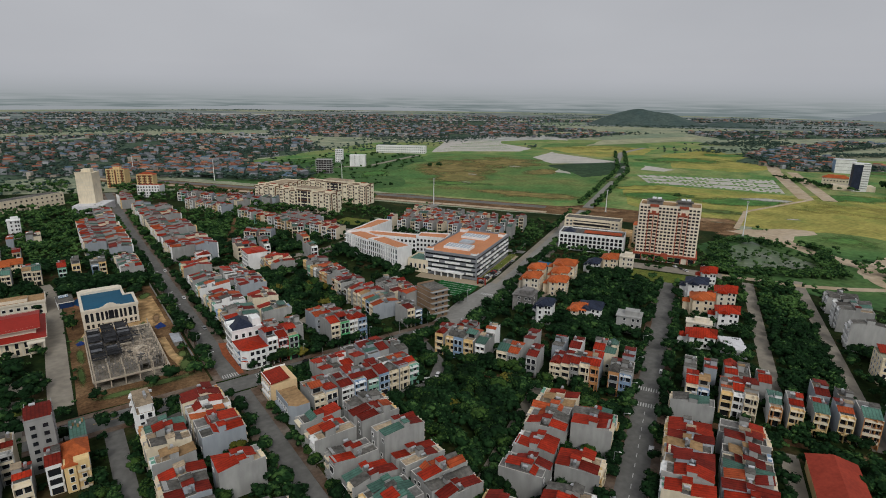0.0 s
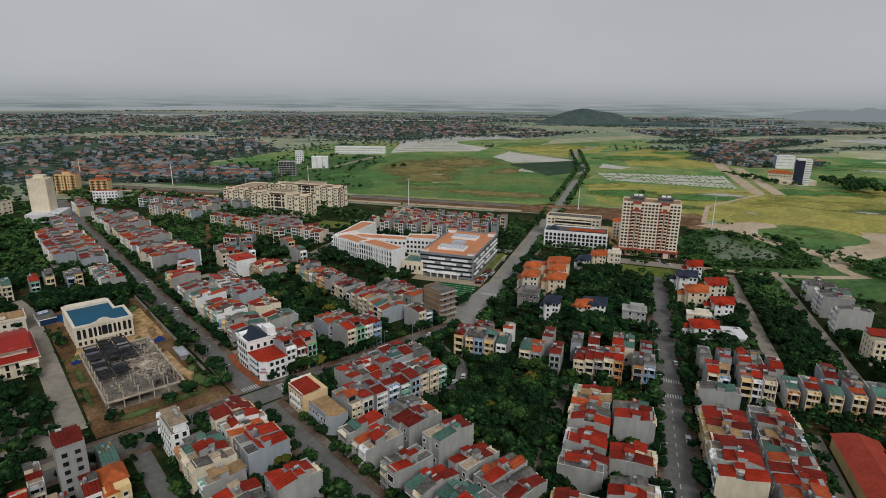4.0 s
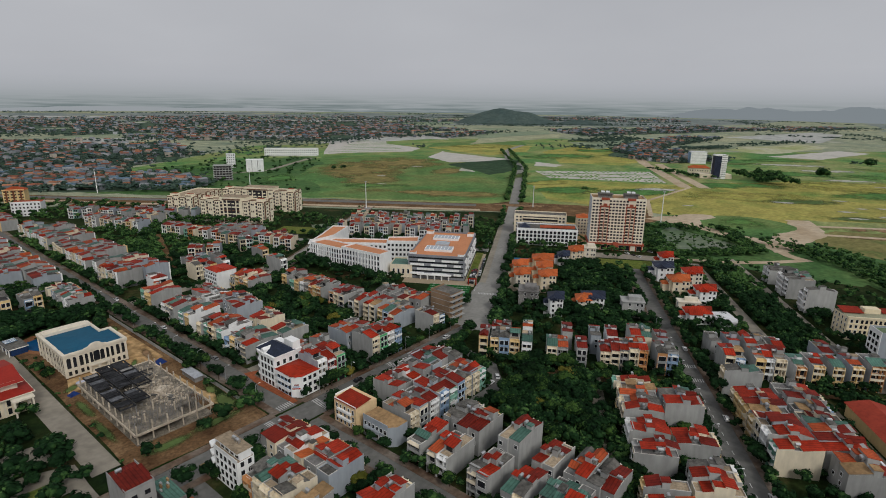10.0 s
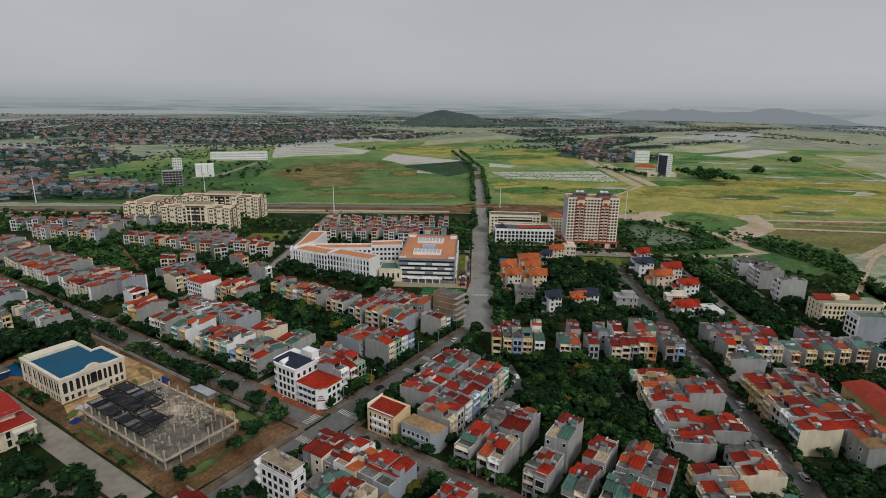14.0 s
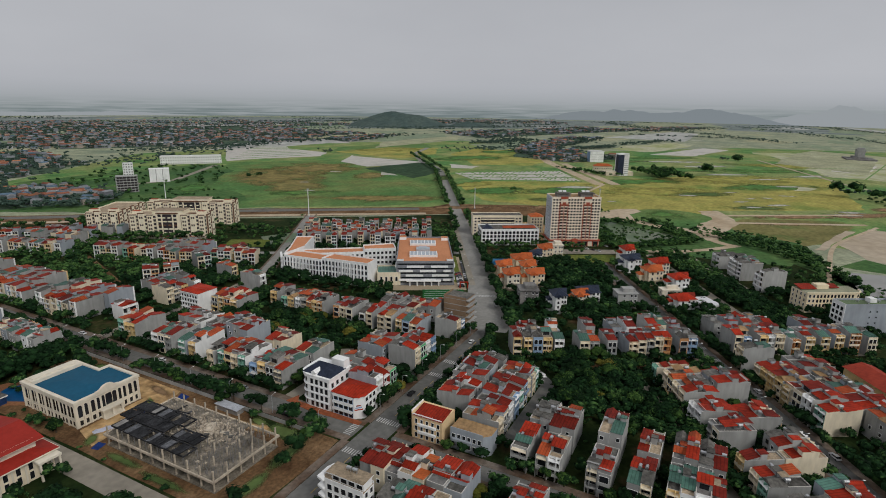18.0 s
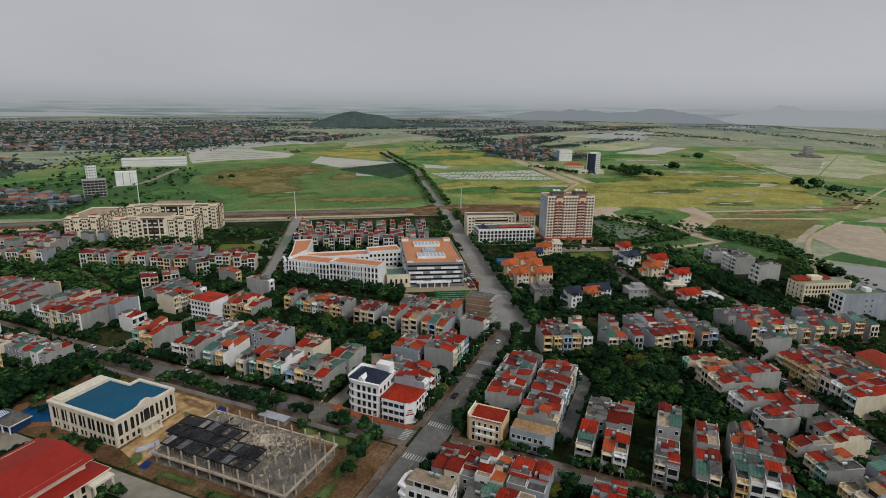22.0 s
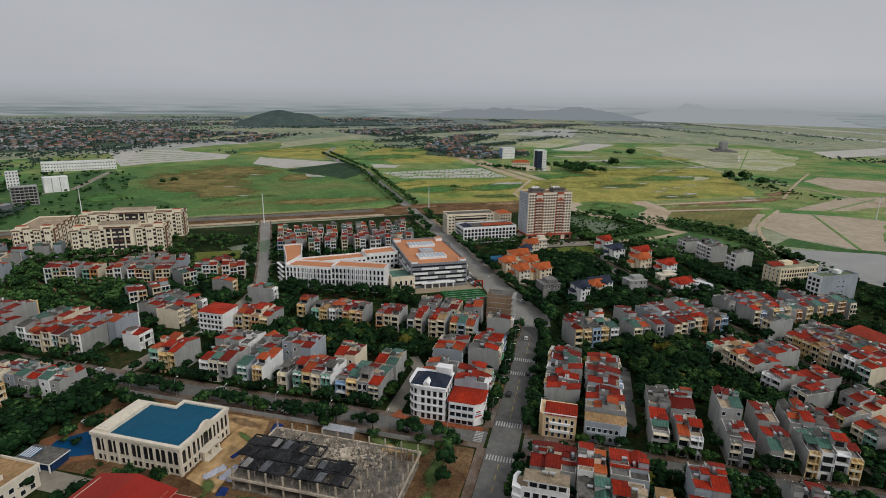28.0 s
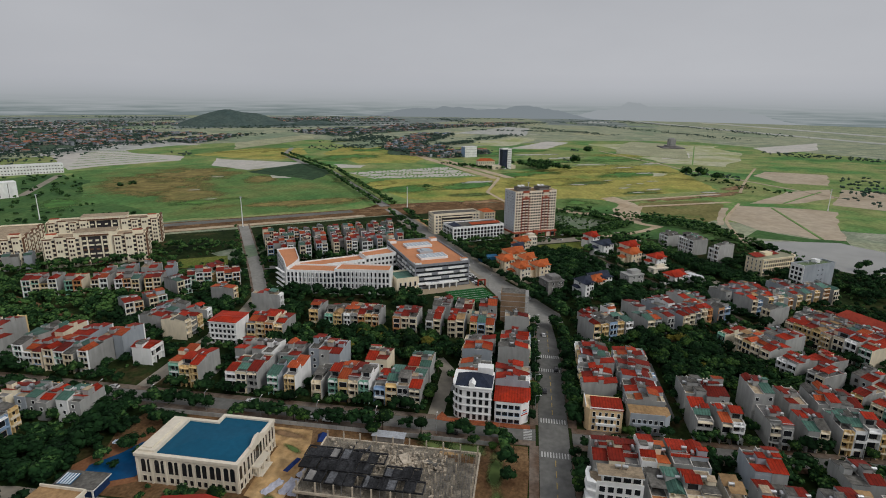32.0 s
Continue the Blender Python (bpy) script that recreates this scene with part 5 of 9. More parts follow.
part("entrance_canopy", Mesh().box(7, 31, -3.2, 0, 3.4, 4.1), WHITEW, t)
for s0, s1 in ((13, 24), (46, 57)):
    sk = part("skylight", Mesh().box(9, 29, s0, s1, 16.4, 18.0, 0, top=0), WHITEW, t)
    for q in range(7):
        part("skylight_pane", Mesh().box(9.6 + q * 2.75, 11.9 + q * 2.75, s0 + 0.6, s1 - 0.6, 18.0, 18.12), mat("frosted_glass", (0.45, 0.5, 0.55), 0.25, 0.1) if "frosted_glass" not in bpy.data.materials else bpy.data.materials["frosted_glass"], sk)
part("skylight", Mesh().box(14, 24, 30, 38, 16.4, 17.8).box(16, 22, 32, 36, 17.8, 18.6), bpy.data.materials["frosted_glass"], t)
for x0, y0, x1, y1 in ((0.6, 1, 5, 5), (35, 1, 39.4, 5), (0.6, 64, 6, 70), (34, 62, 39, 68)):
    part("stair_head", Mesh().box(x0, x1, y0, y1, 16.4, 18.6, 0, top=1), [WHITEW, ORDECK], t)

# the white school: two wings that meet at one end
def poly_wing(t, pts, h, cols=0, rows=4, name="wing"):
    c = Mesh().prism(pts, 0, h, 0, top=1)
    n = len(pts)
    for i in range(n):
        a, b = Vector(pts[i]), Vector(pts[(i + 1) % n])
        d = (b - a).normalized()
        q = Vector((-d.y, d.x)) * 0.5
        c.prism([tuple(a), tuple(b), tuple(b + q), tuple(a + q)], h, h + 0.9, 0)
    w = part(name, c, [WHITEW, ORDECK], t)
    xs, ys = [p[0] for p in pts], [p[1] for p in pts]
    take(sum(xs) / n, sum(ys) / n, (max(xs) - min(xs)) / 2.2, (max(ys) - min(ys)) / 2.2, 0)
    return w


t = thing("school_building", Matrix(), "white four-storey school with orange roof terraces and strip windows", "building")
WINGS = [([(190, 398), (193, 366), (207, 366), (205, 392), (203, 398)], 15.0), ([(193, 366), (197, 330), (210, 331), (207, 366)], 16.5),
         ([(190, 398), (203, 398), (214, 399), (242, 414), (234, 425), (208, 408)], 16.0), ([(205, 397.8), (205, 388), (230, 356), (240, 364), (214, 398.8)], 13.5),
         ([(230, 356), (245, 337), (257, 347), (240, 364)], 15.5)]
for pts, h in WINGS:
    poly_wing(t, pts, h)
sw = window_mesh(1.3, 2.6, BLUEWALL)
def face_windows(t, p, q, h, cols, rows, mesh, z0=0.8):
    a, b = Vector(p), Vector(q)
    ang = math.degrees(math.atan2((b - a).y, (b - a).x))
    nrm = Vector(((b - a).y, -(b - a).x)).normalized() * 0.06
    for i in range(cols):
        for j in range(rows):
            c = a.lerp(b, (i + 0.5) / cols) + nrm
            part("window", mesh, None, t, at=pose(c.x, c.y, z0 + j * (h - 0.6) / rows, 0, 0, ang))
face_windows(t, (190, 398), (193, 366), 15.0, 12, 4, sw)
face_windows(t, (193, 366), (197, 330), 16.5, 14, 4, sw)
face_windows(t, (234, 425), (208, 408), 16, 7, 4, sw)
face_windows(t, (230, 356), (245, 337), 15.5, 8, 4, window_mesh(1.6, 1.8, CEMENT))
face_windows(t, (205, 388), (230, 356), 13.5, 12, 4, window_mesh(1.6, 1.8, CEMENT))
for k in range(26):
    s = (k + 0.0) / 26
    c = Vector((190, 398)).lerp(Vector((193, 366)), s * 2) if s < 0.5 else Vector((193, 366)).lerp(Vector((197, 330)), s * 2 - 1)
    part("fin", Mesh().box(-0.7, 0, -0.14, 0.14, 1, 14.6 if s < 0.5 else 16.0), WHITEW, t, at=pose(c.x, c.y, 0, 0, 0, 3))
for k in range(5):
    part("gallery_floor", Mesh().box(-1.6, 0, 0, 14, k * 3.4 + 0.2, k * 3.4 + 0.6), WHITEW, t, at=pose(190, 399, 0, 0, 0, -45))
t = thing("school_hall", along((204, 327), (216, 308)), "low cream hall with green flat roof beside the school", "building")
shell(t, 16, 18, 8.5, CREAMW, GREENR, 1.0)
grid(t, window_mesh(1.4, 3.2, WHITEW), 4, 1, 1, 15, 3, 6)
claim(along((204, 327), (216, 308)), 16, 18)

# cream apartment blocks with dark central bays
BROWNP = mat("dark_brown_paint", (0.20, 0.11, 0.07), 0.8, 0.15)
APTP = mat("pale_cream_paint", (0.88, 0.80, 0.62), 0.75, 0.07, 0.1, 0.7, streak=0.3)
# flat dark colour that stands in for the shade of open recesses
SHADEP = mat("recess_shade_paint", (0.055, 0.05, 0.055), 0.85, 0.15)
def apartment(p0, p1, d, h, label, cols, bay):
    """Cream bays that stand before dark panels painted as shaded recesses, with stacked balconies; brown edging at the
    top of each bay.
    """
    M4 = along(p0, p1)
    w = math.hypot(p1[0] - p0[0], p1[1] - p0[1])
    t = thing("apartment_block", M4, label, "building", "apartment estate")
    claim(M4, w, d)
    shell(t, w, d, h, APTP, TILED, 1.0)
    fl = 6
    fh = (h - 1.0) / fl
    small = window_mesh(1.0, 1.5, BROWNP)

    def face(length, put, middle):
        n = max(2, round(length / 7.4))
        step = length / n
        for k in range(n):
            s0, s1 = k * step, (k + 1) * step
            if middle and abs((s0 + s1) / 2 - length / 2) < length * 0.13:
                continue
            up = (k % 2) * 1.5
            part("bay", Mesh().box(s0 + 1.1, s1 - 1.1, -1.3, 0.2, 0, h + up), APTP, t, at=put)
            part("brown_edge", Mesh().box(s0 + 0.9, s1 - 0.9, -1.55, 0.3, h + up, h + up + 0.6).box(s0 + 1.0, s0 + 1.35, -1.36, -0.1, 0.5, h + up), BROWNP, t, at=put)
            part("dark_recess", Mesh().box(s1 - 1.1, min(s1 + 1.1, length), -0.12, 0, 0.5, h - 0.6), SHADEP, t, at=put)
            for j in range(fl):
                part("balcony", Mesh().box(s1 - 1.1, min(s1 + 1.1, length - 0.1), -1.1, -0.13, 0.9 + j * fh, 2.0 + j * fh), APTP if k % 2 else CREAMW, t, at=put)
                for q in (-0.9, 0.9):
                    if k % 2 == 0 or j % 2:
                        part("window", small, None, t, at=put @ pose((s0 + s1) / 2 + q, -1.36, 1.5 + j * fh))

    face(w, Matrix(), bay)
    face(d, pose(w, 0, 0, 0, 0, 90), False)
    if bay:
        # flat panel in the shade colour darkens the central bay
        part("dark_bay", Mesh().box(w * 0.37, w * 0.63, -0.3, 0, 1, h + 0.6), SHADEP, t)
        for x in (0.37, 0.43, 0.57, 0.63):
            part("pier", Mesh().box(w * x - 0.5, w * x + 0.5, -1.0, 0.1, 0, h + 1.2), APTP, t)
        part("brown_edge", Mesh().box(w * 0.36, w * 0.64, -1.3, 0.2, h + 1.2, h + 2.2), BROWNP, t)
        part("attic", Mesh().box(w * 0.3, w * 0.7, 1, d - 1, h, h + 3.4, 0, top=1).box(w * 0.29, w * 0.71, 0.7, d - 0.7, h + 3.4, h + 3.8, 0, top=1), [APTP, TILED], t)
        for j in range(fl):
            for x in (0.385, 0.445, 0.51, 0.585):
                part("balcony", Mesh().box(w * x, w * x + (2.2 if j % 2 else 3.2), -1.3, -0.3, 1.6 + j * fh, 2.7 + j * fh), APTP if j % 3 else BROWNP, t)
    for x0 in (2, w - 9):
        part("roof_house", Mesh().box(x0, x0 + 7, 3, 9, h, h + 3.0, 0, top=1), [APTP, TERRA], t)
    return t


apartment(B(474, 412), B(474, 344), 18, 21.5, "long seven-storey cream apartment block with dark central bay", 20, True)
apartment(B(482, 454), B(482, 426), 54, 21.5, "deep seven-storey cream apartment block with brown bands", 8, False)
apartment(B(535, 424), B(535, 340), 18, 21.5, "rear cream apartment block with brown bands", 20, True)

# white colonnaded terrace and the beige offices behind it
M4 = along(B(450, 96), B(452, 44))
t = thing("colonnade_building", M4, "white five-storey building with rows of arched bays", "building")
claim(M4, 52, 22)
shell(t, 52, 22, 14, WHITEW, GREYR, 1.0)
am = Mesh()
n_ = 8
arc = [(-1.1, 0), (1.1, 0), (1.1, 1.7)] + [(1.1 * math.cos(a * math.pi / n_), 1.7 + 0.75 * math.sin(a * math.pi / n_)) for a in range(1, n_)] + [(-1.1, 1.7)]
am.face([(x, -0.1, z) for x, z in arc])
for (xa, za), (xb, zb) in zip(arc, arc[1:] + arc[:1]):
    am.face([(xa, -0.1, za), (xa, 0.2, za), (xb, 0.2, zb), (xb, -0.1, zb)])
ARCHW = am.data("arched_window", [GLASS])
grid(t, ARCHW, 15, 4, 0.6, 51.4, 0.7, 13.7, 0, 0, "arched_window")
grid(t, ARCHW, 6, 4, 0.8, 21.2, 0.7, 13.7, 0, -90, "arched_window")
for j in range(1, 5):
    part("floor_band", Mesh().box(-0.4, 52.4, -0.5, 0, j * 3.3 - 0.2, j * 3.3 + 0.15), WHITEW, t)
for k in range(16):
    part("pilaster", Mesh().box(0.2 + k * 3.4, 0.65 + k * 3.4, -0.4, 0, 0, 14), WHITEW, t)
part("roof_garden", Mesh().hip(2, 12, 6, 18, 14, 3.0), SLATE, t)
part("roof_sheet", Mesh().slope(20, 50, 3, 9, 15.2, 16, 0.15), TERRA, t)
M4 = along(B(488, 100), B(488, 52))
t = thing("office_building", M4, "beige four-storey office building with flat grey roof", "building")
claim(M4, 48, 16)
shell(t, 48, 16, 19, CREAMW, GREYR, 0.8)
grid(t, window_mesh(1.8, 1.5, WHITEW), 14, 6, 1, 47, 1, 19)
grid(t, window_mesh(1.6, 1.5, WHITEW), 4, 6, 1, 15, 1, 19, 0, -90)
# dark panel paints the shade of the open galleries
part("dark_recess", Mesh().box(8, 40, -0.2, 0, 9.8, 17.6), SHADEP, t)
for z in (3.0, 6.2, 9.4, 12.6, 15.8):
    part("gallery", Mesh().box(8, 40, -2, 0, z, z + 0.3).box(8, 40, -2, -1.9, z + 0.3, z + 1.2), CREAMW, t)
t = thing("office_wing", along(B(500, 42), B(500, 29)), "beige office wing with orange tiled roof", "building")
part("wall", Mesh().box(0, 13, 0, 14, 0, 16), CREAMW, t)
part("roof", Mesh().hip(0, 13, 0, 14, 16, 3, over=0.5), ORANGER, t)
grid(t, window_mesh(1.4, 1.5, WHITEW), 4, 5, 1, 12, 1, 16)

# cream corner building with a rounded front, and its white neighbour
M4 = along((291, 67), (309.5, 35))
t = thing("cream_hotel", M4, "cream four-storey building with rows of arched windows", "building")
claim(M4, 37, 15)
HOTELP = mat("warm_cream_paint", (0.86, 0.74, 0.52), 0.75, 0.07, 0.1, 0.7)
END = [(31 + 6 * math.sin(radians(a)), 6 - 6 * math.cos(radians(a))) for a in range(0, 91, 15)]
part("wall", Mesh().prism([(0, 0)] + END + [(37, 15), (0, 15)], 0, 12.6, 0, top=1), [HOTELP, mat("mossy_roof_screed", (0.36, 0.36, 0.25), 0.85, 0.2)], t)
part("parapet", Mesh().prism([(-0.3, -0.3)] + [(x + 0.3, y - 0.3) for x, y in END] + [(37.3, 6), (36.7, 6)] + [(x - 0.3, y + 0.3) for x, y in END[::-1]] + [(-0.3, 0.3)], 12.6, 13.4), HOTELP, t)
for j in range(1, 5):
    part("floor_band", Mesh().box(-0.3, 31, -0.35, 0, j * 3.1 - 0.2, j * 3.1 + 0.1), HOTELP, t)
for j in range(4):
    for i in range(11):
        part("arched_window", ARCHW, None, t, at=pose(6.8 + i * 2.25, 0, 0.7 + j * 3.05) @ Matrix.Diagonal((0.55, 1, 0.82, 1)))
    for a in (20, 45, 70):
        part("arched_window", ARCHW, None, t, at=pose(31 + 6 * math.sin(radians(a)), 6 - 6 * math.cos(radians(a)), 0.7 + j * 3.05, 0, 0, a) @ Matrix.Diagonal((0.5, 1, 0.82, 1)))
    for i in range(2):
        part("window", window_mesh(1.2, 1.7, WHITEW), None, t, at=pose(1.7 + i * 2.6, -0.06, 0.9 + j * 3.05))
    for i in range(4):
        part("window", window_mesh(1.0, 1.7, WHITEW), None, t, at=pose(-0.06, 2.2 + i * 3.5, 0.9 + j * 3.05, 0, 0, -90))
part("roof_sheet", Mesh().slope(0.4, 11, 7, 14.5, 13.2, 14.4, 0.2), RED, t)
part("roof_sheet", Mesh().slope(21, 27, 9, 14.5, 13.2, 14.2, 0.2), RED, t)
part("stair_head", Mesh().box(12, 20, 9, 14, 12.6, 15.2), HOTELP, t)
M4 = along((269.5, 57.5), (261, 52.6))
t = thing("white_house", M4, "tall white five-storey house with blank grey side wall", "house")
claim(M4, 9.8, 31)
shell(t, 9.8, 31, 17.2, BLUEWALL, mat("mossy_green_terrace", (0.17, 0.23, 0.13), 0.85, 0.2, obj=0.1), 1.0)
part("facade", Mesh().box(-0.1, 9.9, -0.3, 0, 0, 18.4), WHITEW, t)
grid(t, window_mesh(1.9, 2.1, WHITEW), 3, 5, 0.5, 9.3, 1.0, 17.2, -0.3)
for k in range(4):
    for q in range(2):
        part("window", window_mesh(0.8, 0.9, BLUEWALL), None, t, at=pose(9.86, 15 + 4 * q, 3 + k * 3.4, 0, 0, 90))
for x, y in ((3, 12), (6, 16), (4, 24)):
    part("water_tank", TANK, None, t, "stainless steel water tank", at=pose(x, y, 17.2))
part("stair_head", Mesh().box(1, 5, 18, 22, 17.2, 19.6), WHITEW, t)

# unfinished brick block by the bend of the avenue
M4 = along((166, 256), (166, 240))
t = thing("brick_building", M4, "unfinished five-storey building with raw brown brick wall", "building")
claim(M4, 14, 13)
part("wall", Mesh().box(0, 14, 0, 12, 0, 17, 0, top=1), [BRICKW, GREYR], t)
for j in range(1, 6):
    part("floor_slab", Mesh().box(-0.05, 14.05, -0.05, 0, j * 3.3 - 0.2, j * 3.3 + 0.1).box(14, 16, 0, 12, j * 3.3 - 0.3, j * 3.3), CEMENT, t)
for j in range(5):
    part("window", window_mesh(1.5, 1.6, CEMENT), None, t, at=pose(14.06, 4, j * 3.3 + 0.9, 0, 0, 90))
    part("window", window_mesh(1.5, 1.6, CEMENT), None, t, at=pose(14.06, 8.6, j * 3.3 + 0.9, 0, 0, 90))
part("parapet", Mesh().box(0, 14, 0, 0.2, 17, 18).box(0, 0.2, 0.2, 12, 17, 18), BRICKW, t)

# the wedding hall with a deep blue roof
HX, HY = 4.0, 331.5
t = thing("banquet_hall", pose(HX, HY, 0), "cream two-storey banquet hall with arched windows and blue roof", "building")
take(17, 350, 14.5, 20, 0)
HALL = [(0, 0), (26, 0), (26, 19), (21.5, 19), (21.5, 36), (0, 36)]
w_ = Mesh().prism(HALL, 0, 10.2)
part("wall", w_, mat("ivory_stucco", (0.76, 0.69, 0.57), 0.75, 0.08, 0.15, 0.6, streak=0.3), t)
IVORY = bpy.data.materials["ivory_stucco"]
part("roof", Mesh().prism([(0.9, 0.9), (25.1, 0.9), (25.1, 18.1), (20.7, 18.1), (20.7, 29.5), (0.9, 29.5)], 10.2, 10.7).hip(0.9, 20.7, 0.9, 29.5, 10.7, 0.5), POOLB, t, "deep blue sheet roof")
cm = Mesh()
for x0, x1, y0, y1 in ((-0.5, 26.5, -0.5, 0.9), (-0.5, 0.9, 0.9, 36.4), (25.1, 26.5, 0.9, 19.4), (20.7, 25.1, 18.1, 19.4), (20.7, 22, 19.4, 36.4), (0.9, 20.7, 35.4, 36.4)):
    cm.box(x0, x1, y0, y1, 10.2, 11.3)
part("cornice", cm, IVORY, t)
part("lower_cornice", Mesh().box(-0.25, 26.25, -0.25, 0, 9.4, 9.8).box(-0.25, 0, 0, 36, 9.4, 9.8).box(26, 26.25, 0, 19, 9.4, 9.8), IVORY, t)
part("terrace", Mesh().box(0.9, 20.7, 29.5, 35.4, 10.2, 12.0).box(2, 19, 31, 34.6, 12.0, 12.4), IVORY, t, "ivory roof terrace with stepped parapet")
gm = Mesh()
gp = [(8.2, 10.8), (17.8, 10.8), (17.8, 11.8), (16.2, 12.1), (14.8, 13.2), (13, 13.6), (11.2, 13.2), (9.8, 12.1), (8.2, 11.8)]
gm.face([(x, -0.75, z) for x, z in gp])
gm.face([(x, 0.3, z) for x, z in gp[::-1]])
for (xa, za), (xb, zb) in zip(gp, gp[1:] + gp[:1]):
    gm.face([(xa, -0.75, za), (xa, 0.3, za), (xb, 0.3, zb), (xb, -0.75, zb)])
part("gable", gm, IVORY, t)
def arch_mesh(w, h, name):
    am = Mesh()
    arc = [(-w / 2, 0), (w / 2, 0), (w / 2, h - w / 2)] + [(w / 2 * math.cos(a * math.pi / 8), h - w / 2 + w / 2 * math.sin(a * math.pi / 8)) for a in range(1, 8)] + [(-w / 2, h - w / 2)]
    am.face([(x, -0.04, z) for x, z in arc])
    k = 1 + 0.36 / w
    out = [(x * k, (z - h / 2) * (1 + 0.3 / h) + h / 2) for x, z in arc]
    for i in range(len(arc)):
        j = (i + 1) % len(arc)
        a, b, c, d = arc[i], arc[j], out[j], out[i]
        am.face([(d[0], -0.14, d[1]), (c[0], -0.14, c[1]), (b[0], -0.14, b[1]), (a[0], -0.14, a[1])], 1)
        am.face([(a[0], -0.14, a[1]), (b[0], -0.14, b[1]), (b[0], -0.04, b[1]), (a[0], -0.04, a[1])], 1)
        am.face([(d[0], 0.0, d[1]), (c[0], 0.0, c[1]), (c[0], -0.14, c[1]), (d[0], -0.14, d[1])], 1)
    return am.data(name, [GLASS, IVORY])
ARW, ARBIG, SQW = arch_mesh(1.7, 5.0, "arched_window"), arch_mesh(2.6, 5.4, "arched_window"), window_mesh(1.3, 2.0, IVORY)
for x in (1.7, 3.9, 6.6, 8.6, 17.4, 19.4, 22.0, 24.2):
    part("arched_window", ARW, None, t, at=pose(x, -0.02, 4.3))
    part("window", SQW, None, t, at=pose(x, -0.08, 0.9))
part("arched_window", ARBIG, None, t, at=pose(13, -0.02, 4.4))
for x in (10.6, 15.4):
    part("arched_window", ARW, None, t, at=pose(x, -0.02, 4.3))
for k in range(14):
    y = 1.8 + k * 2.45 + (k % 2) * -0.25
    part("arched_window", ARW, None, t, at=pose(-0.02, y, 4.3, 0, 0, -90))
    part("window", SQW, None, t, at=pose(-0.08, y, 0.9, 0, 0, -90))
for x in (0, 2.8, 5.3, 7.6, 9.6, 16.4, 18.4, 20.7, 23.1, 25.4):
    part("pilaster", Mesh().box(x, x + 0.6, -0.3, 0, 0, 9.4), IVORY, t)
for k in range(8):
    part("pilaster", Mesh().box(-0.3, 0, k * 5.05, k * 5.05 + 0.65, 0, 9.4), IVORY, t)
part("porch", Mesh().box(8.6, 17.4, -2.6, 0, 3.3, 4.0).box(8.8, 9.5, -2.4, -1.7, 0, 3.3).box(16.5, 17.2, -2.4, -1.7, 0, 3.3).box(12.6, 13.4, -2.4, -1.7, 0, 3.3).box(9, 17, -3.4, 0, 0, 0.4), IVORY, t)

# yard, pool and poolside kiosk beside the hall
patch("yard", soft([(-4, 239), (46, 239), (44, 392), (30, 396), (-4, 384)], 8, 1.5), 0.11, DIRT, "bare earth yard of the building site", "ground")
patch("sandy_yard", soft([(-1, 316), (30, 318), (42, 322), (42, 370), (32, 372), (31, 331), (3, 330)], 6, 2), 0.14, YSAND, "ochre sandy yard before the banquet hall", "ground")
patch("sandy_yard", soft([(33.5, 300), (35, 276), (37, 262), (44, 256), (43, 262), (38.5, 276), (37, 300)], 5, 1.2), 0.145, YSAND, "ochre sandy path on the building site", "ground")
patch("lawn_strip", soft([(36, 256), (44, 254), (44, 286), (41, 270)], 5, 1.5), 0.16, TOWNSOIL, "weedy grass strip on the site", "ground")
for cx, cy, rx, ry, a, ma in ((40, 262, 9, 5, 80, DARKB), (41, 275, 7, 3, 85, DARKB), (0, 300, 14, 2.6, 90, DARKB), (-1, 275, 16, 2.4, 90, DARKB), (30, 325, 8, 2, 60, DARKB), (38, 330, 10, 3, 80, EARTHB), (10, 249, 14, 4, 0, DARKB), (30, 250, 14, 4, 0, DARKB), (38, 372, 9, 4, 70, DARKB), (2, 320, 6, 3, 40, DARKB)):
    blot(cx, cy, rx * 1.4, ry * 1.4, a, 0.166 + 0.0006 * int(abs(cx)), ma, "weeds and soil on the building site", "weed_patch", "ground")
pl = [(6, 370), (14, 369), (22, 370), (27, 375), (24, 381), (17, 384), (9, 390), (3, 388), (1, 380)]
single("swimming_pool", Mesh().prism(soft(pl, 3, 1.2), 0, 0.35), POOLW, Matrix(), "blue curved swimming pool behind the hall", "pool")
single("pool_deck", Mesh().prism(soft([(4, 368), (29, 368), (33, 378), (26, 388), (8, 396), (-2, 390), (-1, 376)], 4, 1), 0, 0.22), mat("red_earth_deck", (0.30, 0.14, 0.07), 0.9, 0.2), Matrix(), "reddish paved deck around the pool", "deck", kind="structure")
t = thing("kiosk", along((-7, 390), (-6, 372)), "low poolside kiosk with flat grey terrace roof", "building")
take(-1, 381, 7, 10, 0)
part("wall", Mesh().box(0.6, 14.4, 0.6, 7.4, 0, 3.4), mat("navy_paint", (0.02, 0.05, 0.14), 0.7), t)
part("roof", Mesh().box(0, 15, -0.6, 8, 3.4, 3.9, 0, top=1), [WHITEW, GREYR], t)
for x in (0.4, 5, 10, 14.2):
    part("post", Mesh().box(x, x + 0.4, -0.5, -0.1, 0, 3.4), WHITEW, t)
aw = part("awning", Mesh().slope(1, 6, 1, 6, 4.0, 4.3, 0.1), BLUER, t)
for k in range(5):
    part("stripe", Mesh().slope(1.2 + k, 1.6 + k, 1, 6, 4.12, 4.42, 0.03), WHITEW, aw)
t = thing("parasol", pose(20, 388, 0), "blue and white striped pool parasol", "parasol")
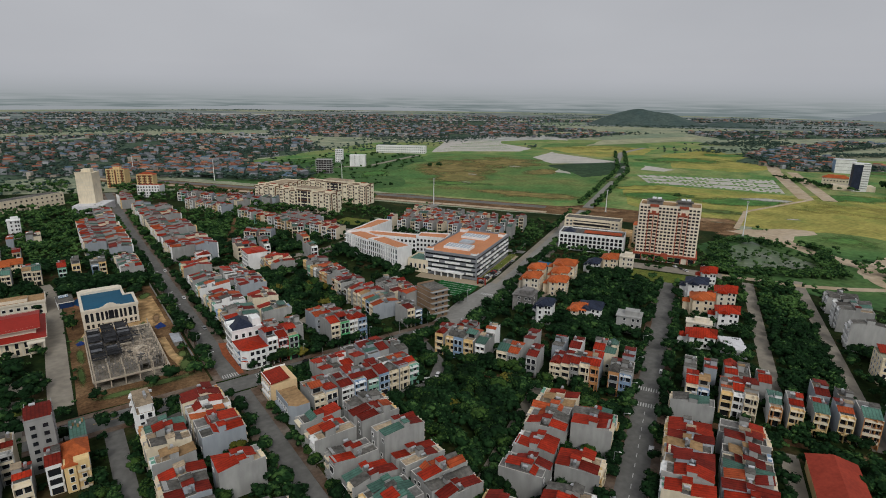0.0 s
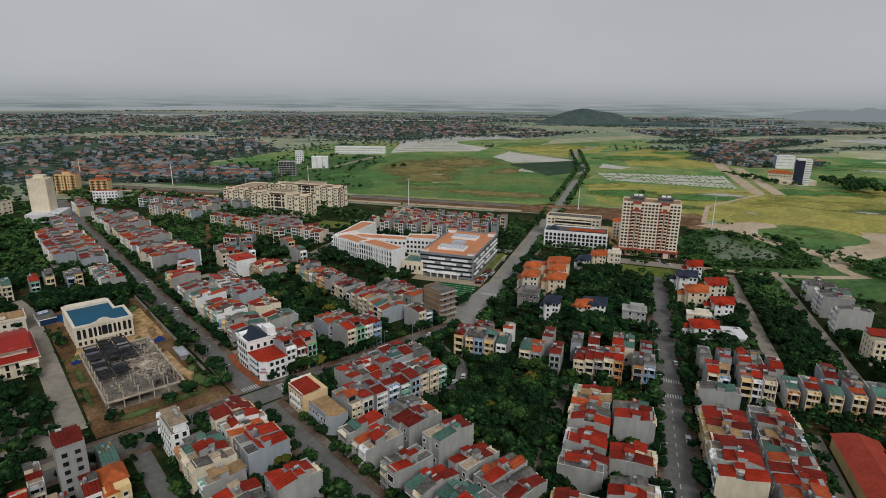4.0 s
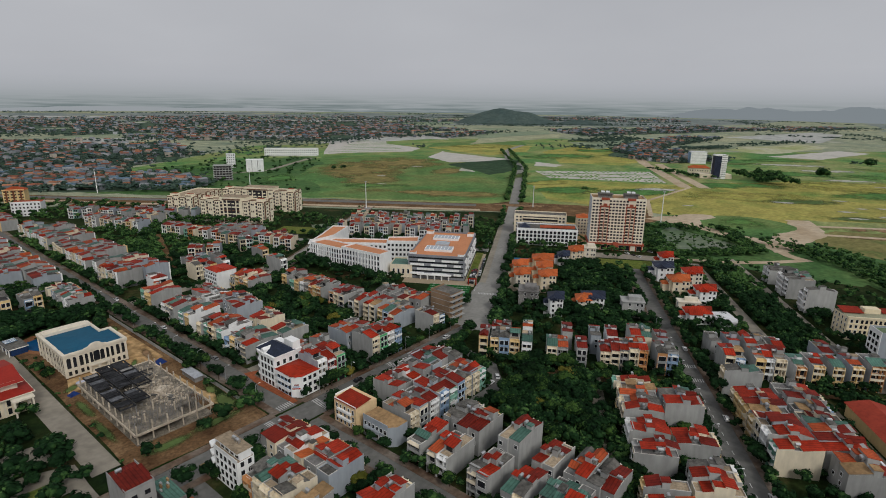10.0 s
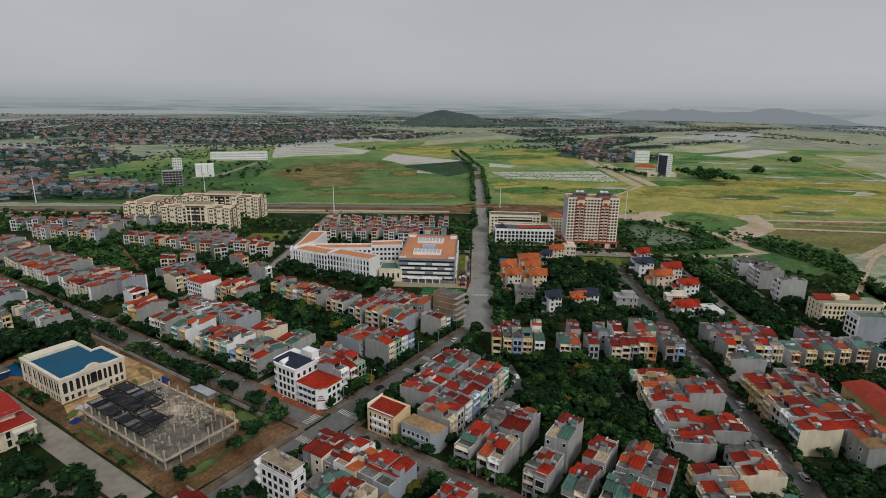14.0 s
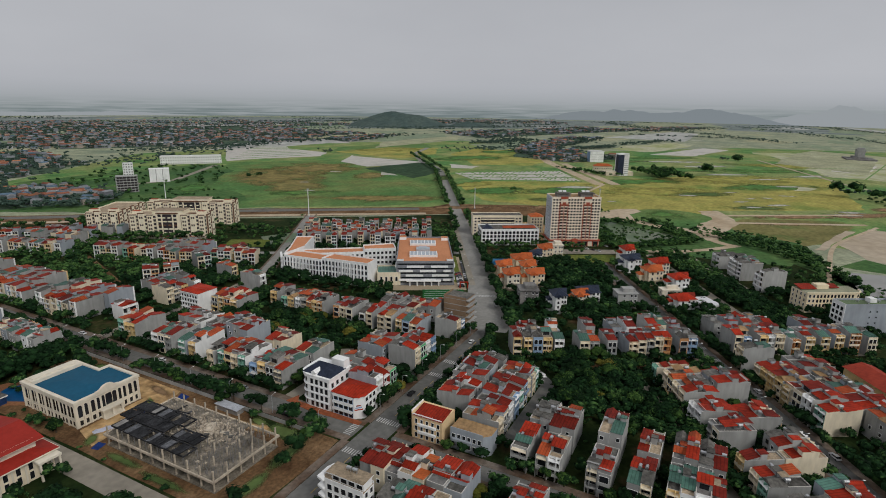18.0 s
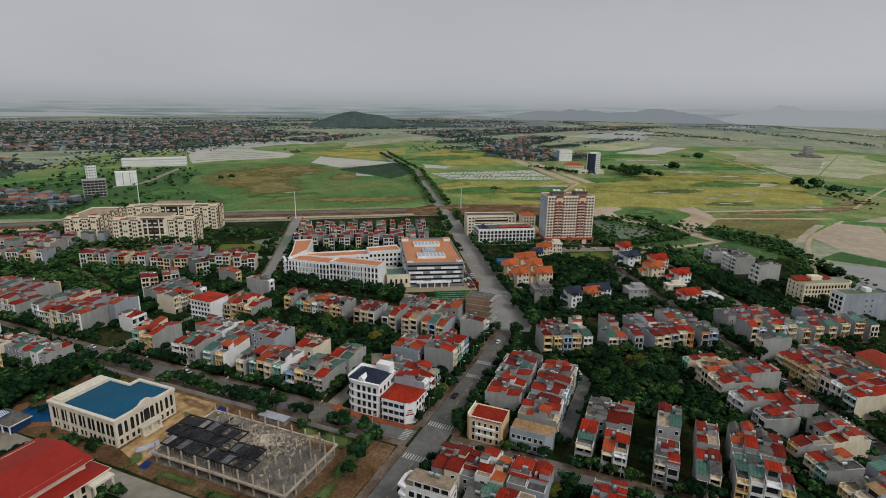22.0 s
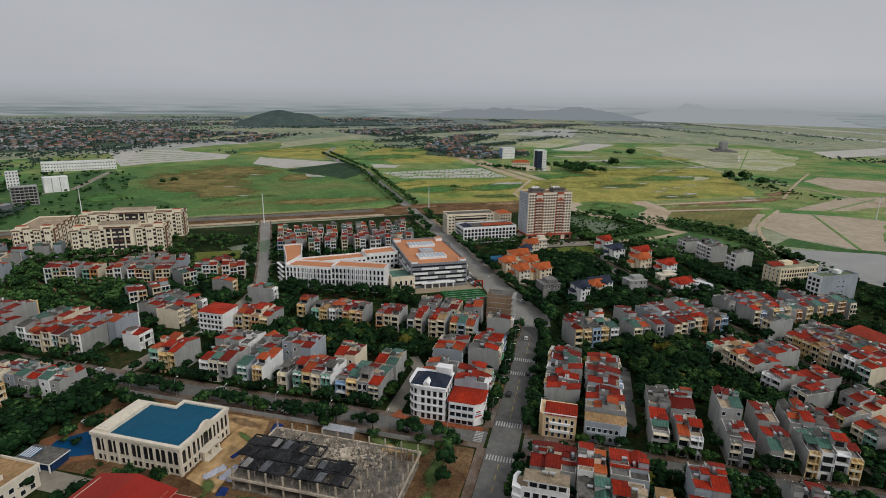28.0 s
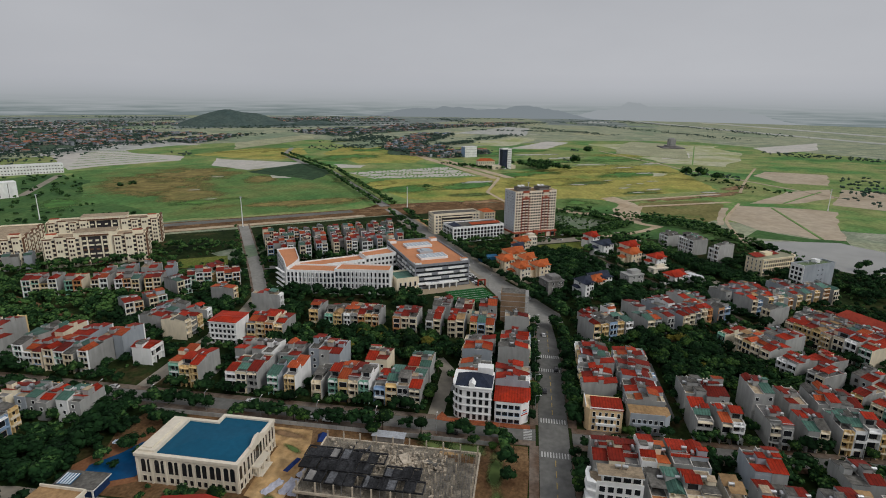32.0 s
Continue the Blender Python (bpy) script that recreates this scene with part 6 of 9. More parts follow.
part("pole", Mesh().tube(0, 0, 0, 2.6, 0.06), WHITEW, t)
cn = Mesh()
for k in range(12):
    a, b = 6.2832 * k / 12, 6.2832 * (k + 1) / 12
    cn.face([(1.7 * math.cos(a), 1.7 * math.sin(a), 2.2), (1.7 * math.cos(b), 1.7 * math.sin(b), 2.2), (0, 0, 2.9)], k % 2)
part("canopy", cn, [WHITEW, BLUEW], t)
t = thing("site_fence", Matrix(), "long pale concrete fence along the street", "fence")
for k in range(44):
    y = 252 + k * 3.2
    part("panel", Mesh().box(44.1, 44.25, y, y + 3.1, 0, 1.9), CEMENT, t)
take(44, 320, 0.8, 70, 0)
t = thing("shed", pose(39.5, 285, 0), "long site shed with white sheet roof", "shed")
part("wall", Mesh().box(0, 3.4, 0, 12, 0, 2.4), CEMENT_D, t)
part("roof", Mesh().slope(-0.4, 3.9, -0.4, 12.4, 2.4, 2.5, 0.12), mat("weathered_white_sheet", (0.46, 0.48, 0.52), 0.6, 0.15, 0.3, 1.2), t)

take(17, 321, 20, 9, 0)
take(37, 345, 6, 26, 0)

# the building site: a slab on columns, steel roof frames and rubble
t = thing("building_site", pose(3, 256, 0), "unfinished concrete frame with slab, bare columns and dark steel frames", "building site")
take(17.5, 284, 16, 30, 0)
CR = RUBBLE
part("ground_slab", Mesh().box(0, 29, 0, 56, 0, 0.5), CR, t)
part("floor_slab", Mesh().box(0, 18, 0, 56, 4.3, 4.7).box(18, 29, 14, 56, 4.3, 4.7).box(18, 25, 8, 14, 4.3, 4.7), CR, t)
PALEC = mat("pale_concrete", (0.56, 0.48, 0.38), 0.9, 0.22, 0.2, 1.0, isl=0.3)
for i in range(6):
    for j in range(10):
        x, y = 0.3 + i * 5.6, 0.3 + j * 6.1
        tall = 8.2 if (i in (0, 5) or j < 2) else rc.choice((5.0, 6.4, 7.6, 8.0))
        part("column", Mesh().box(x, x + 0.45, y, y + 0.45, 0.5, tall), PALEC, t)
part("edge_beam", Mesh().box(-0.5, 0, -0.5, 56.5, 4.2, 5.0).box(0, 29.5, -0.5, 0, 4.2, 5.0).box(29, 29.5, 0, 56.5, 4.2, 5.0).box(0, 29, 56, 56.5, 4.2, 5.0), PALEC, t)
FELTG = mat("faded_roofing_felt", (0.16, 0.165, 0.18), 0.75, 0.4, 0.3, 1.6)
DKST = mat("dark_roofing_felt", (0.05, 0.051, 0.056), 0.7, 0.5, 0.3, 1.6)
STRIPS = [(0.9, 28.5, 4), (0.9, 14.5, 2.4), (7.2, 33, 3.6), (7.2, 17, 2), (13.4, 40, 2.4), (13.4, 30, 1.2)]
for x0, ya, n_ in STRIPS:
    for j in range(int(n_ + 0.9)):
        y0 = ya + j * 6.2 + rc.uniform(-0.3, 0.3)
        z0 = 8.0 + rc.uniform(-0.4, 0.2)
        fr = Mesh().box(x0, x0 + 5.7, y0, y0 + 0.35, z0, z0 + 0.5).box(x0, x0 + 5.7, y0 + 5.6, y0 + 5.95, z0, z0 + 0.5).box(x0, x0 + 0.35, y0 + 0.35, y0 + 5.6, z0, z0 + 0.5).box(x0 + 5.35, x0 + 5.7, y0 + 0.35, y0 + 5.6, z0, z0 + 0.5).box(x0 + 0.35, x0 + 5.35, y0 + 2.8, y0 + 3.1, z0, z0 + 0.4)
        part("steel_frame", fr, DKST, t)
        for q in range(2):
            if rc.random() < 0.78:
                a0 = y0 + 0.2 + q * 2.8 + rc.uniform(-0.1, 0.2)
                part("felt_sheet", Mesh().slope(x0 + rc.uniform(-0.2, 0.4), x0 + 5.7 - rc.uniform(-0.1, 1.2), a0, a0 + rc.uniform(2.3, 2.8), z0 + rc.uniform(-0.3, 0.5), z0 + rc.uniform(0.2, 0.6), 0.06), rc.choice((DKST, DKST, DKST, DKST, DKST, FELTG, CEMENT_D)), t)
        for px_, py_ in ((x0 + 0.1, y0 + 0.1), (x0 + 5.4, y0 + 0.1)):
            part("prop", Mesh().box(px_, px_ + 0.2, py_, py_ + 0.2, 4.7, z0), CEMENT_D, t)
for k in range(12):
    x0, y0 = rc.uniform(9, 22), rc.uniform(26, 52)
    part("beam", Mesh().slope(-0.22, 0.22, -rc.uniform(1.5, 4), rc.uniform(1.5, 4), 0, rc.uniform(-0.6, 0.8), 0.35), rc.choice((PALEC, DKST, FELTG)), t, at=pose(x0, y0, 6.8, 0, 0, rc.choice((0, 90, 12, 80))))
for k in range(8):
    s_ = rc.uniform(1.0, 2.2)
    part("slab_fragment", Mesh().prism([(-s_, -s_ * 0.7), (s_ * 0.8, -s_), (s_, s_ * 0.6), (-s_ * 0.3, s_)], 0, 0.3), PALEC if k % 3 else GREYR, t, at=pose(rc.uniform(16, 25), rc.uniform(12, 34), 5.6, rc.uniform(-12, 12), rc.uniform(-12, 12), rc.uniform(0, 180)))
rub = Mesh()
for k in range(520):
    x, y = (rc.gauss(20, 3.4), rc.gauss(24, 7)) if rc.random() < 0.8 else (rc.uniform(2, 28), rc.uniform(10, 54))
    if not (1 < x < 28 and 9 < y < 54):
        continue
    s, hh = rc.uniform(0.2, 0.9), rc.uniform(0.15, 0.8)
    a_ = rc.uniform(0, 3.1)
    c_, d_ = math.cos(a_) * s, math.sin(a_) * s
    rub.prism([(x - c_, y - d_), (x + d_ * 0.6, y - c_ * 0.6), (x + c_, y + d_), (x - d_ * 0.7, y + c_ * 0.7)], 4.7, 4.7 + hh)
ob = part("rubble", rub, PALEC, t, "broken concrete and timber lying on the slab")
ob["kind"] = "stuff"
st = Mesh()
for k in range(700):
    x, y = (rc.uniform(1, 28), rc.uniform(1, 14)) if k % 2 else (rc.uniform(1, 28), rc.uniform(1, 55))
    st.box(x, x + 0.08, y, y + 0.08, 4.7, 4.7 + rc.uniform(1.0, 2.8))
ob = part("starter_bar", st, CEMENT_D, t, "thin props and starter bars")
ob["kind"] = "stuff"
for k, (x, y, a) in enumerate(((9, 322.6, -84), (10.2, 317.6, -70), (10, 314.6, -62), (19, 314.6, -82))):
    m = Mesh()
    for i in range(9):
        for j in range(5):
            e = i in (0, 8) or j in (0, 4)
            m.v.append((i * 1.05 - 4.2 + 0.2 * math.sin(j * 2.1), j * 0.8 - 1.6 + 0.2 * math.sin(i * 1.7), 0.0 if e else 0.25 + 0.22 * math.sin(i * 2.3 + x) * math.cos(j * 1.9)))
    for i in range(8):
        for j in range(4):
            m.f.append((i * 5 + j, i * 5 + 5 + j, i * 5 + 6 + j, i * 5 + 1 + j))
            m.m.append(0)
    single("tarpaulin_sheet", m, TARP, pose(x, y, 0.14, 0, 0, a + 60), "crumpled pale tarpaulin on bare earth", "tarpaulin", "tarpaulins")
single("tarpaulin_sheet", Mesh().hip(-4, 4, -1, 1, 0, 0.9), BTARP, pose(21, 320.8, 0.14, 0, 0, -14), "blue tarpaulin over building materials", "tarpaulin")
single("tarpaulin_sheet", Mesh().hip(-2.5, 2.5, -2, 2, 0, 2.4), BTARP, pose(38, 316, 0.1, 0, 0, 15), "dark blue tarpaulin over a stack", "tarpaulin")
single("tarpaulin_sheet", Mesh().hip(-2, 2, -1.6, 1.6, 0, 1.6), BTARP, pose(1, 314, 0.1, 0, 0, 15), "blue and white tarpaulin heap", "tarpaulin")

# corner houses at the first crossing
t = thing("mansard_house", along((60, 269.5), (60, 254)), "white five-storey corner house with dark slate mansard roof", "house")
claim(along((60, 269.5), (60, 254)), 15.5, 14)
RND = [(5.0 - 5.0 * math.cos(radians(a)), 5.0 - 5.0 * math.sin(radians(a))) for a in range(0, 91, 15)]
part("wall", Mesh().prism(RND + [(15.5, 0), (15.5, 14), (0, 14)], 0, 14.4), WHITEW, t)
part("cornice", Mesh().prism([(x - 0.5, y - 0.5) for x, y in RND] + [(16, -0.5), (16, 14.4), (-0.5, 14.4)], 14.4, 14.9), WHITEW, t)
part("roof", Mesh().hip(1.2, 15.5, 0.8, 11, 14.9, 3.6, over=0.3), SLATE, t, "dark slate hipped roof")
for j in range(4):
    for a in (20, 45, 70):
        part("window", window_mesh(1.0, 2.0, CEMENT), None, t, at=pose(5.0 - 5.05 * math.cos(radians(a)), 5.0 - 5.05 * math.sin(radians(a)), 1.0 + j * 3.4, 0, 0, a - 90))
part("stair_head", Mesh().box(9, 15.4, 10, 14, 14.2, 18.6), WHITEW, t)
part("dormer", Mesh().box(6.6, 8.9, -0.3, 3, 14.2, 16.2).hip(6.4, 9.1, -0.5, 4, 16.2, 1.0, inset=0), WHITEW, t)
grid(t, window_mesh(1.3, 2.1, CEMENT), 4, 4, 5.2, 15, 0.8, 14.2)
for j in range(1, 5):
    part("floor_band", Mesh().prism([(x - 0.35, y - 0.35) for x, y in RND] + [(15.9, -0.35), (15.9, 0.1), (5, 0.1), (0.1, 5)], j * 3.4 - 0.2, j * 3.4 + 0.05), WHITEW, t)
grid(t, window_mesh(1.3, 2.1, CEMENT), 3, 4, 5.2, 13.4, 0.8, 14.2, 0, -90)
for i in range(4):
    for j in range(4):
        part("window", window_mesh(1.1, 1.7, GREENGLASS), None, t, at=pose(15.56, 2 + i * 3.2, 1 + j * 3.15, 0, 0, 90))
t = thing("corner_house", along((60, 252.5), (60, 239)), "white three-storey corner house with red hipped roof", "house")
claim(along((60, 252.5), (60, 239)), 13.5, 12)
part("wall", Mesh().prism([(0, 0), (10.5, 0), (13.5, 3), (13.5, 12), (0, 12)], 0, 10), WHITEW, t)
for j, (a_, b_) in enumerate(((0.2, 3.6), (0.6, 3.2), (0.9, 2.9))):
    part("sign_bar", Mesh().box(a_, b_, -0.08, 0, 4.0 + j * 0.9, 4.5 + j * 0.9), RED if j != 1 else BLUEW, t, "painted sign bar on the corner wall", at=pose(10.5, 0, 0, 0, 0, 45))
part("roof", Mesh().prism([(-0.5, -0.5), (10.8, -0.5), (14, 2.8), (14, 12.3), (-0.5, 12.3)], 10, 10.2).hip(-0.3, 13, 0.3, 12, 10.2, 1.6), RED, t)
for j in range(3):
    part("balcony", Mesh().box(0.5, 10, -1.2, 0, 3.1 * j + 2.9, 3.1 * j + 3.1).box(0.5, 10, -1.2, -1.1, 3.1 * j + 3.1, 3.1 * j + 3.9), WHITEW, t)
grid(t, window_mesh(1.8, 2.2, BLUEW), 4, 3, 0.4, 10.2, 0.6, 9.9)
for i in range(3):
    for j in range(3):
        part("window", window_mesh(1.6, 1.8, WHITEW), None, t, at=pose(13.56, 4.6 + i * 2.6, 0.8 + j * 3.1, 0, 0, 90))
t = thing("corner_house", along((61, 217), (61, 203)), "cream yellow three-storey corner house with red roof", "house")
claim(along((61, 217), (61, 203)), 14, 11)
part("wall", Mesh().prism([(1.5, 0), (14, 0), (14, 11), (0, 11), (0, 1.8)], 0, 9.6), mat("pale_yellow_paint", (0.78, 0.57, 0.33), 0.75, 0.08, 0.1, 0.7), t)
part("roof", Mesh().slope(2, 14.2, -0.3, 8, 9.9, 10.8, 0.12), RED, t)
part("parapet", Mesh().box(1.5, 14, 0, 0.25, 9.6, 10.4).box(0, 0.25, 1.8, 11, 9.6, 10.4), WHITEW, t)
grid(t, window_mesh(1.0, 1.9, WHITEW), 5, 3, 2, 13.6, 0.8, 9.5)
for j in range(1, 3):
    part("balcony", Mesh().box(4, 11.6, -0.9, 0, j * 3.1 - 0.1, j * 3.1 + 0.8), WHITEW, t)
t = thing("corner_house", along((62, 200), (62, 184.5)), "blue grey two-storey corner house with tan flat roof", "house")
claim(along((62, 200), (62, 184.5)), 15.5, 8)
part("wall", Mesh().prism([(0, 0), (13, 0), (15.5, 2.5), (15.5, 8), (0, 8)], 0, 8.2, 0, top=1), [BLUEWALL, TANR], t)
part("parapet", Mesh().box(0, 13, 0, 0.2, 8.2, 8.9), BLUEWALL, t)
grid(t, window_mesh(1.2, 1.7, WHITEW), 6, 2, 0.4, 12.8, 1.4, 8.0)
part("balcony", Mesh().box(1, 9, -1.1, 0, 3.9, 4.9), BLUEWALL, t)
M4 = along((13, 220), (13, 204.5))
t = thing("white_building", M4, "white five-storey corner building with rounded balcony end", "building")
claim(M4, 15.5, 7)
part("wall", Mesh().prism([(1.5, 0), (15.5, 0), (15.5, 6), (0.6, 6), (-0.4, 5.4), (-0.5, 3), (0.2, 1)], 0, 12.4, 0, top=1), [WHITEW, TILED], t)
part("top_floor", Mesh().box(3.2, 15.2, 1.3, 5.4, 12.4, 15.0), WHITEW, t)
part("roof_slab", Mesh().box(1.8, 15.5, 0.3, 6.0, 15.0, 15.4, 0, top=1), [WHITEW, TILED], t)
part("parapet", Mesh().box(1.5, 15.5, 0, 0.25, 12.4, 13.2).box(1.5, 15.5, 5.75, 6, 12.4, 13.2), WHITEW, t)
grid(t, window_mesh(1.7, 2.0, WHITEW), 5, 4, 2, 15, 0.8, 12.6)
grid(t, window_mesh(2.2, 1.9, WHITEW), 4, 1, 3.4, 15, 12.7, 15, 1.3)
for j in range(4):
    for q in range(2):
        part("window", window_mesh(1.3, 1.8, WHITEW), None, t, at=pose(15.56, 1.8 + 2.6 * q, 0.9 + j * 3.1, 0, 0, 90))
for j in range(1, 5):
    part("balcony", Mesh().prism([(-1.4, 0), (1.4, -0.8), (1.4, 0.2), (-0.2, 2), (-0.3, 5.5), (0.6, 7.4), (-0.6, 7.4), (-1.5, 5)], j * 3.1 - 0.2, j * 3.1 + 0.55), WHITEW, t)
for k in range(2):
    part("water_tank", TANK, None, t, "stainless steel water tank", at=pose(8 + 2.2 * k, 4, 15.4))
M4 = along((108, 404), (108, 388))
t = thing("white_building", M4, "white four-storey corner building with red roof rim", "building")
claim(M4, 15, 14)
part("wall", Mesh().box(0, 15, 0, 14, 0, 12.6), WHITEW, t)
part("roof", Mesh().box(-0.3, 15.3, -0.3, 14.3, 12.6, 12.9).hip(0.5, 14.5, 0.5, 8, 12.9, 1.3), RED, t)
grid(t, window_mesh(1.4, 1.6, WHITEW), 6, 4, 0.6, 14.4, 1, 12.4)
for j in range(1, 5):
    part("floor_band", Mesh().box(-0.3, 15.3, -0.5, 0, j * 3.1 - 0.2, j * 3.1), WHITEW, t)

patch("red_paving", soft([(57.5, 238), (60, 238), (60, 271), (64, 274), (58, 276), (56.5, 262)], 4, 0.5), 0.27, mat("red_brick_paving", (0.36, 0.11, 0.05), 0.9, 0.2, 0.3, 1.2), "red brick paving round a corner house", "pavement")
patch("plaza", soft([(-62, 232), (-15.5, 230), (-15.5, 262), (-30, 268), (-62, 262)], 6, 1), 0.15, OLDROAD, "pale paved plaza with planted islands", "pavement")
patch("lawn_island", soft([(-44, 240), (-22, 240), (-20, 247), (-44, 249)], 4, 0.6), 0.3, TOWNSOIL, "grass island on the plaza", "lawn")
patch("lawn_island", soft([(-60, 252), (-22, 252), (-22, 257), (-60, 258)], 4, 0.6), 0.3, LAWN, "grass island on the plaza", "lawn")
patch("plaza", soft([(-60, 272), (-15.5, 270), (-15.5, 284), (-60, 288)], 6, 1), 0.14, OLDROAD, "pale paved path before the hall", "pavement")
# houses west of the lane
t = thing("grey_building", pose(-18.4, 206, 0), "six-storey grey rendered building with dark red terrace roof", "building")
take(-14.5, 213, 4, 7, 0)
part("wall", Mesh().box(0, 7.8, 0, 13, 0, 19.6, 0, top=1), [CEMENT, DRED], t)
part("parapet", Mesh().box(0, 7.8, 0, 0.2, 19.6, 20.4).box(0, 0.2, 0.2, 13, 19.6, 20.4).box(7.6, 7.8, 0.2, 13, 19.6, 20.4), CEMENT, t)
part("terrace_roof", Mesh().slope(-0.1, 7.9, 0.3, 8.5, 20.1, 21.0, 0.1), DRED, t)
grid(t, window_mesh(1.5, 1.5, CEMENT), 2, 6, 0.4, 7.4, 1.6, 19.6)
for i in range(4):
    for j in range(6):
        part("window", window_mesh(1.3, 1.4, CEMENT), None, t, at=pose(7.86, 1.8 + i * 3.1, 1.8 + j * 3, 0, 0, 90))
part("water_tank", TANK, None, t, "stainless steel water tank", at=pose(2.4, 10.5, 19.6))
t = thing("orange_house", pose(-9.6, 190, 0), "yellow house with bright orange tiled hipped roofs", "house")
take(-6, 196.5, 4, 7, 0)
part("wall", Mesh().box(0, 7, 0, 13, 0, 10.2), YELLOWW, t)
part("roof", Mesh().hip(0.4, 7, 4, 13, 10.2, 2.8, over=0.6), ORANGER, t)
part("roof", Mesh().hip(-0.2, 3.6, -0.6, 6.5, 9.4, 1.6, inset=0, over=0.3), ORANGER, t)
part("bay", Mesh().box(0.2, 3.2, -0.7, 0, 0, 9.4), YELLOWW, t)
for j in range(3):
    part("balcony", Mesh().box(3.5, 6.8, -1.0, 0, 0.2 + j * 3.1, 0.4 + j * 3.1).box(3.5, 6.8, -1.0, -0.9, 0.4 + j * 3.1, 1.2 + j * 3.1), CREAMW, t)
grid(t, window_mesh(1.1, 1.8, WHITEW), 2, 3, 0.2, 6.8, 0.8, 9.8, -0.75)
for j in range(3):
    for i in range(3):
        part("window", window_mesh(1.0, 1.7, WHITEW), None, t, at=pose(7.06, 2.2 + i * 3.8, 0.9 + j * 3.1, 0, 0, 90))
row((-14.2, 191), (-9.8, 191), 12.5, "4.3:10.5", front=(WHITEW, "white"), roof=(DRED, "dark red"))
row((-22.8, 189), (-17.6, 189), 12, "5:8.5", front=(CREAMW, "cream"), roof=(RED, "red"))
row((-26.4, 204), (-22, 204), 14, "4.2:11.5", front=(CEMENT, "grey"), roof=(DRED, "dark red"))
row((-31, 196), (-26.6, 196), 13, "4.3:9.5", front=(CREAMW, "cream"), roof=(RED, "red"))
t = thing("low_house", pose(-7.2, 207, 0), "low unfinished house with cluttered green terrace", "house")
take(-4, 212, 5, 7, 0)
part("wall", Mesh().box(0, 5, 0, 13, 0, 9.2, 0, top=1), [CEMENT_D, GREENR], t)
grid(t, window_mesh(1.1, 1.4, CEMENT), 2, 3, 0.3, 4.7, 1.2, 9.0)
for k in range(6):
    part("crate", Mesh().box(0.4 + k * 0.7, 1.0 + k * 0.7, 6.5 + 1.6 * (k % 3), 7.6 + 1.6 * (k % 3), 9.2, 9.8 + 0.3 * (k % 2)), TANR if k % 2 else CEMENT, t)
t = thing("assembly_hall", pose(-46, 314.5, 0), "cream hall with large dark red two-tier roof", "building")
take(-29.7, 331, 18, 18, 0)
part("wall", Mesh().box(0, 32.5, 0, 33, 0, 7.8), CREAMW, t)
part("roof", Mesh().hip(0, 32.5, 0, 33, 8.2, 3.0, over=1.5), DREDH, t)
part("eave", Mesh().box(-1.7, 34.2, -1.7, 34.7, 7.8, 8.15), IVORY, t)
part("clerestory", Mesh().box(6, 30, 4.5, 28.5, 9.0, 12.4), IVORY, t)
part("upper_roof", Mesh().hip(4, 31.8, 2.6, 30.2, 12.0, 2.6, inset=0, over=0.2), DREDH, t)
part("upper_eave", Mesh().box(3.9, 31.9, 2.5, 30.3, 11.75, 11.98), IVORY, t)
part("portal", Mesh().box(26, 33.2, -4.2, 0, 6.6, 7.4).box(26.3, 26.9, -4, -3.4, 0, 6.6).box(32.3, 32.9, -4, -3.4, 0, 6.6), IVORY, t)
grid(t, window_mesh(1.3, 2.6, IVORY), 8, 2, 1.5, 31, 0.9, 7.6)
grid(t, window_mesh(1.3, 2.6, IVORY), 8, 2, 1.5, 31.5, 0.9, 7.6, 0, -90)
for k in range(9):
    part("pilaster", Mesh().box(0.2 + k * 3.9, 0.75 + k * 3.9, -0.3, 0, 0, 7.8), IVORY, t)
t = thing("office_building", pose(-60, 373, 0), "long cream two-storey office with tan roof terrace", "building")
take(-36, 381, 25, 9, 0)
part("wall", Mesh().box(0, 48, 0, 15, 0, 7.2), IVORY, t)
part("roof", Mesh().box(-0.5, 48.5, -0.5, 15.5, 7.2, 7.6, 0, top=1).box(8, 40, 4, 11, 7.6, 9.4, 0, top=1), [IVORY, TANR], t)
grid(t, window_mesh(1.6, 1.6, WHITEW), 14, 2, 1, 47, 1, 7.2)
part("parapet", Mesh().box(-0.5, 48.5, -0.5, -0.1, 7.6, 8.5).box(48.1, 48.5, -0.1, 15.5, 7.6, 8.5), IVORY, t)
t = thing("long_hall", pose(*B(150, -62), 0, 0, 0, 30), "long yellow hall with brick red tiled roof", "building")
take(*[sum(q) / 2 for q in zip(B(150, -62), B(203, -48))], 27, 8, 30)
part("wall", Mesh().box(0, 53, 0, 14, 0, 5.6), YELLOWW, t)
part("roof", Mesh().hip(0, 53, 0, 14, 5.6, 3.0, inset=2, over=0.8), mat("brick_red_tiles", (0.36, 0.055, 0.032), 0.7, 0.15, 0.15, 0.9), t)
grid(t, window_mesh(1.2, 1.6, WHITEW), 12, 1, 1, 52, 1.6, 4)

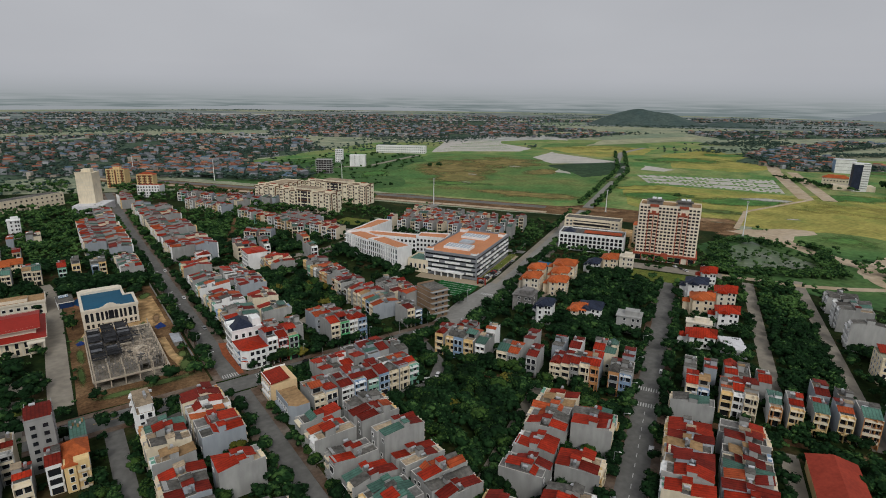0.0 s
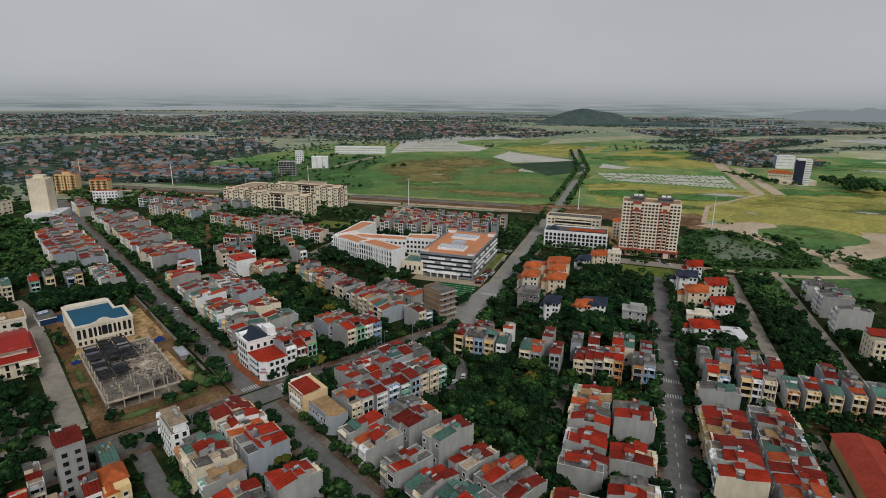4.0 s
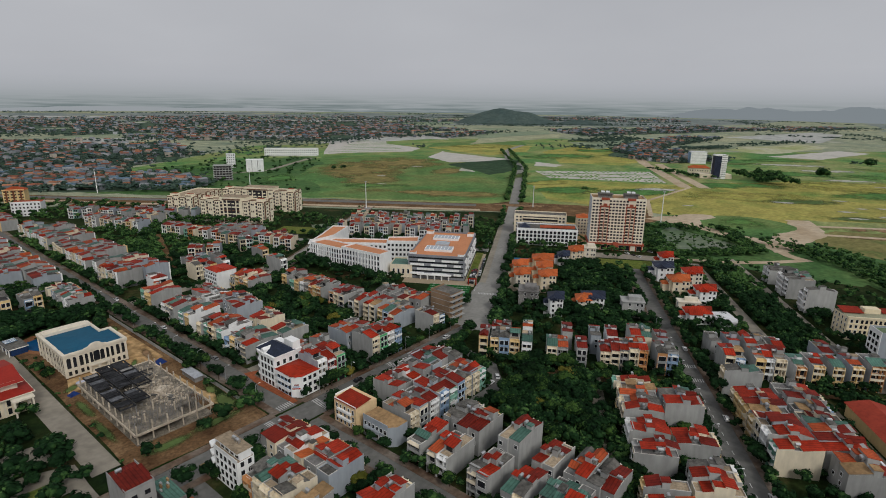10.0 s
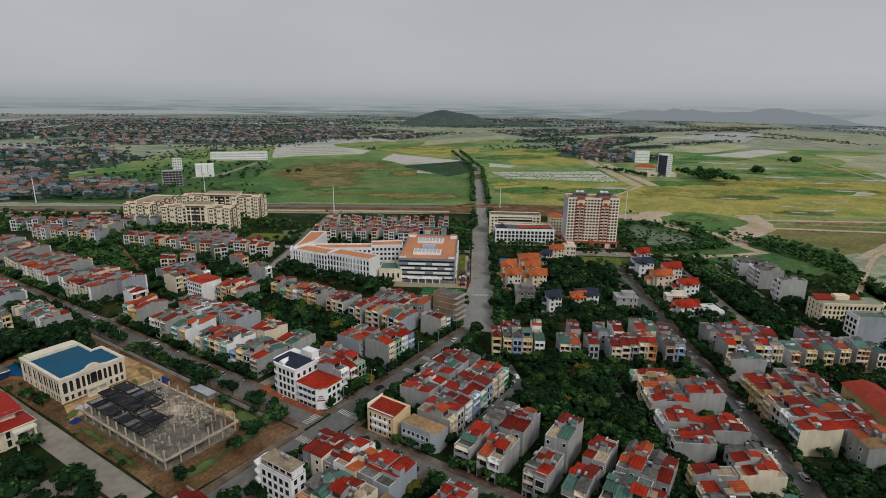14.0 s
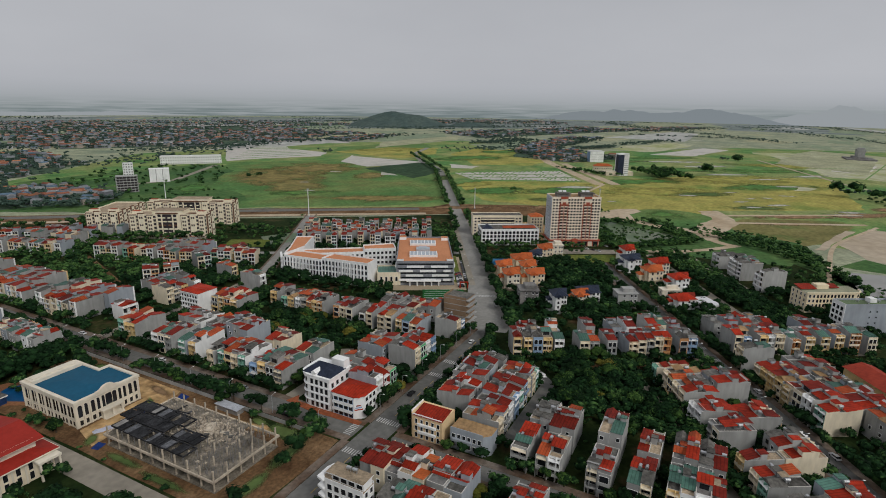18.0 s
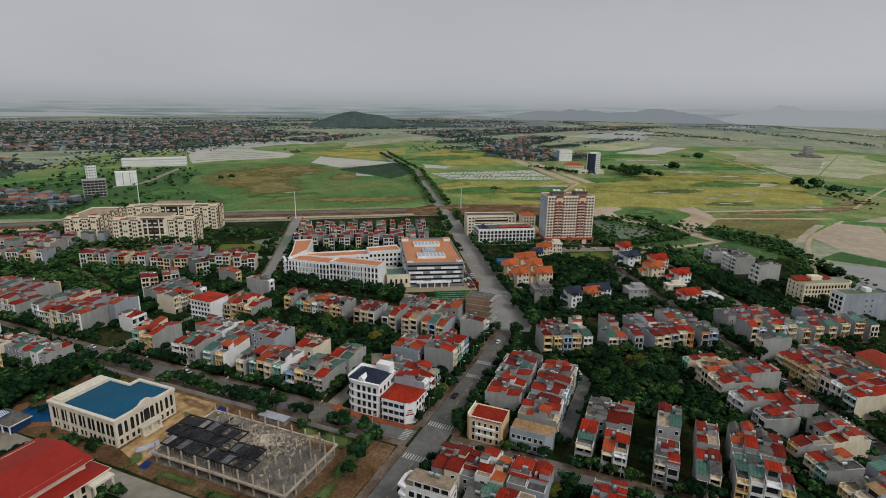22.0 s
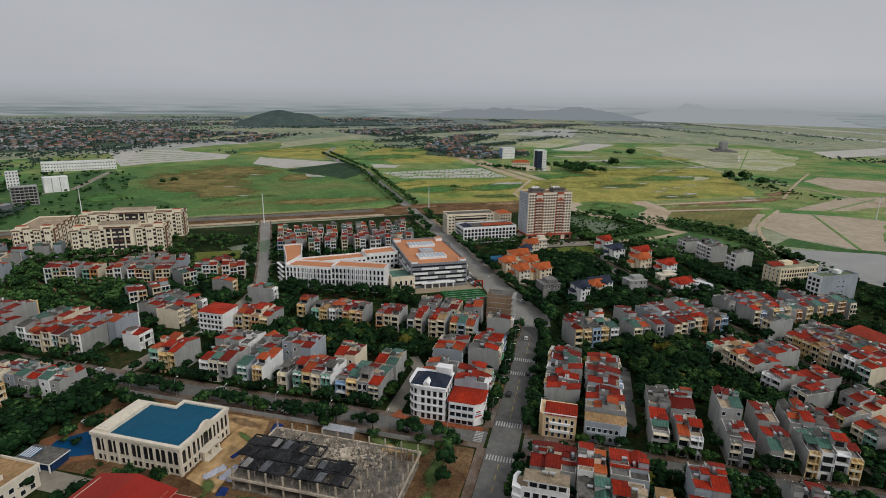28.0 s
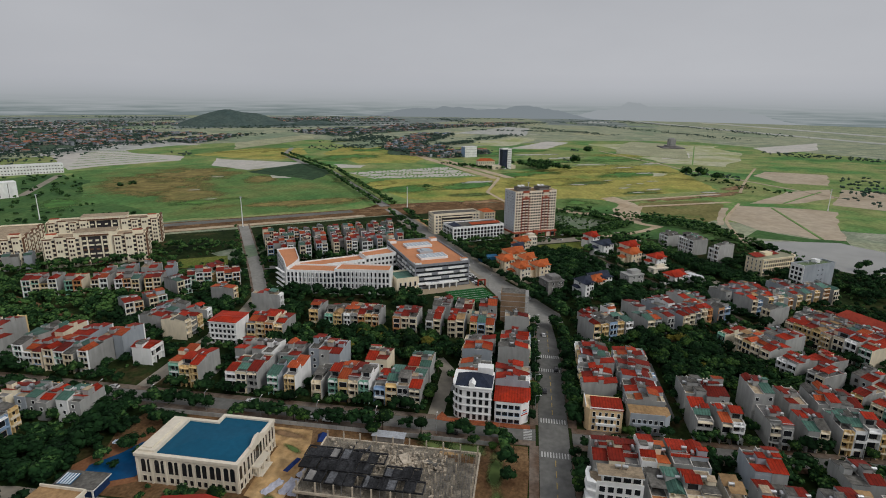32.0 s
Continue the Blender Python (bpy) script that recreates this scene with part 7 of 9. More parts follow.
# villas with orange and slate roofs
patch("villa_yard", soft([B(u, v) for u, v in ((326, 98), (328, 68), (386, 68), (388, 98))], 6, 1.5), 0.1, mat("dusty_yard", (0.30, 0.25, 0.185), 0.95, 0.25, 0.1, 0.6), "dusty paved yards round the villas", "ground")
take(*B(356, 83), 28, 14, 30)
rv = random.Random(21)
VILLAW = mat("warm_ivory_render", (0.80, 0.68, 0.50), 0.85, 0.10, 0.15, 0.8)
def villa(x, y, rot, w, d, h, roof, wall=None, label=""):
    wall = wall or rv.choice((IVORY, VILLAW, VILLAW) if roof is ORANGER else (WHITEW, WHITEW, IVORY))
    rn = {ORANGER: "orange tiled", SLATE: "dark slate", RED: "red sheet", GREYR: "flat grey", DRED: "dark red"}[roof]
    M4 = pose(x, y, 0, 0, 0, rot) @ Matrix.Translation((-w / 2, -d / 2, 0))
    t = thing("villa", M4, label or f"pale three-storey villa with {rn} roofs", "house", "villas")
    claim(M4, w, d)
    part("wall", Mesh().box(0, w, 0, d, 0, h, 0, top=1), [wall, GREYR], t)
    if roof is GREYR:
        part("parapet", Mesh().box(-0.4, w + 0.4, -0.6, d + 0.2, h - 0.2, h + 0.3).box(w * 0.3, w * 0.9, 2, d - 2, h + 0.3, h + 2.5), wall, t)
    else:
        part("roof", Mesh().hip(0, w, 0, d, h, 2.8, over=0.8), roof, t)
        part("gable_wall", Mesh().box(w * 0.12, w * 0.55, -1.6, 0, 0, h - 0.6), wall, t)
        part("gable_roof", Mesh().hip(w * 0.08, w * 0.59, -2.2, d * 0.5, h - 0.5, 2.2, inset=0, over=0.2), roof, t)
    fl = max(2, round(h / 3.2))
    for j in range(fl):
        for i in range(3):
            yy = -1.66 if i == 0 and roof is not GREYR else -0.06
            part("window", window_mesh(1.2, 1.6, WHITEW), None, t, at=pose(w * (0.33, 0.68, 0.88)[i], yy, 0.9 + j * h / fl))
        part("window", window_mesh(1.2, 1.6, WHITEW), None, t, at=pose(-0.06, d * 0.35, 0.9 + j * h / fl, 0, 0, -90))
        part("window", window_mesh(1.2, 1.6, WHITEW), None, t, at=pose(w + 0.06, d * 0.35, 0.9 + j * h / fl, 0, 0, 90))
    if roof is not GREYR:
        part("wing", Mesh().box(-w * 0.3, 0, d * 0.25, d * 0.8, 0, h * 0.66), wall, t)
        part("wing_roof", Mesh().hip(-w * 0.3, 0.3, d * 0.25, d * 0.8, h * 0.66, 1.8, over=0.5), roof, t)
        part("dormer", Mesh().hip(w * 0.5, w + 0.5, d * 0.35, d * 0.75, h + 0.4, 2.6, inset=0, over=0.3), roof, t)
    part("balcony", Mesh().box(w * 0.58, w * 0.98, -1.2, 0, h / fl - 0.15, h / fl + 0.8), wall, t)
    return t


VR = 30 - 90
for u, v, w, d, h, roof in ((340, 88, 10, 11, 9, ORANGER), (341, 71, 11, 10, 8.5, ORANGER), (357, 73, 10, 10, 9.5, ORANGER), (360, 90, 10, 10, 9, ORANGER), (376, 74, 14, 12, 9.5, ORANGER),
                            (292, 67, 8, 10, 10, SLATE), (306, 44, 12, 11, 7.5, SLATE), (302, 50, 8, 9, 7, ORANGER), (410, 48, 10, 11, 8.5, ORANGER), (416, 37, 9, 9, 9, GREYR),
                            (398, 58, 8, 9, 7, SLATE), (344, -14, 12, 10, 9.5, ORANGER), (362, -27, 11, 11, 10, RED), (402, -18, 9, 11, 9.5, RED), (376, -11, 12, 12, 9, SLATE),
                            (330, -27, 11, 9, 8.5, RED), (296, -14, 13, 8, 6, RED), (312, -13, 12, 6, 6, GREYR)):
    villa(*B(u, v), VR, w * 1.05, d * 1.05, h * 1.15, roof)
villa(*B(306, 83), VR, 12, 12, 10, GREYR, CEMENT_D, "dark grey modern three-storey house with stepped terraces")
villa(*B(299, 22), VR, 12.6, 9.5, 9.8, GREYR, CEMENT, "grey three-storey house with flat terrace roof")
villa(-32, 478, 0, 16, 10, 6, ORANGER)
villa(-52, 452, 0, 12, 9, 6, ORANGER)
villa(-30, 590, 0, 9, 9, 16, GREYR, WHITEW, "slim white five-storey house among trees")
single("tarpaulin_roof", Mesh().prism(soft([B(u, v) for u, v in ((286, -24), (302, -22), (304, -33), (288, -36))], 3, 1.2), 0, 4.5), WHITER, Matrix(), "crumpled white sheet roof over a yard", "roof")
take(*B(382, 89), 7, 5, VR)
single("shed", Mesh().box(0, 14, 0, 7, 0, 4).hip(0, 14, 0, 7, 4, 1.2, inset=0, over=0.4), BLUER, pose(*B(386, 97), 0, 0, 0, VR), "blue sheet shed behind the villas", "shed")

patch("junction_apron", soft([B(u, v) for u, v in ((258, 104), (262, 124), (300, 123), (330, 119), (345, 117), (345, 101), (300, 99), (270, 98))], 6, 1.5), 0.105, AVENUE, "wide pale asphalt apron at the junction", "road")
take(*B(300, 110), 44, 10, 30)

take(*B(322, 145), 24, 27, 30)
take(*B(376, 123), 40, 6, 30)
# school forecourt: pitch, plaza and parked cars
patch("sports_pitch", [B(u, v) for u, v in ((306, 150), (306, 122), (331, 122), (331, 150))], 0.2, TURF, "green artificial sports pitch", "pitch")
ln = Mesh()
for k in range(7):
    ln.box(307 + k * 3.9, 307.25 + k * 3.9, 123, 149, 0.2, 0.22)
single("pitch_line", ln, PAINT, pose(0, 0, 0, 0, 0, 30), "white lines on the sports pitch", "road marking", kind="structure")
patch("plaza", [B(u, v) for u, v in ((330, 170), (330, 120), (412, 119), (412, 127.5), (340, 127.5), (340, 170))], 0.16, mat("beige_plaza_paving", (0.42, 0.34, 0.24), 0.9, 0.12), "beige paved forecourt of the college", "pavement")
patch("lawn", [B(u, v) for u, v in ((346, 127), (346, 121.5), (415, 121.5), (415, 127))], 0.2, LAWN, "mown strip beside the college", "lawn")
ga = thing("gateway", pose(*B(334, 121.5), 0, 0, 0, 120), "red inflatable arch at the forecourt", "arch")
part("arch", Mesh().box(-3, -2.2, -0.4, 0.4, 0, 4).box(2.2, 3, -0.4, 0.4, 0, 4).box(-3, 3, -0.4, 0.4, 4, 4.8), RED, ga)

# ---- distance: villages, woods, hill, ridge, masts ----
def inside(x, y, poly):
    c = False
    for (x0, y0), (x1, y1) in zip(poly, poly[1:] + poly[:1]):
        if (y0 > y) != (y1 > y) and x < (x1 - x0) * (y - y0) / (y1 - y0) + x0:
            c = not c
    return c


def sprinkle(poly, n, rnd, patchy=0.0, scale=0.008):
    """n places inside a polygon, gathered in patches."""
    xs, ys = [p[0] for p in poly], [p[1] for p in poly]
    out, tries = [], 0
    while len(out) < n and tries < n * 30:
        tries += 1
        x, y = rnd.uniform(min(xs), max(xs)), rnd.uniform(min(ys), max(ys))
        if inside(x, y, poly) and (not patchy or noise.noise((x * scale, y * scale, 3.1)) > patchy - 0.5):
            out.append((x, y))
    return out


rd = random.Random(42)
VILLAGES = [([(-500, 1060), (120, 960), (300, 1060), (520, 1180), (600, 1600), (300, 1800), (-600, 1850)], 1500, 0.35),
            ([(60, 985), (187, 888), (286, 782), (325, 800), (340, 935), (320, 1010), (120, 1075)], 330, 0.1),
            ([(560, 1640), (1000, 1290), (1180, 1300), (1300, 1150), (1620, 1190), (1700, 1750), (700, 2100)], 1250, 0.35),
            ([(1090, 420), (1250, 330), (1420, 560), (1950, 540), (1900, 660), (1350, 640), (1130, 560)], 330, 0.3),
            ([(-900, 2000), (1500, 2150), (1400, 3000), (-900, 2900)], 1500, 0.42),
            ([(1700, 900), (2700, 520), (2800, 800), (1900, 1150)], 420, 0.45),
            ([(500, 1900), (2300, 1780), (2350, 2500), (1400, 3100), (500, 3300)], 700, 0.4),
            ([(-700, 620), (-110, 640), (-60, 900), (-600, 1000)], 420, 0.4),
            ([(-900, 3050), (700, 3250), (500, 3700), (-900, 3600)], 420, 0.55), ([(2500, 1750), (3300, 1000), (3600, 1300), (2900, 2100)], 420, 0.5), ([(2650, 420), (3200, 250), (3250, 420), (2700, 620)], 160, 0.3)]
vm = Mesh()
village_trees = []
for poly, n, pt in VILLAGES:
    patch("village_ground", soft([(x, y) for x, y in poly], 40, 30, 7), 0.06 + 0.004 * (n % 7), VILLG, "shaded, haze-muted gardens and yards of a far village", "ground")
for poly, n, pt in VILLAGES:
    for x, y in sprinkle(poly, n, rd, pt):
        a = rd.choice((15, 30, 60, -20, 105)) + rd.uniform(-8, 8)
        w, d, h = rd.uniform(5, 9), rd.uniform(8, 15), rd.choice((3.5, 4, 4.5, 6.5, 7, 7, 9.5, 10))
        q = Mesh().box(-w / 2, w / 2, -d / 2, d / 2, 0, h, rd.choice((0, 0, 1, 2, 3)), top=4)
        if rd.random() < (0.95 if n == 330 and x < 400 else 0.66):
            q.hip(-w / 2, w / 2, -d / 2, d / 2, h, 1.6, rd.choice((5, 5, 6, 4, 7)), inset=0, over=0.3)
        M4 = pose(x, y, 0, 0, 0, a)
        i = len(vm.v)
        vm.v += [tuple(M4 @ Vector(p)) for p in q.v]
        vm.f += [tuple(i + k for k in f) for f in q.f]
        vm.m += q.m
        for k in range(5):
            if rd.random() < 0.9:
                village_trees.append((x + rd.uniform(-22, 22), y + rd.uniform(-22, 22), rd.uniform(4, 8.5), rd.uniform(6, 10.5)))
# village walls and roofs are greyed, painting distance haze into their colours
single("village_houses", vm, [mat("village_render", (0.235, 0.255, 0.28), 0.9, 0.2, isl=0.25), mat("village_plaster", (0.44, 0.39, 0.33), 0.9, 0.2, isl=0.3), mat("village_whitewash", (0.44, 0.455, 0.475), 0.9, 0.2, isl=0.2), mat("village_grey_wall", (0.34, 0.36, 0.38), 0.9, 0.2, isl=0.25), mat("village_flat_roof", (0.23, 0.245, 0.26), 0.9, 0.2, isl=0.3), mat("haze_muted_red_tiles", (0.29, 0.115, 0.075), 0.9, 0.25, isl=0.3), mat("haze_muted_orange_tiles", (0.42, 0.185, 0.105), 0.9, 0.25, isl=0.3), mat("blue_sheet", (0.13, 0.20, 0.27), 0.7, 0.2, isl=0.2)], Matrix(), "distant village of small houses with red and grey roofs", "village", kind="stuff")


def far_block(name, x, y, rot, w, d, h, wall, label, cols, rows, roof=GREYR):
    t = thing(name, pose(x, y, 0, 0, 0, rot), label, "building")
    part("wall", Mesh().box(-w / 2, w / 2, 0, d, 0, h, 0, top=1), [wall, roof], t)
    part("parapet", Mesh().box(-w / 2 - 0.2, w / 2 + 0.2, -0.2, 0.3, h, h + 1.0), wall, t)
    wm = window_mesh(min(w / cols * 0.45, 1.8), min(h / rows * 0.5, 1.7), wall)
    for i in range(cols):
        for j in range(rows):
            part("window", wm, None, t, at=pose(-w / 2 + w * (i + 0.5) / cols, -0.06, h * (j + 0.28) / rows))
    return t


far_block("factory", 632, 1040, -41.5, 108, 24, 15, WHITEW, "long white factory hall in the fields", 26, 3, WHITER)
t = thing("white_building", pose(446, 880, 0, 0, 0, -35), "plain white block on the edge of the fields", "building")
part("wall", Mesh().box(-13.5, 13.5, 0, 16, 0, 19), WHITEW, t)
part("parapet", Mesh().box(-13.8, 13.8, -0.3, 16.3, 19, 19.6), WHITEW, t)
for x in (-4.5, 4.5):
    part("joint", Mesh().box(x - 0.3, x + 0.3, -0.1, 0, 0.5, 19), CEMENT_D, t)
for k in range(3):
    part("window", window_mesh(1.2, 1.4, WHITEW), None, t, at=pose(13.56, 5, 3 + 5 * k, 0, 0, 90))
t = thing("unfinished_block", pose(360, 828, 0, 0, 0, -35), "unfinished grey multi-storey concrete frame", "building")
# dark fill added to paint the shade between the open floors
part("core", Mesh().box(-11.5, 11.5, 1.2, 13, 0, 21.5), SHADEP, t)
for j in range(7):
    part("floor_slab", Mesh().box(-13, 13, 0, 14, j * 3.5 + 0.2, j * 3.5 + 1.1), CEMENT, t)
for i in range(7):
    part("column", Mesh().box(-13 + i * 4.25, -12.5 + i * 4.25, 0.1, 0.6, 0.2, 22), CEMENT, t)
far_block("slim_tower", 445, 952, -35, 14, 10, 24, WHITEW, "slim white tower house beside fields", 4, 6)
t = thing("unfinished_tower", pose(30, 688, 0, 0, 0, -25), "tall blank cream tower under construction", "building")
part("wall", Mesh().box(-8, 8, 0, 20, 0, 40), CREAMW, t)
part("parapet", Mesh().box(-8.3, 8.3, -0.3, 0.4, 40, 41.2), CREAMW, t)
part("stair_head", Mesh().box(-4, 5, 6, 14, 40, 43.5), CREAMW, t)
for j in range(11):
    part("floor_line", Mesh().box(-8.1, 8.1, -0.15, 0, 4 + j * 3.3, 4.25 + j * 3.3), IVORY, t)
single("tower_podium", Mesh().box(-14, 15, -14, 20, 0, 8, 0), WHITER, pose(34, 686, 0, 0, 0, -25), "white sheeted podium beneath a tower", "building")
t = far_block("yellow_block", 72, 838, -30, 23, 16, 24, YELLOWW, "yellow apartment block with brown bands", 7, 7, TERRA)
for x in (-8.2, 0, 8.2):
    part("brown_band", Mesh().box(x - 0.9, x + 0.9, -0.25, 0, 0.5, 23.5), BROWNW, t)
part("roof_house", Mesh().box(-4, 4, 4, 11, 24, 27.5, 0, top=1), [YELLOWW, TERRA], t)
far_block("yellow_block", 96, 742, -30, 26, 16, 14, WHITEW, "white office block with terracotta roof", 8, 4, TERRA)
far_block("town_hall", -20, 722, 35, 76, 20, 13, CREAMW, "long beige hall with projecting bays", 14, 3)
t = far_block("yellow_block", 101, 802, -30, 20, 14, 19, YELLOWW, "yellow apartment block with tiled roof", 6, 6, TERRA)
part("roof", Mesh().hip(-10, 10, 0, 14, 19, 3.5, over=0.8), TERRA, t)
for x in (-6.7, 0, 6.7):
    part("brown_band", Mesh().box(x - 0.9, x + 0.9, -0.25, 0, 0.5, 18.5), BROWNW, t)
# white and dark glass hotel with its silo-like hall
t = thing("glass_tower", pose(916, 293, 0, 0, 0, -58), "white tower with a dark glass front among fields", "building")
part("wall", Mesh().box(0, 19, 0, 15, 0, 39), WHITEW, t)
part("glass_front", Mesh().box(-0.3, 10, -0.4, 0, 3, 37).box(-0.4, -0.05, 0, 11, 3, 37), SLATE, t)
for j in range(11):
    part("floor_band", Mesh().box(10.5, 18.5, -0.5, 0, 4 + j * 3.4, 5 + j * 3.4), CEMENT, t)
part("podium", Mesh().box(-20, 30, 2, 24, 0, 7), CREAMW, t)
t = thing("storage_hall", pose(1122, 388, 0, 0, 0, -58), "large white boxy hall with a pale blue end wall", "building")
part("wall", Mesh().box(0, 30, 0, 20, 0, 23), WHITEW, t)
part("end_wall", Mesh().box(-0.4, 0, 1, 19, 1, 22), BLUEW, t)
part("roof", Mesh().box(-0.6, 30.6, -0.6, 20.6, 23, 23.8), WHITER, t)
for k in range(3):
    part("wall_band", Mesh().box(0, 30, -0.2, 0, 5 + 6 * k, 5.6 + 6 * k), CEMENT, t)
t = thing("resort_house", pose(950, 342, 0, 0, 0, -68), "cream low building with orange roof", "building")
part("wall", Mesh().box(0, 34, 0, 14, 0, 11), CREAMW, t)
part("roof", Mesh().hip(0, 34, 0, 14, 11, 4.5, over=1), ORANGER, t)
for k in range(8):
    part("window", window_mesh(1.6, 1.8, CREAMW), None, t, at=pose(3 + 4 * k, -0.06, 6))
t = thing("monument", pose(1581, -164, 0), "grey tiered monument standing in flooded fields", "monument")
part("base", Mesh().box(-40, 40, -30, 30, 0, 3), CEMENT_D, t)
part("plinth", Mesh().box(-26, 26, -14, 14, 3, 7), CEMENT_D, t)
for k, x in enumerate((-16, 0, 16)):
    part("column", Mesh().box(x - 5.5, x + 5.5, -7, 7, 7, (22, 26, 22)[k]).box(x - 6.5, x + 6.5, -8, 8, (22, 26, 22)[k], (22, 26, 22)[k] + 2), CEMENT, t)

# lighting masts along the new highway
for x, y, h in ((361, 521, 30), (520, 243, 32), (500, 385, 24), (195, 838, 30), (110, 985, 26), (593, -121, 26), (348, 737, 26)):
    t = thing("lighting_mast", pose(x, y, 0), "tall slim white lighting mast beside the highway", "mast", "masts")
    part("pole", Mesh().tube(0, 0, 0, h, 0.55, 0.3, 8), WHITEW, t)
    part("head", Mesh().tube(0, 0, h, h + 0.8, 1.2, 1.2, 10), GALV, t)
    part("footing", Mesh().box(-0.9, 0.9, -0.9, 0.9, 0, 0.8), CEMENT, t)

# wooded hill and far ridges
def mound(name, cx, cy, rx, ry, h, rot, label, seed, material):
    n, k = 40, 14
    m = Mesh()
    c, s = math.cos(radians(rot)), math.sin(radians(rot))
    for i in range(k + 1):
        r = i / k
        for j in range(n):
            a = 6.2832 * j / n
            x, y = r * rx * math.cos(a), r * ry * math.sin(a)
            z = h * (1 - r * r) ** 1.4 * (1 + 0.35 * noise.noise((x / rx * 2.2, y / ry * 2.2, seed))) + noise.noise((x * 0.06, y * 0.06, seed)) * 4 * (1 - r)
            m.v.append((cx + x * c - y * s, cy + x * s + y * c, z - 0.5 * r))
    for i in range(k):
        for j in range(n):
            m.f.append((i * n + j, (i + 1) * n + j, (i + 1) * n + (j + 1) % n, i * n + (j + 1) % n))
            m.m.append(0)
    ob = single(name, m, material, Matrix(), label, "hill", kind="structure")
    for p in ob.data.polygons:
        p.use_smooth = True
    return ob


# blue grey woodland colour carries painted haze on the hills
WOODS = ramp_mat("hazed_wooded_slope", [(0.055, 0.085, 0.082), (0.07, 0.10, 0.092), (0.09, 0.12, 0.105)], 0.012, second=0.05, mott=(0.85, 1.1), grain=(0.1, 0.1))
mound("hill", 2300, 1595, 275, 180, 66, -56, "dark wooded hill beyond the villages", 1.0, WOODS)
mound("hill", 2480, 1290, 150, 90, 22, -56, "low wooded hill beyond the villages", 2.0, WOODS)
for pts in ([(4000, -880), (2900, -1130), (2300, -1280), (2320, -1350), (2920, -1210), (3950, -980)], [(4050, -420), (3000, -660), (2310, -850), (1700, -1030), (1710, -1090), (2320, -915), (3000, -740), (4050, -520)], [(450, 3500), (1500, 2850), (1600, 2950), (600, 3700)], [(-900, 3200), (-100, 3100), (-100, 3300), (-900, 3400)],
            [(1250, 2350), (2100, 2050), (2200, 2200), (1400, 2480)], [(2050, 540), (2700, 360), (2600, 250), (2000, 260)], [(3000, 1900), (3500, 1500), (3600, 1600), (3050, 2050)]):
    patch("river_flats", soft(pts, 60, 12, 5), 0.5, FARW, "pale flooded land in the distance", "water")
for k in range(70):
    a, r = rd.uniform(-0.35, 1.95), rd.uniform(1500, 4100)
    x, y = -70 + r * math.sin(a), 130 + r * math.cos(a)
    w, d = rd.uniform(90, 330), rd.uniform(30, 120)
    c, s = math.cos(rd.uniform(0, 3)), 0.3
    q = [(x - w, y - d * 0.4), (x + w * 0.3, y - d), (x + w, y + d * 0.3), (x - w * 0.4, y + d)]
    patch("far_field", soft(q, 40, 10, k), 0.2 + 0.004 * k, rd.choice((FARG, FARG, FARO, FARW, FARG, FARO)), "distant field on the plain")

# pale grey green plain, with the fade into haze painted as colour
FARWOOD = ramp_mat("hazed_wooded_plain", [(0.125, 0.16, 0.155), (0.165, 0.20, 0.19), (0.22, 0.25, 0.235), (0.31, 0.325, 0.305)], 0.006, second=0.025, mott=(0.8, 1.12))
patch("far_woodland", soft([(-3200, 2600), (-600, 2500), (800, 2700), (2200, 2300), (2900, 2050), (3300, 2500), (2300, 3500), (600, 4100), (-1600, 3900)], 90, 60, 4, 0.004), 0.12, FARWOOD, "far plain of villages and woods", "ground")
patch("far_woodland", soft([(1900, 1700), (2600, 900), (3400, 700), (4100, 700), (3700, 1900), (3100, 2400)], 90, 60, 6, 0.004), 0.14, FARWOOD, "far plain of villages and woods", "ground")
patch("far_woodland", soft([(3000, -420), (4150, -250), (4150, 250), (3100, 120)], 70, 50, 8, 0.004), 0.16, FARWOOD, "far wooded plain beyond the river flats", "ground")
# the far haze, painted as glow on a plain backdrop ring at the edge of the land
hz = bpy.data.materials.new("painted_far_haze")
hz.use_nodes = True
hn, hl = hz.node_tree.nodes, hz.node_tree.links
hn.clear()
hg, hs = hn.new("ShaderNodeNewGeometry"), hn.new("ShaderNodeSeparateXYZ")
hl.new(hg.outputs["Position"], hs.inputs[0])
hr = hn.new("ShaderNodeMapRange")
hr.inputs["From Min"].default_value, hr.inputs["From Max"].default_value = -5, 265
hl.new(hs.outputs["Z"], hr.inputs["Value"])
# streaks in the glow stand for hazy fields and tree lines
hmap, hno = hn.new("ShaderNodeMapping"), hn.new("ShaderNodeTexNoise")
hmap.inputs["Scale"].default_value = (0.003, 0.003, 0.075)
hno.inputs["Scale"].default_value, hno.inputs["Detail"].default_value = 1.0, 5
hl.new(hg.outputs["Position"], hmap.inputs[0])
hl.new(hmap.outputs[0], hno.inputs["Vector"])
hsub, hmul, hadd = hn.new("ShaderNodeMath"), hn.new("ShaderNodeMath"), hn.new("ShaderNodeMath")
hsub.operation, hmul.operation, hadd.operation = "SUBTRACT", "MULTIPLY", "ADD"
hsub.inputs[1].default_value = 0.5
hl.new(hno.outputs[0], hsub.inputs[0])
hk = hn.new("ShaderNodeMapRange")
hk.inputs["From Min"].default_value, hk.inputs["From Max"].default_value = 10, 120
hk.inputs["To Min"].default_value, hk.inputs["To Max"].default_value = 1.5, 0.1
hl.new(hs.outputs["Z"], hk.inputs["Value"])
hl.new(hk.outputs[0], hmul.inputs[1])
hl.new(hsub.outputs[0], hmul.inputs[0])
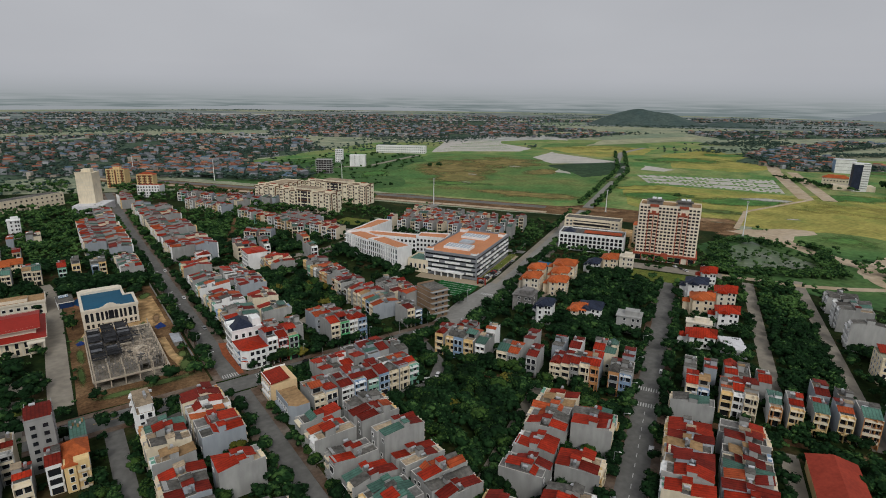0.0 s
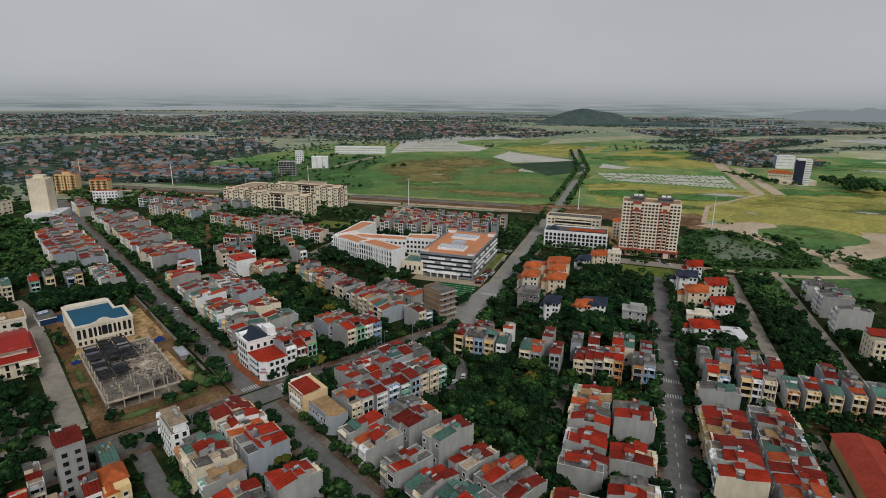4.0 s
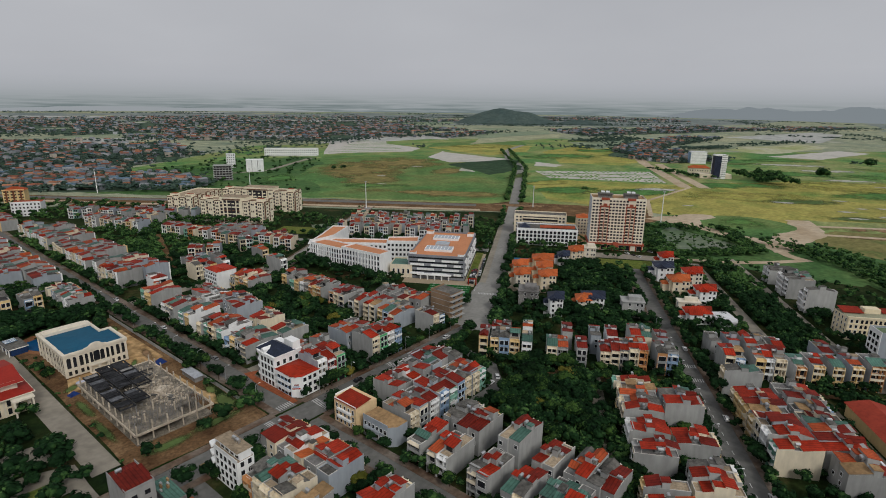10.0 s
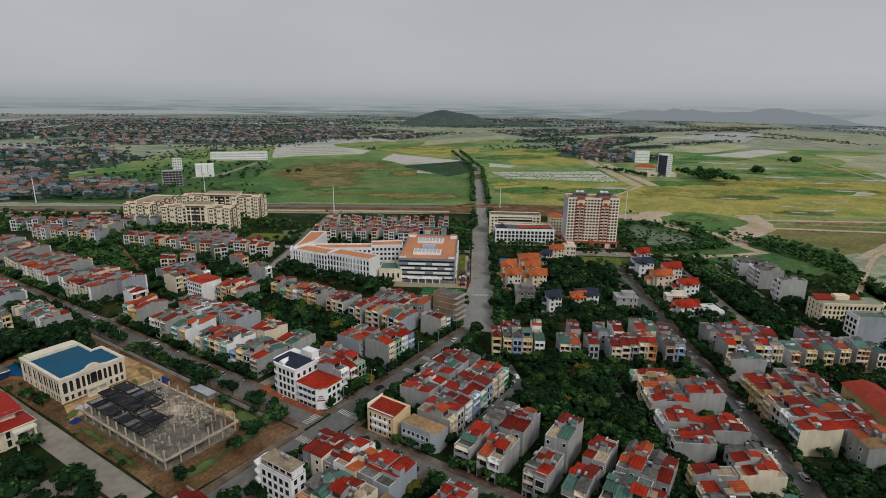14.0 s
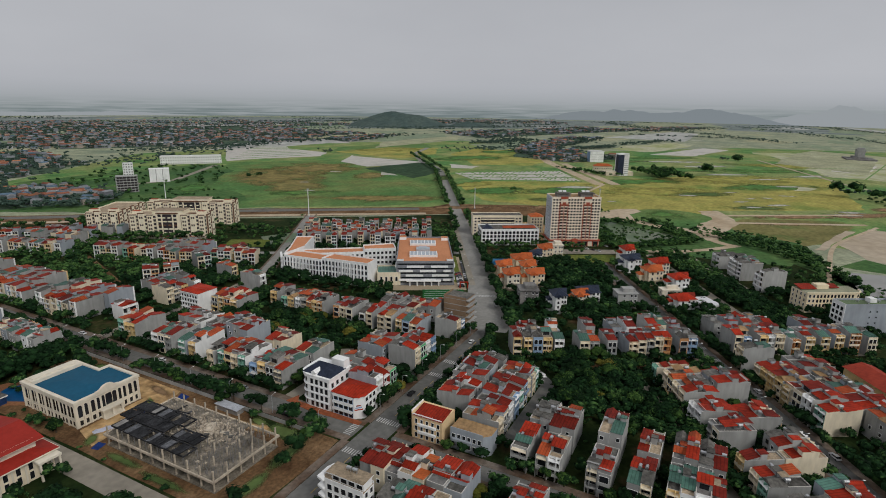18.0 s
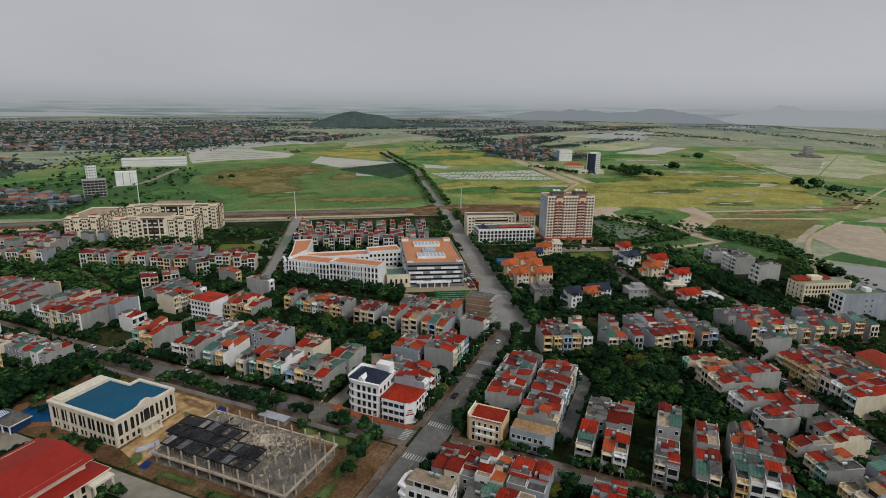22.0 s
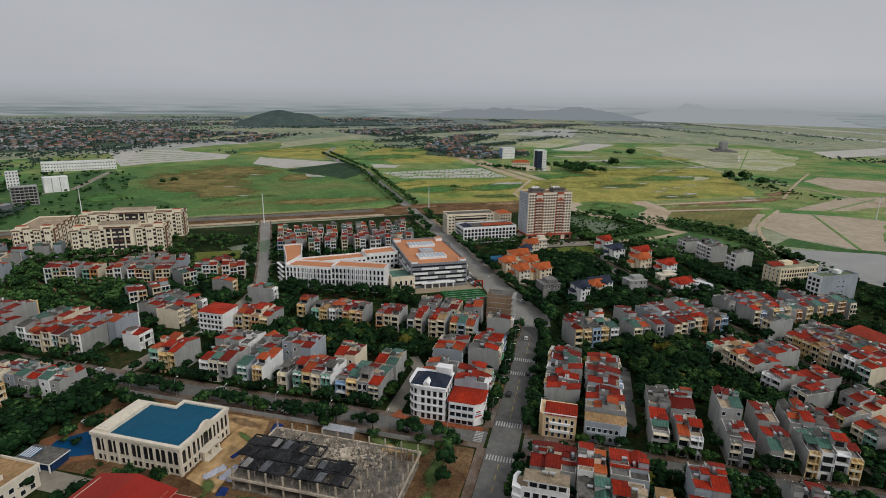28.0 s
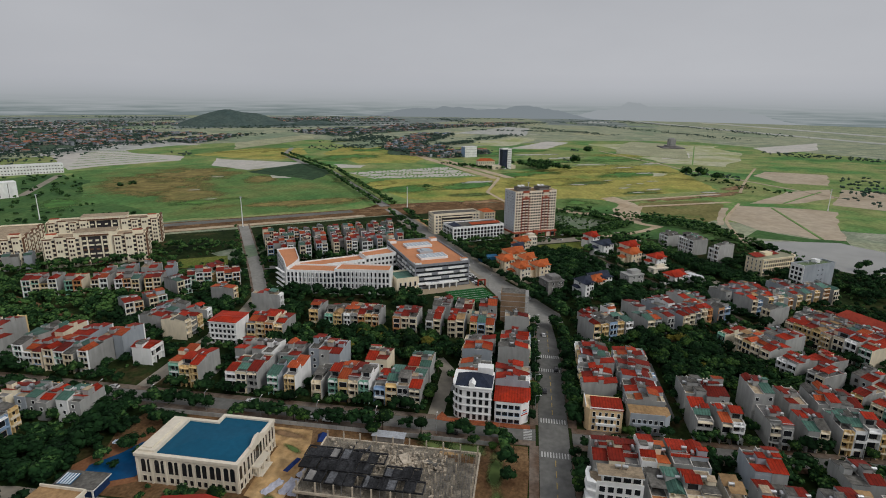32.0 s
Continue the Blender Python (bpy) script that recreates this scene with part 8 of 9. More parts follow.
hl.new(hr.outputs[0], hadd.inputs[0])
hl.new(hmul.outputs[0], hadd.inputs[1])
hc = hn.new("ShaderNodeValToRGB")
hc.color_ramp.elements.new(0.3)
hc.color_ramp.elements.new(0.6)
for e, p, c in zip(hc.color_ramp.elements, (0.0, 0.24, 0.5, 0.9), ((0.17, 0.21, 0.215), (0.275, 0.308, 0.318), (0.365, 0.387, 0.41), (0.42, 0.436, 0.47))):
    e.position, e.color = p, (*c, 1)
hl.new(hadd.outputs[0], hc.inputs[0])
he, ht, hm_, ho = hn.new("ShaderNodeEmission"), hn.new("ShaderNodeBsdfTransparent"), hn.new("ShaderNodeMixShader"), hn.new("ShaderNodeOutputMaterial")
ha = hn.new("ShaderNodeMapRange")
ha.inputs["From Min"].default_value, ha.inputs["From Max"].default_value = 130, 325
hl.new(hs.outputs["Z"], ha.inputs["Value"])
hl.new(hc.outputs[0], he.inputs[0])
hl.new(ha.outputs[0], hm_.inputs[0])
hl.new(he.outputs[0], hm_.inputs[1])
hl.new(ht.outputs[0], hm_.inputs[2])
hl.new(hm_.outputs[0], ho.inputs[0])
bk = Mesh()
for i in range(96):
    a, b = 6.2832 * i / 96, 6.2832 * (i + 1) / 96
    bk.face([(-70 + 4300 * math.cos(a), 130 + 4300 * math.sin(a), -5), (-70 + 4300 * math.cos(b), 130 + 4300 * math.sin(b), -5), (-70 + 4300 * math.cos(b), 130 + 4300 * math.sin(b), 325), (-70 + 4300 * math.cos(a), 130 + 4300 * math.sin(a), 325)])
single("backdrop", bk, hz, Matrix(), "backdrop ring painted as pale grey haze on the horizon", "sky", kind="structure")

# ridge silhouettes glow evenly, with the haze painted as their colour
RIDGE = bpy.data.materials.new("painted_haze_ridge")
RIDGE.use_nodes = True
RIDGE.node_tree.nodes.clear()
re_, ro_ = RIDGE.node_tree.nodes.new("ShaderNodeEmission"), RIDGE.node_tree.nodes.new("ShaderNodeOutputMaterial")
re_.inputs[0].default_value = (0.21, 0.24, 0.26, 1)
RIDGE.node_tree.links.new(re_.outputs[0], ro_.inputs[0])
RIDGE_B = bpy.data.materials.new("painted_haze_far_ridge")
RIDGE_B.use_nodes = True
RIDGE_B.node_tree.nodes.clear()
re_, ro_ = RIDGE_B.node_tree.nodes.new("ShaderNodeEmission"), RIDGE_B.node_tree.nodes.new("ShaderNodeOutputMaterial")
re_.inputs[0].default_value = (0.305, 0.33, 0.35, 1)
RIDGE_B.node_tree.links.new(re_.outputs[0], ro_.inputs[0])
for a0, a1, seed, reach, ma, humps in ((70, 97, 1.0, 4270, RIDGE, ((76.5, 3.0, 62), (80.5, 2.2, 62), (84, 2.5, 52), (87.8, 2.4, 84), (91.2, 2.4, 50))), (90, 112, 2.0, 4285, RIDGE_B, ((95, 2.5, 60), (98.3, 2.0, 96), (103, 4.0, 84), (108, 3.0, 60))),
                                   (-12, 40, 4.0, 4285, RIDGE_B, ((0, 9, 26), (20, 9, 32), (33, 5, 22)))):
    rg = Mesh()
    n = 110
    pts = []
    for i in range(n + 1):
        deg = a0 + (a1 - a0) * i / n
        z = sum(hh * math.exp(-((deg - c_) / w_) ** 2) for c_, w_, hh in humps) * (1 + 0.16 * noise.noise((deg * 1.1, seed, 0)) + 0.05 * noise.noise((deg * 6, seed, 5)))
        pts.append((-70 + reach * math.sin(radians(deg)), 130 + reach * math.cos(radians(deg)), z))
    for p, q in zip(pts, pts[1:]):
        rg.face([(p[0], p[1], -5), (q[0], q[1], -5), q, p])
    single("backdrop", rg, ma, Matrix(), "glowing backdrop ridge in a blue grey haze colour", "hills", kind="structure")

# ---- trees ----
def icosphere(sub):
    b = bmesh.new()
    bmesh.ops.create_icosphere(b, subdivisions=sub, radius=1)
    v = np.array([p.co[:] for p in b.verts])
    f = [tuple(q.index for q in p.verts) for p in b.faces]
    b.free()
    return v, f


ICO1, ICO2 = icosphere(1), icosphere(2)
def crown(seed, lumps, ico, leaves, leaf, flat=0.75):
    """A unit crown: displaced lumps with loose leaf sprays round them, uneven in outline."""
    r = random.Random(seed)
    V, F = [], []
    cs = []
    for k in range(lumps):
        a, e = r.uniform(0, 6.28), r.uniform(-0.35, 1.0)
        q = r.uniform(0.3, 0.62) if k else 0.0
        c = np.array([q * math.cos(a) * (1 - 0.35 * max(e, 0)), q * math.sin(a) * (1 - 0.35 * max(e, 0)), e * 0.5 * flat])
        rad = r.uniform(0.3, 0.46)
        cs.append((c, rad))
        i0 = len(V)
        for p in ico[0]:
            k2 = 1 + 0.35 * noise.noise(Vector(p * 2.1) + Vector((seed * 3.1, k * 1.7, 0)))
            V.append(tuple(c + p * rad * k2 * np.array([1, 1, 0.8])))
        F += [tuple(i0 + j for j in f) for f in ico[1]]
    for k in range(leaves):
        c, rad = r.choice(cs)
        n = Vector((r.gauss(0, 1), r.gauss(0, 1), r.gauss(0.35, 0.9))).normalized()
        p = Vector(c) + n * rad * r.uniform(0.92, 1.22)
        t1 = n.orthogonal().normalized()
        t1.rotate(Matrix.Rotation(r.uniform(0, 6.28), 3, n))
        t2 = n.cross(t1)
        tilt = n * r.uniform(-0.5, 0.5)
        s = leaf * r.uniform(0.6, 1.3)
        i0 = len(V)
        V += [tuple(p - t1 * s), tuple(p - t2 * s * 0.7 + tilt * s), tuple(p + t1 * s), tuple(p + t2 * s * 0.7 - tilt * s)]
        F.append((i0, i0 + 1, i0 + 2, i0 + 3))
    return np.array(V), F


def to_data(name, V, F, material):
    me = bpy.data.meshes.new(name)
    me.from_pydata([tuple(p) for p in V], [], F)
    me.materials.append(material)
    for p in me.polygons:
        p.use_smooth = len(p.vertices) == 3
    me.update()
    return me


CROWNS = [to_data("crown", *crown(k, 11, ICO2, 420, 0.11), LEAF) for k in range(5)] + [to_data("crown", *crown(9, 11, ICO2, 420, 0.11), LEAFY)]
TRUNKS = []
for k in range(3):
    r = random.Random(70 + k)
    m = Mesh().tube(0, 0, -1.0, 0.05, 0.075, 0.045, 7)
    for j in range(4):
        a = j * 1.57 + r.uniform(-0.4, 0.4)
        i0 = len(m.v)
        e = (0.42 * math.cos(a), 0.42 * math.sin(a), r.uniform(0.05, 0.35))
        for (cx, cy, cz), rr in (((0, 0, -0.2), 0.035), (e, 0.015)):
            m.v += [(cx + rr * math.cos(2.094 * q), cy + rr * math.sin(2.094 * q), cz) for q in range(3)]
        m.f += [(i0 + q, i0 + (q + 1) % 3, i0 + 3 + (q + 1) % 3, i0 + 3 + q) for q in range(3)]
        m.m += [0, 0, 0]
    TRUNKS.append(m.data("trunk", [BARK]))

TREES = []  # x, y, radius, height, near
rt = random.Random(77)
def tree_at(x, y, r, h=None, gap=0.8):
    if free(x, y, gap):
        TREES.append((x, y, r, h or r * rt.uniform(1.5, 1.9)))


def tree_line(p0, p1, step, r0, r1, drop=0.15, gap=-3.2):
    a, b = Vector(p0), Vector(p1)
    n = int((b - a).length / step)
    for i in range(n + 1):
        if rt.random() > drop:
            p = a.lerp(b, (i + rt.uniform(-0.3, 0.3)) / max(n, 1))
            tree_at(p.x + rt.uniform(-0.8, 0.8), p.y + rt.uniform(-0.8, 0.8), rt.uniform(r0, r1) * 1.4, gap=gap)


tree_line((48.0, 248), (47.0, 640), 5.2, 2.4, 3.9, 0.1)
tree_line((60.4, 282), (61.4, 400), 4.6, 2.0, 3.2, 0.08)
tree_line((60.4, 420), (61.4, 640), 5, 2.0, 3.4, 0.1)
tree_line((59.6, 105), (59.6, 200), 6, 2.0, 3.0, 0.15)
tree_line((48.4, 105), (48.4, 218), 5.5, 2.0, 3.2, 0.15)
tree_line((66, 221.4), (150, 221.4), 5.6, 2.4, 3.6, 0.05)
tree_line((66, 236.8), (160, 237), 5.6, 2.2, 3.4, 0.08)
tree_line(B(221.5, 78), B(221.5, 14), 5, 1.6, 2.6, 0.1)
tree_line(B(214.5, 78), B(214.5, 14), 5, 1.8, 3.0, 0.1)
tree_line(B(222.5, -4), B(222.5, -80), 6, 1.4, 2.4, 0.2)
tree_line((64, 219.6), (152, 219.6), 5, 2.2, 3.2, 0.1, -4.5)
tree_line(B(95, 49), B(214, 50), 5, 2.0, 3.2, 0.15, -4)
tree_line(B(95, -40), B(214, -40), 5, 2.0, 3.2, 0.15, -4)
tree_line((410, 190), (455, 240), 6, 1.6, 2.8, 0.15, -2)
tree_line((455, 240), (508, 234), 7, 1.4, 2.4, 0.3, -2)
tree_line((508, 234), (474, 150), 5, 1.6, 3.0, 0.15, -2)
tree_line((474, 150), (410, 190), 7, 1.4, 2.6, 0.3, -2)
tree_line((-18, 221.6), (42, 221.6), 7, 2.2, 3.4, 0.3)
tree_line(B(110, 12.4), B(415, 12.4), 5.5, 2.2, 3.4, 0.15)
tree_line(B(110, -0.4), B(415, -0.4), 5.5, 2.2, 3.4, 0.15)
tree_line(B(262, 100), B(470, 99), 5.5, 2.6, 4.2, 0.1)
tree_line(B(418, 119), B(475, 119), 6, 2.2, 3.6, 0.15)
tree_line((150, 221), (205, 236), 5, 2.4, 3.8, 0.1)
tree_line((160, 243), (200, 256), 5, 2.2, 3.6, 0.1)
tree_line(B(500, 96.5), B(975, 99.5), 5.5, 2.8, 4.2, 0.05)
tree_line(B(500, 114.5), B(975, 118), 5.5, 2.8, 4.2, 0.05)
tree_line(B(1000, 120), B(1300, 165), 6, 2.8, 4.2, 0.1)
tree_line(B(1000, 104), B(1300, 145), 6, 2.8, 4.2, 0.1)
tree_line((183, 402), (189, 326), 6, 3.0, 4.6, 0.05)
tree_line((178, 396), (183, 322), 8, 2.6, 4.0, 0.15)
tree_line((190, 318), (198, 290), 6, 2.8, 4.2, 0.1)
tree_line(B(298, 168), B(298, 126), 6, 2.2, 3.4, 0.2)
tree_line(B(446, 98), B(446, 40), 6, 2.2, 3.2, 0.1)
tree_line(B(335, 259.5), B(520, 262), 8, 1.4, 2.2, 0.3)
tree_line(B(335, 273), B(580, 277), 8, 1.4, 2.2, 0.3)
tree_line(B(466, 470), B(466, 346), 6, 3, 4.6, 0.1)
tree_line(B(505, 346), B(505, 300), 6, 3, 4.4, 0.1)
tree_line(B(95, 55), B(215, 55), 6, 1.8, 3.0, 0.3)
tree_line(B(240, -39), B(415, -39), 8, 1.6, 2.8, 0.4)
tree_line(B(424, -100), B(425, 30), 7, 1.6, 3.0, 0.3)
tree_line((-4.2, 250), (-4.2, 330), 9, 0.9, 1.6, 0.4)
tree_line((42, 252), (42.5, 300), 7, 1.5, 2.6, 0.6)
tree_line((2, 246), (40, 246), 6.5, 2.2, 3.6, 0.25)
tree_line((33, 372), (42, 402), 5, 2.6, 4.0, 0.1)
tree_line((-2, 398), (42, 402), 5, 2.6, 4.2, 0.05)
tree_line((-16, 345), (-16, 402), 7, 2.2, 3.6, 0.2)
take(0, 285, 4, 45, 0)
take(20, 248, 26, 9, 0)
take(37, 285, 6, 45, 0)
GROVES = [([(377, 199), (485, 251), (482, 238), (396, 188)], 130, 1.6, 3.2), ([(485, 251), (532, 182), (516, 178), (476, 240)], 90, 1.6, 3.2), ([(532, 182), (451, 133), (446, 146), (516, 190)], 120, 1.6, 3.4), ([(451, 133), (377, 199), (394, 196), (456, 146)], 130, 1.6, 3.2), ([(420, 190), (455, 228), (500, 196), (462, 160)], 50, 1.0, 1.8),
          ([(-20, 440), (160, 440), (170, 640), (-40, 640)], 520, 2.2, 3.8), ([(-60, 620), (60, 600), (60, 690), (-80, 720)], 140, 2.4, 4.2),
          ([(350, 22), (440, 78), (500, 162), (555, 250), (575, 160), (520, 104), (495, 54), (440, 44)], 170, 1.4, 3.2),
          ([(64, 183), (152, 183), (152, 222), (64, 222)], 260, 1.6, 3.0), ([B(u, v) for u, v in ((95, 48), (216, 48), (216, 12), (95, 12))], 200, 1.8, 3.4), ([(-6, 104), (60, 104), (60, 222), (-6, 222)], 260, 1.6, 3.0), ([(62, 236), (130, 236), (130, 282), (62, 282)], 120, 1.6, 3.0),
          ([B(u, v) for u, v in ((95, -3), (140, -3), (142, -70), (95, -60))], 150, 2.4, 4.0), ([B(u, v) for u, v in ((148, -36), (148, -47), (215, -66), (225, -46))], 40, 1.6, 3.0),
          ([(98, 176), (128, 176), (150, 188), (168, 168), (160, 150), (112, 114), (99, 112)], 170, 2.2, 3.9), ([(104, 282), (134, 282), (134, 364), (104, 384)], 150, 2.0, 3.8),
          ([B(u, v) for u, v in ((262, 62), (262, 16), (400, 16), (402, 60))], 330, 2.2, 4.0), ([B(u, v) for u, v in ((248, -48), (418, -48), (418, -71), (240, -71))], 300, 1.8, 3.6),
          ([(-4, 394), (43, 398), (43, 412), (0, 428), (-8, 420)], 70, 2.4, 4.2), ([(102, 425), (145, 425), (165, 470), (150, 550), (105, 560)], 210, 2.0, 3.8),
          ([(-64, 226), (-18, 226), (-18, 298), (-64, 298)], 60, 2.4, 4.6), ([(-60, 392), (-16, 392), (-14, 428), (-60, 428)], 60, 2.0, 3.8),
          ([(-70, 440), (12, 452), (12, 600), (-110, 600)], 150, 2.0, 4.2), ([B(u, v) for u, v in ((262, 108), (262, 64), (330, 64), (330, 100))], 70, 1.8, 3.4),
          ([B(u, v) for u, v in ((260, -8), (420, -8), (420, -38), (262, -38))], 120, 1.6, 3.2), ([(140, 366), (190, 404), (190, 470), (140, 420)], 90, 2.0, 3.6),
          ([B(u, v) for u, v in ((425, 40), (530, 30), (520, -110), (425, -110))], 60, 1.4, 3.0), ([(180, 256), (208, 262), (200, 316), (180, 322)], 46, 2.0, 3.4),
          ([B(u, v) for u, v in ((250, -80), (330, -80), (330, -120), (230, -120))], 90, 1.8, 3.6), ([(270, 20), (330, -20), (300, -70), (200, -30), (215, 30)], 120, 2.0, 4.0),
          ([(120, 20), (215, 60), (190, -30), (110, -20)], 90, 2.0, 4.0), ([B(u, v) for u, v in ((395, 330), (470, 330), (470, 275), (395, 275))], 36, 2.0, 3.6), ([(130, 590), (180, 570), (190, 640), (120, 720)], 90, 2.4, 4.2),
          ([(-60, 600), (50, 600), (50, 680), (-60, 700)], 70, 2.4, 4.4), ([(-200, 620), (55, 690), (60, 900), (-200, 900)], 330, 2.6, 4.8), ([(66, 690), (190, 700), (150, 800), (66, 880)], 190, 2.4, 4.4), ([(190, 640), (300, 560), (330, 600), (210, 730)], 190, 2.2, 4.0),
          ([(350, 24), (440, 72), (485, 130), (500, 100), (470, 52), (400, 34)], 160, 1.8, 3.6), ([B(u, v) for u, v in ((430, 260), (520, 260), (520, 120), (430, 120))], 330, 1.8, 3.4)]
for poly, n, r0, r1 in GROVES:
    for x, y in sprinkle(poly, int(n * 1.1), rt):
        tree_at(x, y, rt.uniform(r0, r1) * 1.25, gap=0.3)
TOWN = [(-60, 100), (60, 60), (230, -20), (385, 20), (405, 180), (400, 410), (200, 620), (-60, 600)]
for x, y in sprinkle(TOWN, 6000, rt):
    tree_at(x, y, rt.uniform(1.3, 4.0), gap=0.4)

near = [q for q in TREES if -20 < q[0] < 175 and 100 < q[1] < 345 and q[2] > 1.7]
rt.shuffle(near)
near = near[:290]
chosen = set(near)
for x, y, r, h in near:
    yellow = rt.random() < 0.03
    t = thing("tree", pose(x, y, h * 0.62, 0, 0, rt.uniform(0, 360)), "yellowing street tree with a loose crown" if yellow else "dark green leafy tree with a dense uneven crown", "tree", "town trees")
    part("crown", CROWNS[5] if yellow else rt.choice(CROWNS[:5]), None, t, at=Matrix.Diagonal((r, r * rt.uniform(0.85, 1.1), h * 0.46, 1)))
    part("trunk", rt.choice(TRUNKS), None, t, at=Matrix.Diagonal((r, r, h * 0.62, 1)))


def wood(name, rows, templates, material, label, category="trees"):
    """Many trees joined into one mesh."""
    vs, fs3, fs4, off = [], [], [], 0
    for x, y, r, h in rows:
        V, F3, F4 = rt.choice(templates)
        a = rt.uniform(0, 6.28)
        c, s = math.cos(a), math.sin(a)
        P = V * np.array([r, r, h * 0.46])
        vs.append(np.stack([P[:, 0] * c - P[:, 1] * s + x, P[:, 0] * s + P[:, 1] * c + y, P[:, 2] + h * 0.6], 1))
        fs3.append(F3 + off)
        if len(F4):
            fs4.append(F4 + off)
        off += len(V)
    V = np.concatenate(vs)
    T = np.concatenate(fs3)
    Q = np.concatenate(fs4) if fs4 else np.zeros((0, 4), int)
    me = bpy.data.meshes.new(name)
    me.vertices.add(len(V))
    me.vertices.foreach_set("co", V.astype(np.float32).ravel())
    me.loops.add(T.size + Q.size)
    me.loops.foreach_set("vertex_index", np.concatenate([T.ravel(), Q.ravel()]).astype(np.int32))
    me.polygons.add(len(T) + len(Q))
    me.polygons.foreach_set("loop_start", np.concatenate([np.arange(len(T)) * 3, T.size + np.arange(len(Q)) * 4]).astype(np.int32))
    me.polygons.foreach_set("use_smooth", np.concatenate([np.ones(len(T), bool), np.zeros(len(Q), bool)]))
    me.update(calc_edges=True)
    me.materials.append(material)
    return single(name, me, None, Matrix(), label, category, kind="stuff")


def template(seed, lumps, ico, leaves, leaf):
    V, F = crown(seed, lumps, ico, leaves, leaf)
    return V, np.array([f for f in F if len(f) == 3]), np.array([f for f in F if len(f) == 4])


MIDT = [template(20 + k, 6, ICO1, 120, 0.16) for k in range(6)]
SMALLT = [template(40 + k, 4, ICO1, 40, 0.2) for k in range(4)]
FART = [template(60 + k, 2, ICO1, 8, 0.3) for k in range(4)]
rest = [q for q in TREES if q not in chosen]
big = [q for q in rest if q[2] >= 1.9 and q[0] < 330 and q[1] < 480]
small = [q for q in rest if not (q[2] >= 1.9 and q[0] < 330 and q[1] < 480)]
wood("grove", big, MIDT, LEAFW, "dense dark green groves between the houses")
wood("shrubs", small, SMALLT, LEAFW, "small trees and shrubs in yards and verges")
belts = []
for (x0, y0), (x1, y1), n, wd in (((1932, 1003), (1452, 611), 260, 40), ((1450, 800), (1690, 725), 300, 24), ((1440, 490), (1580, 425), 170, 14), ((150, 945), (270, 780), 120, 10), ((290, 1120), (430, 1300), 160, 32), ((-200, 1990), (900, 1900), 260, 30), ((700, 1350), (1050, 1240), 160, 14), ((1452, 611), (1186, 756), 120, 25), ((60, 985), (330, 850), 120, 20), ((-300, 900), (130, 900), 260, 60), 
                                  ((1415, -374), (1266, -559), 90, 25), 
                                  ((450, 1130), (1000, 1290), 220, 40), ((600, 1640), (400, 1100), 120, 50), ((1000, 1290), (1700, 1190), 200, 30), ((960, 960), (980, 1000), 10, 10), ((1150, 520), (1400, 560), 120, 20),
                                  ((1420, 560), (1950, 540), 160, 15), ((640, -200), (900, -330), 60, 25), ((-600, 2000), (1700, 2100), 400, 60), ((1700, 1800), (2700, 1000), 400, 60), ((2600, 520), (3300, 200), 260, 60), ((1300, 2700), (2900, 1900), 300, 60), ((4000, -330), (2300, -780), 320, 35), ((3600, 100), (2000, -500), 260, 30), ((3000, 500), (2100, -60), 220, 25), ((920, -45), (860, -100), 26, 10), ((1080, 165), (1085, 170), 4, 3), ((1330, 120), (1340, 130), 6, 5), ((2000, 300), (1650, 420), 120, 18), ((3700, 900), (2900, 500), 260, 40), ((3300, 1600), (2700, 1300), 200, 40)):
    for k in range(n):
        s = rd.random()
        belts.append((x0 + (x1 - x0) * s + rd.gauss(0, wd), y0 + (y1 - y0) * s + rd.gauss(0, wd), rd.uniform(3.5, 7.5), rd.uniform(6, 11)))
# hedges and tree rows that streak the far plain
for k in range(46):
    a, r = rd.uniform(-0.3, 1.75), rd.uniform(2300, 4150)
    half, deep = rd.uniform(60, 330), rd.uniform(5, 22)
    for j in range(int(half / 4.5)):
        q, e = rd.uniform(-half, half), rd.gauss(0, deep)
        belts.append((-70 + (r + e) * math.sin(a) + q * math.cos(a), 130 + (r + e) * math.cos(a) - q * math.sin(a), rd.uniform(6, 11), rd.uniform(7, 12)))
FIELDT = [(645, 388, 6, 8), (1003, 154, 15, 24), (1260, 105, 17, 25), (858, -23, 12, 23), (848, -45, 13, 25), (828, -64, 11, 19), (791, -75, 5, 8), (865, -38, 6, 11), (812, -72, 6, 9), (545, 800, 6, 9), (560, 792, 7, 10), (552, 806, 5, 8)]
for k in range(46):
    s = rd.random()
    FIELDT.append((895 + 95 * s + rd.gauss(0, 10), 200 + 45 * s + rd.gauss(0, 14), rd.uniform(6, 10), rd.uniform(11, 19)))
for k in range(60):
    s = rd.random()
    FIELDT.append((905 + 60 * s + rd.gauss(0, 8), 300 + 110 * s + rd.gauss(0, 8), rd.uniform(2.5, 4.5), rd.uniform(4, 8)))
for k in range(230):
    x, y = rd.uniform(150, 430), rd.uniform(640, 1000)
    if inside(x, y, [(330, 665), (235, 800), (160, 930), (320, 990), (312, 850), (400, 785), (430, 740), (390, 655)]) and free(x, y, 1):
        FIELDT.append((x, y, rd.uniform(1.8, 4.2), rd.uniform(3, 6.5)))
for k in range(170):
    x, y = rd.uniform(310, 620), rd.uniform(800, 1050)
    if inside(x, y, [(300, 835), (400, 780), (470, 800), (600, 900), (655, 1000), (560, 1045), (330, 1040)]) and free(x, y, 1):
        FIELDT.append((x, y, rd.uniform(2.5, 5), rd.uniform(4, 8)))
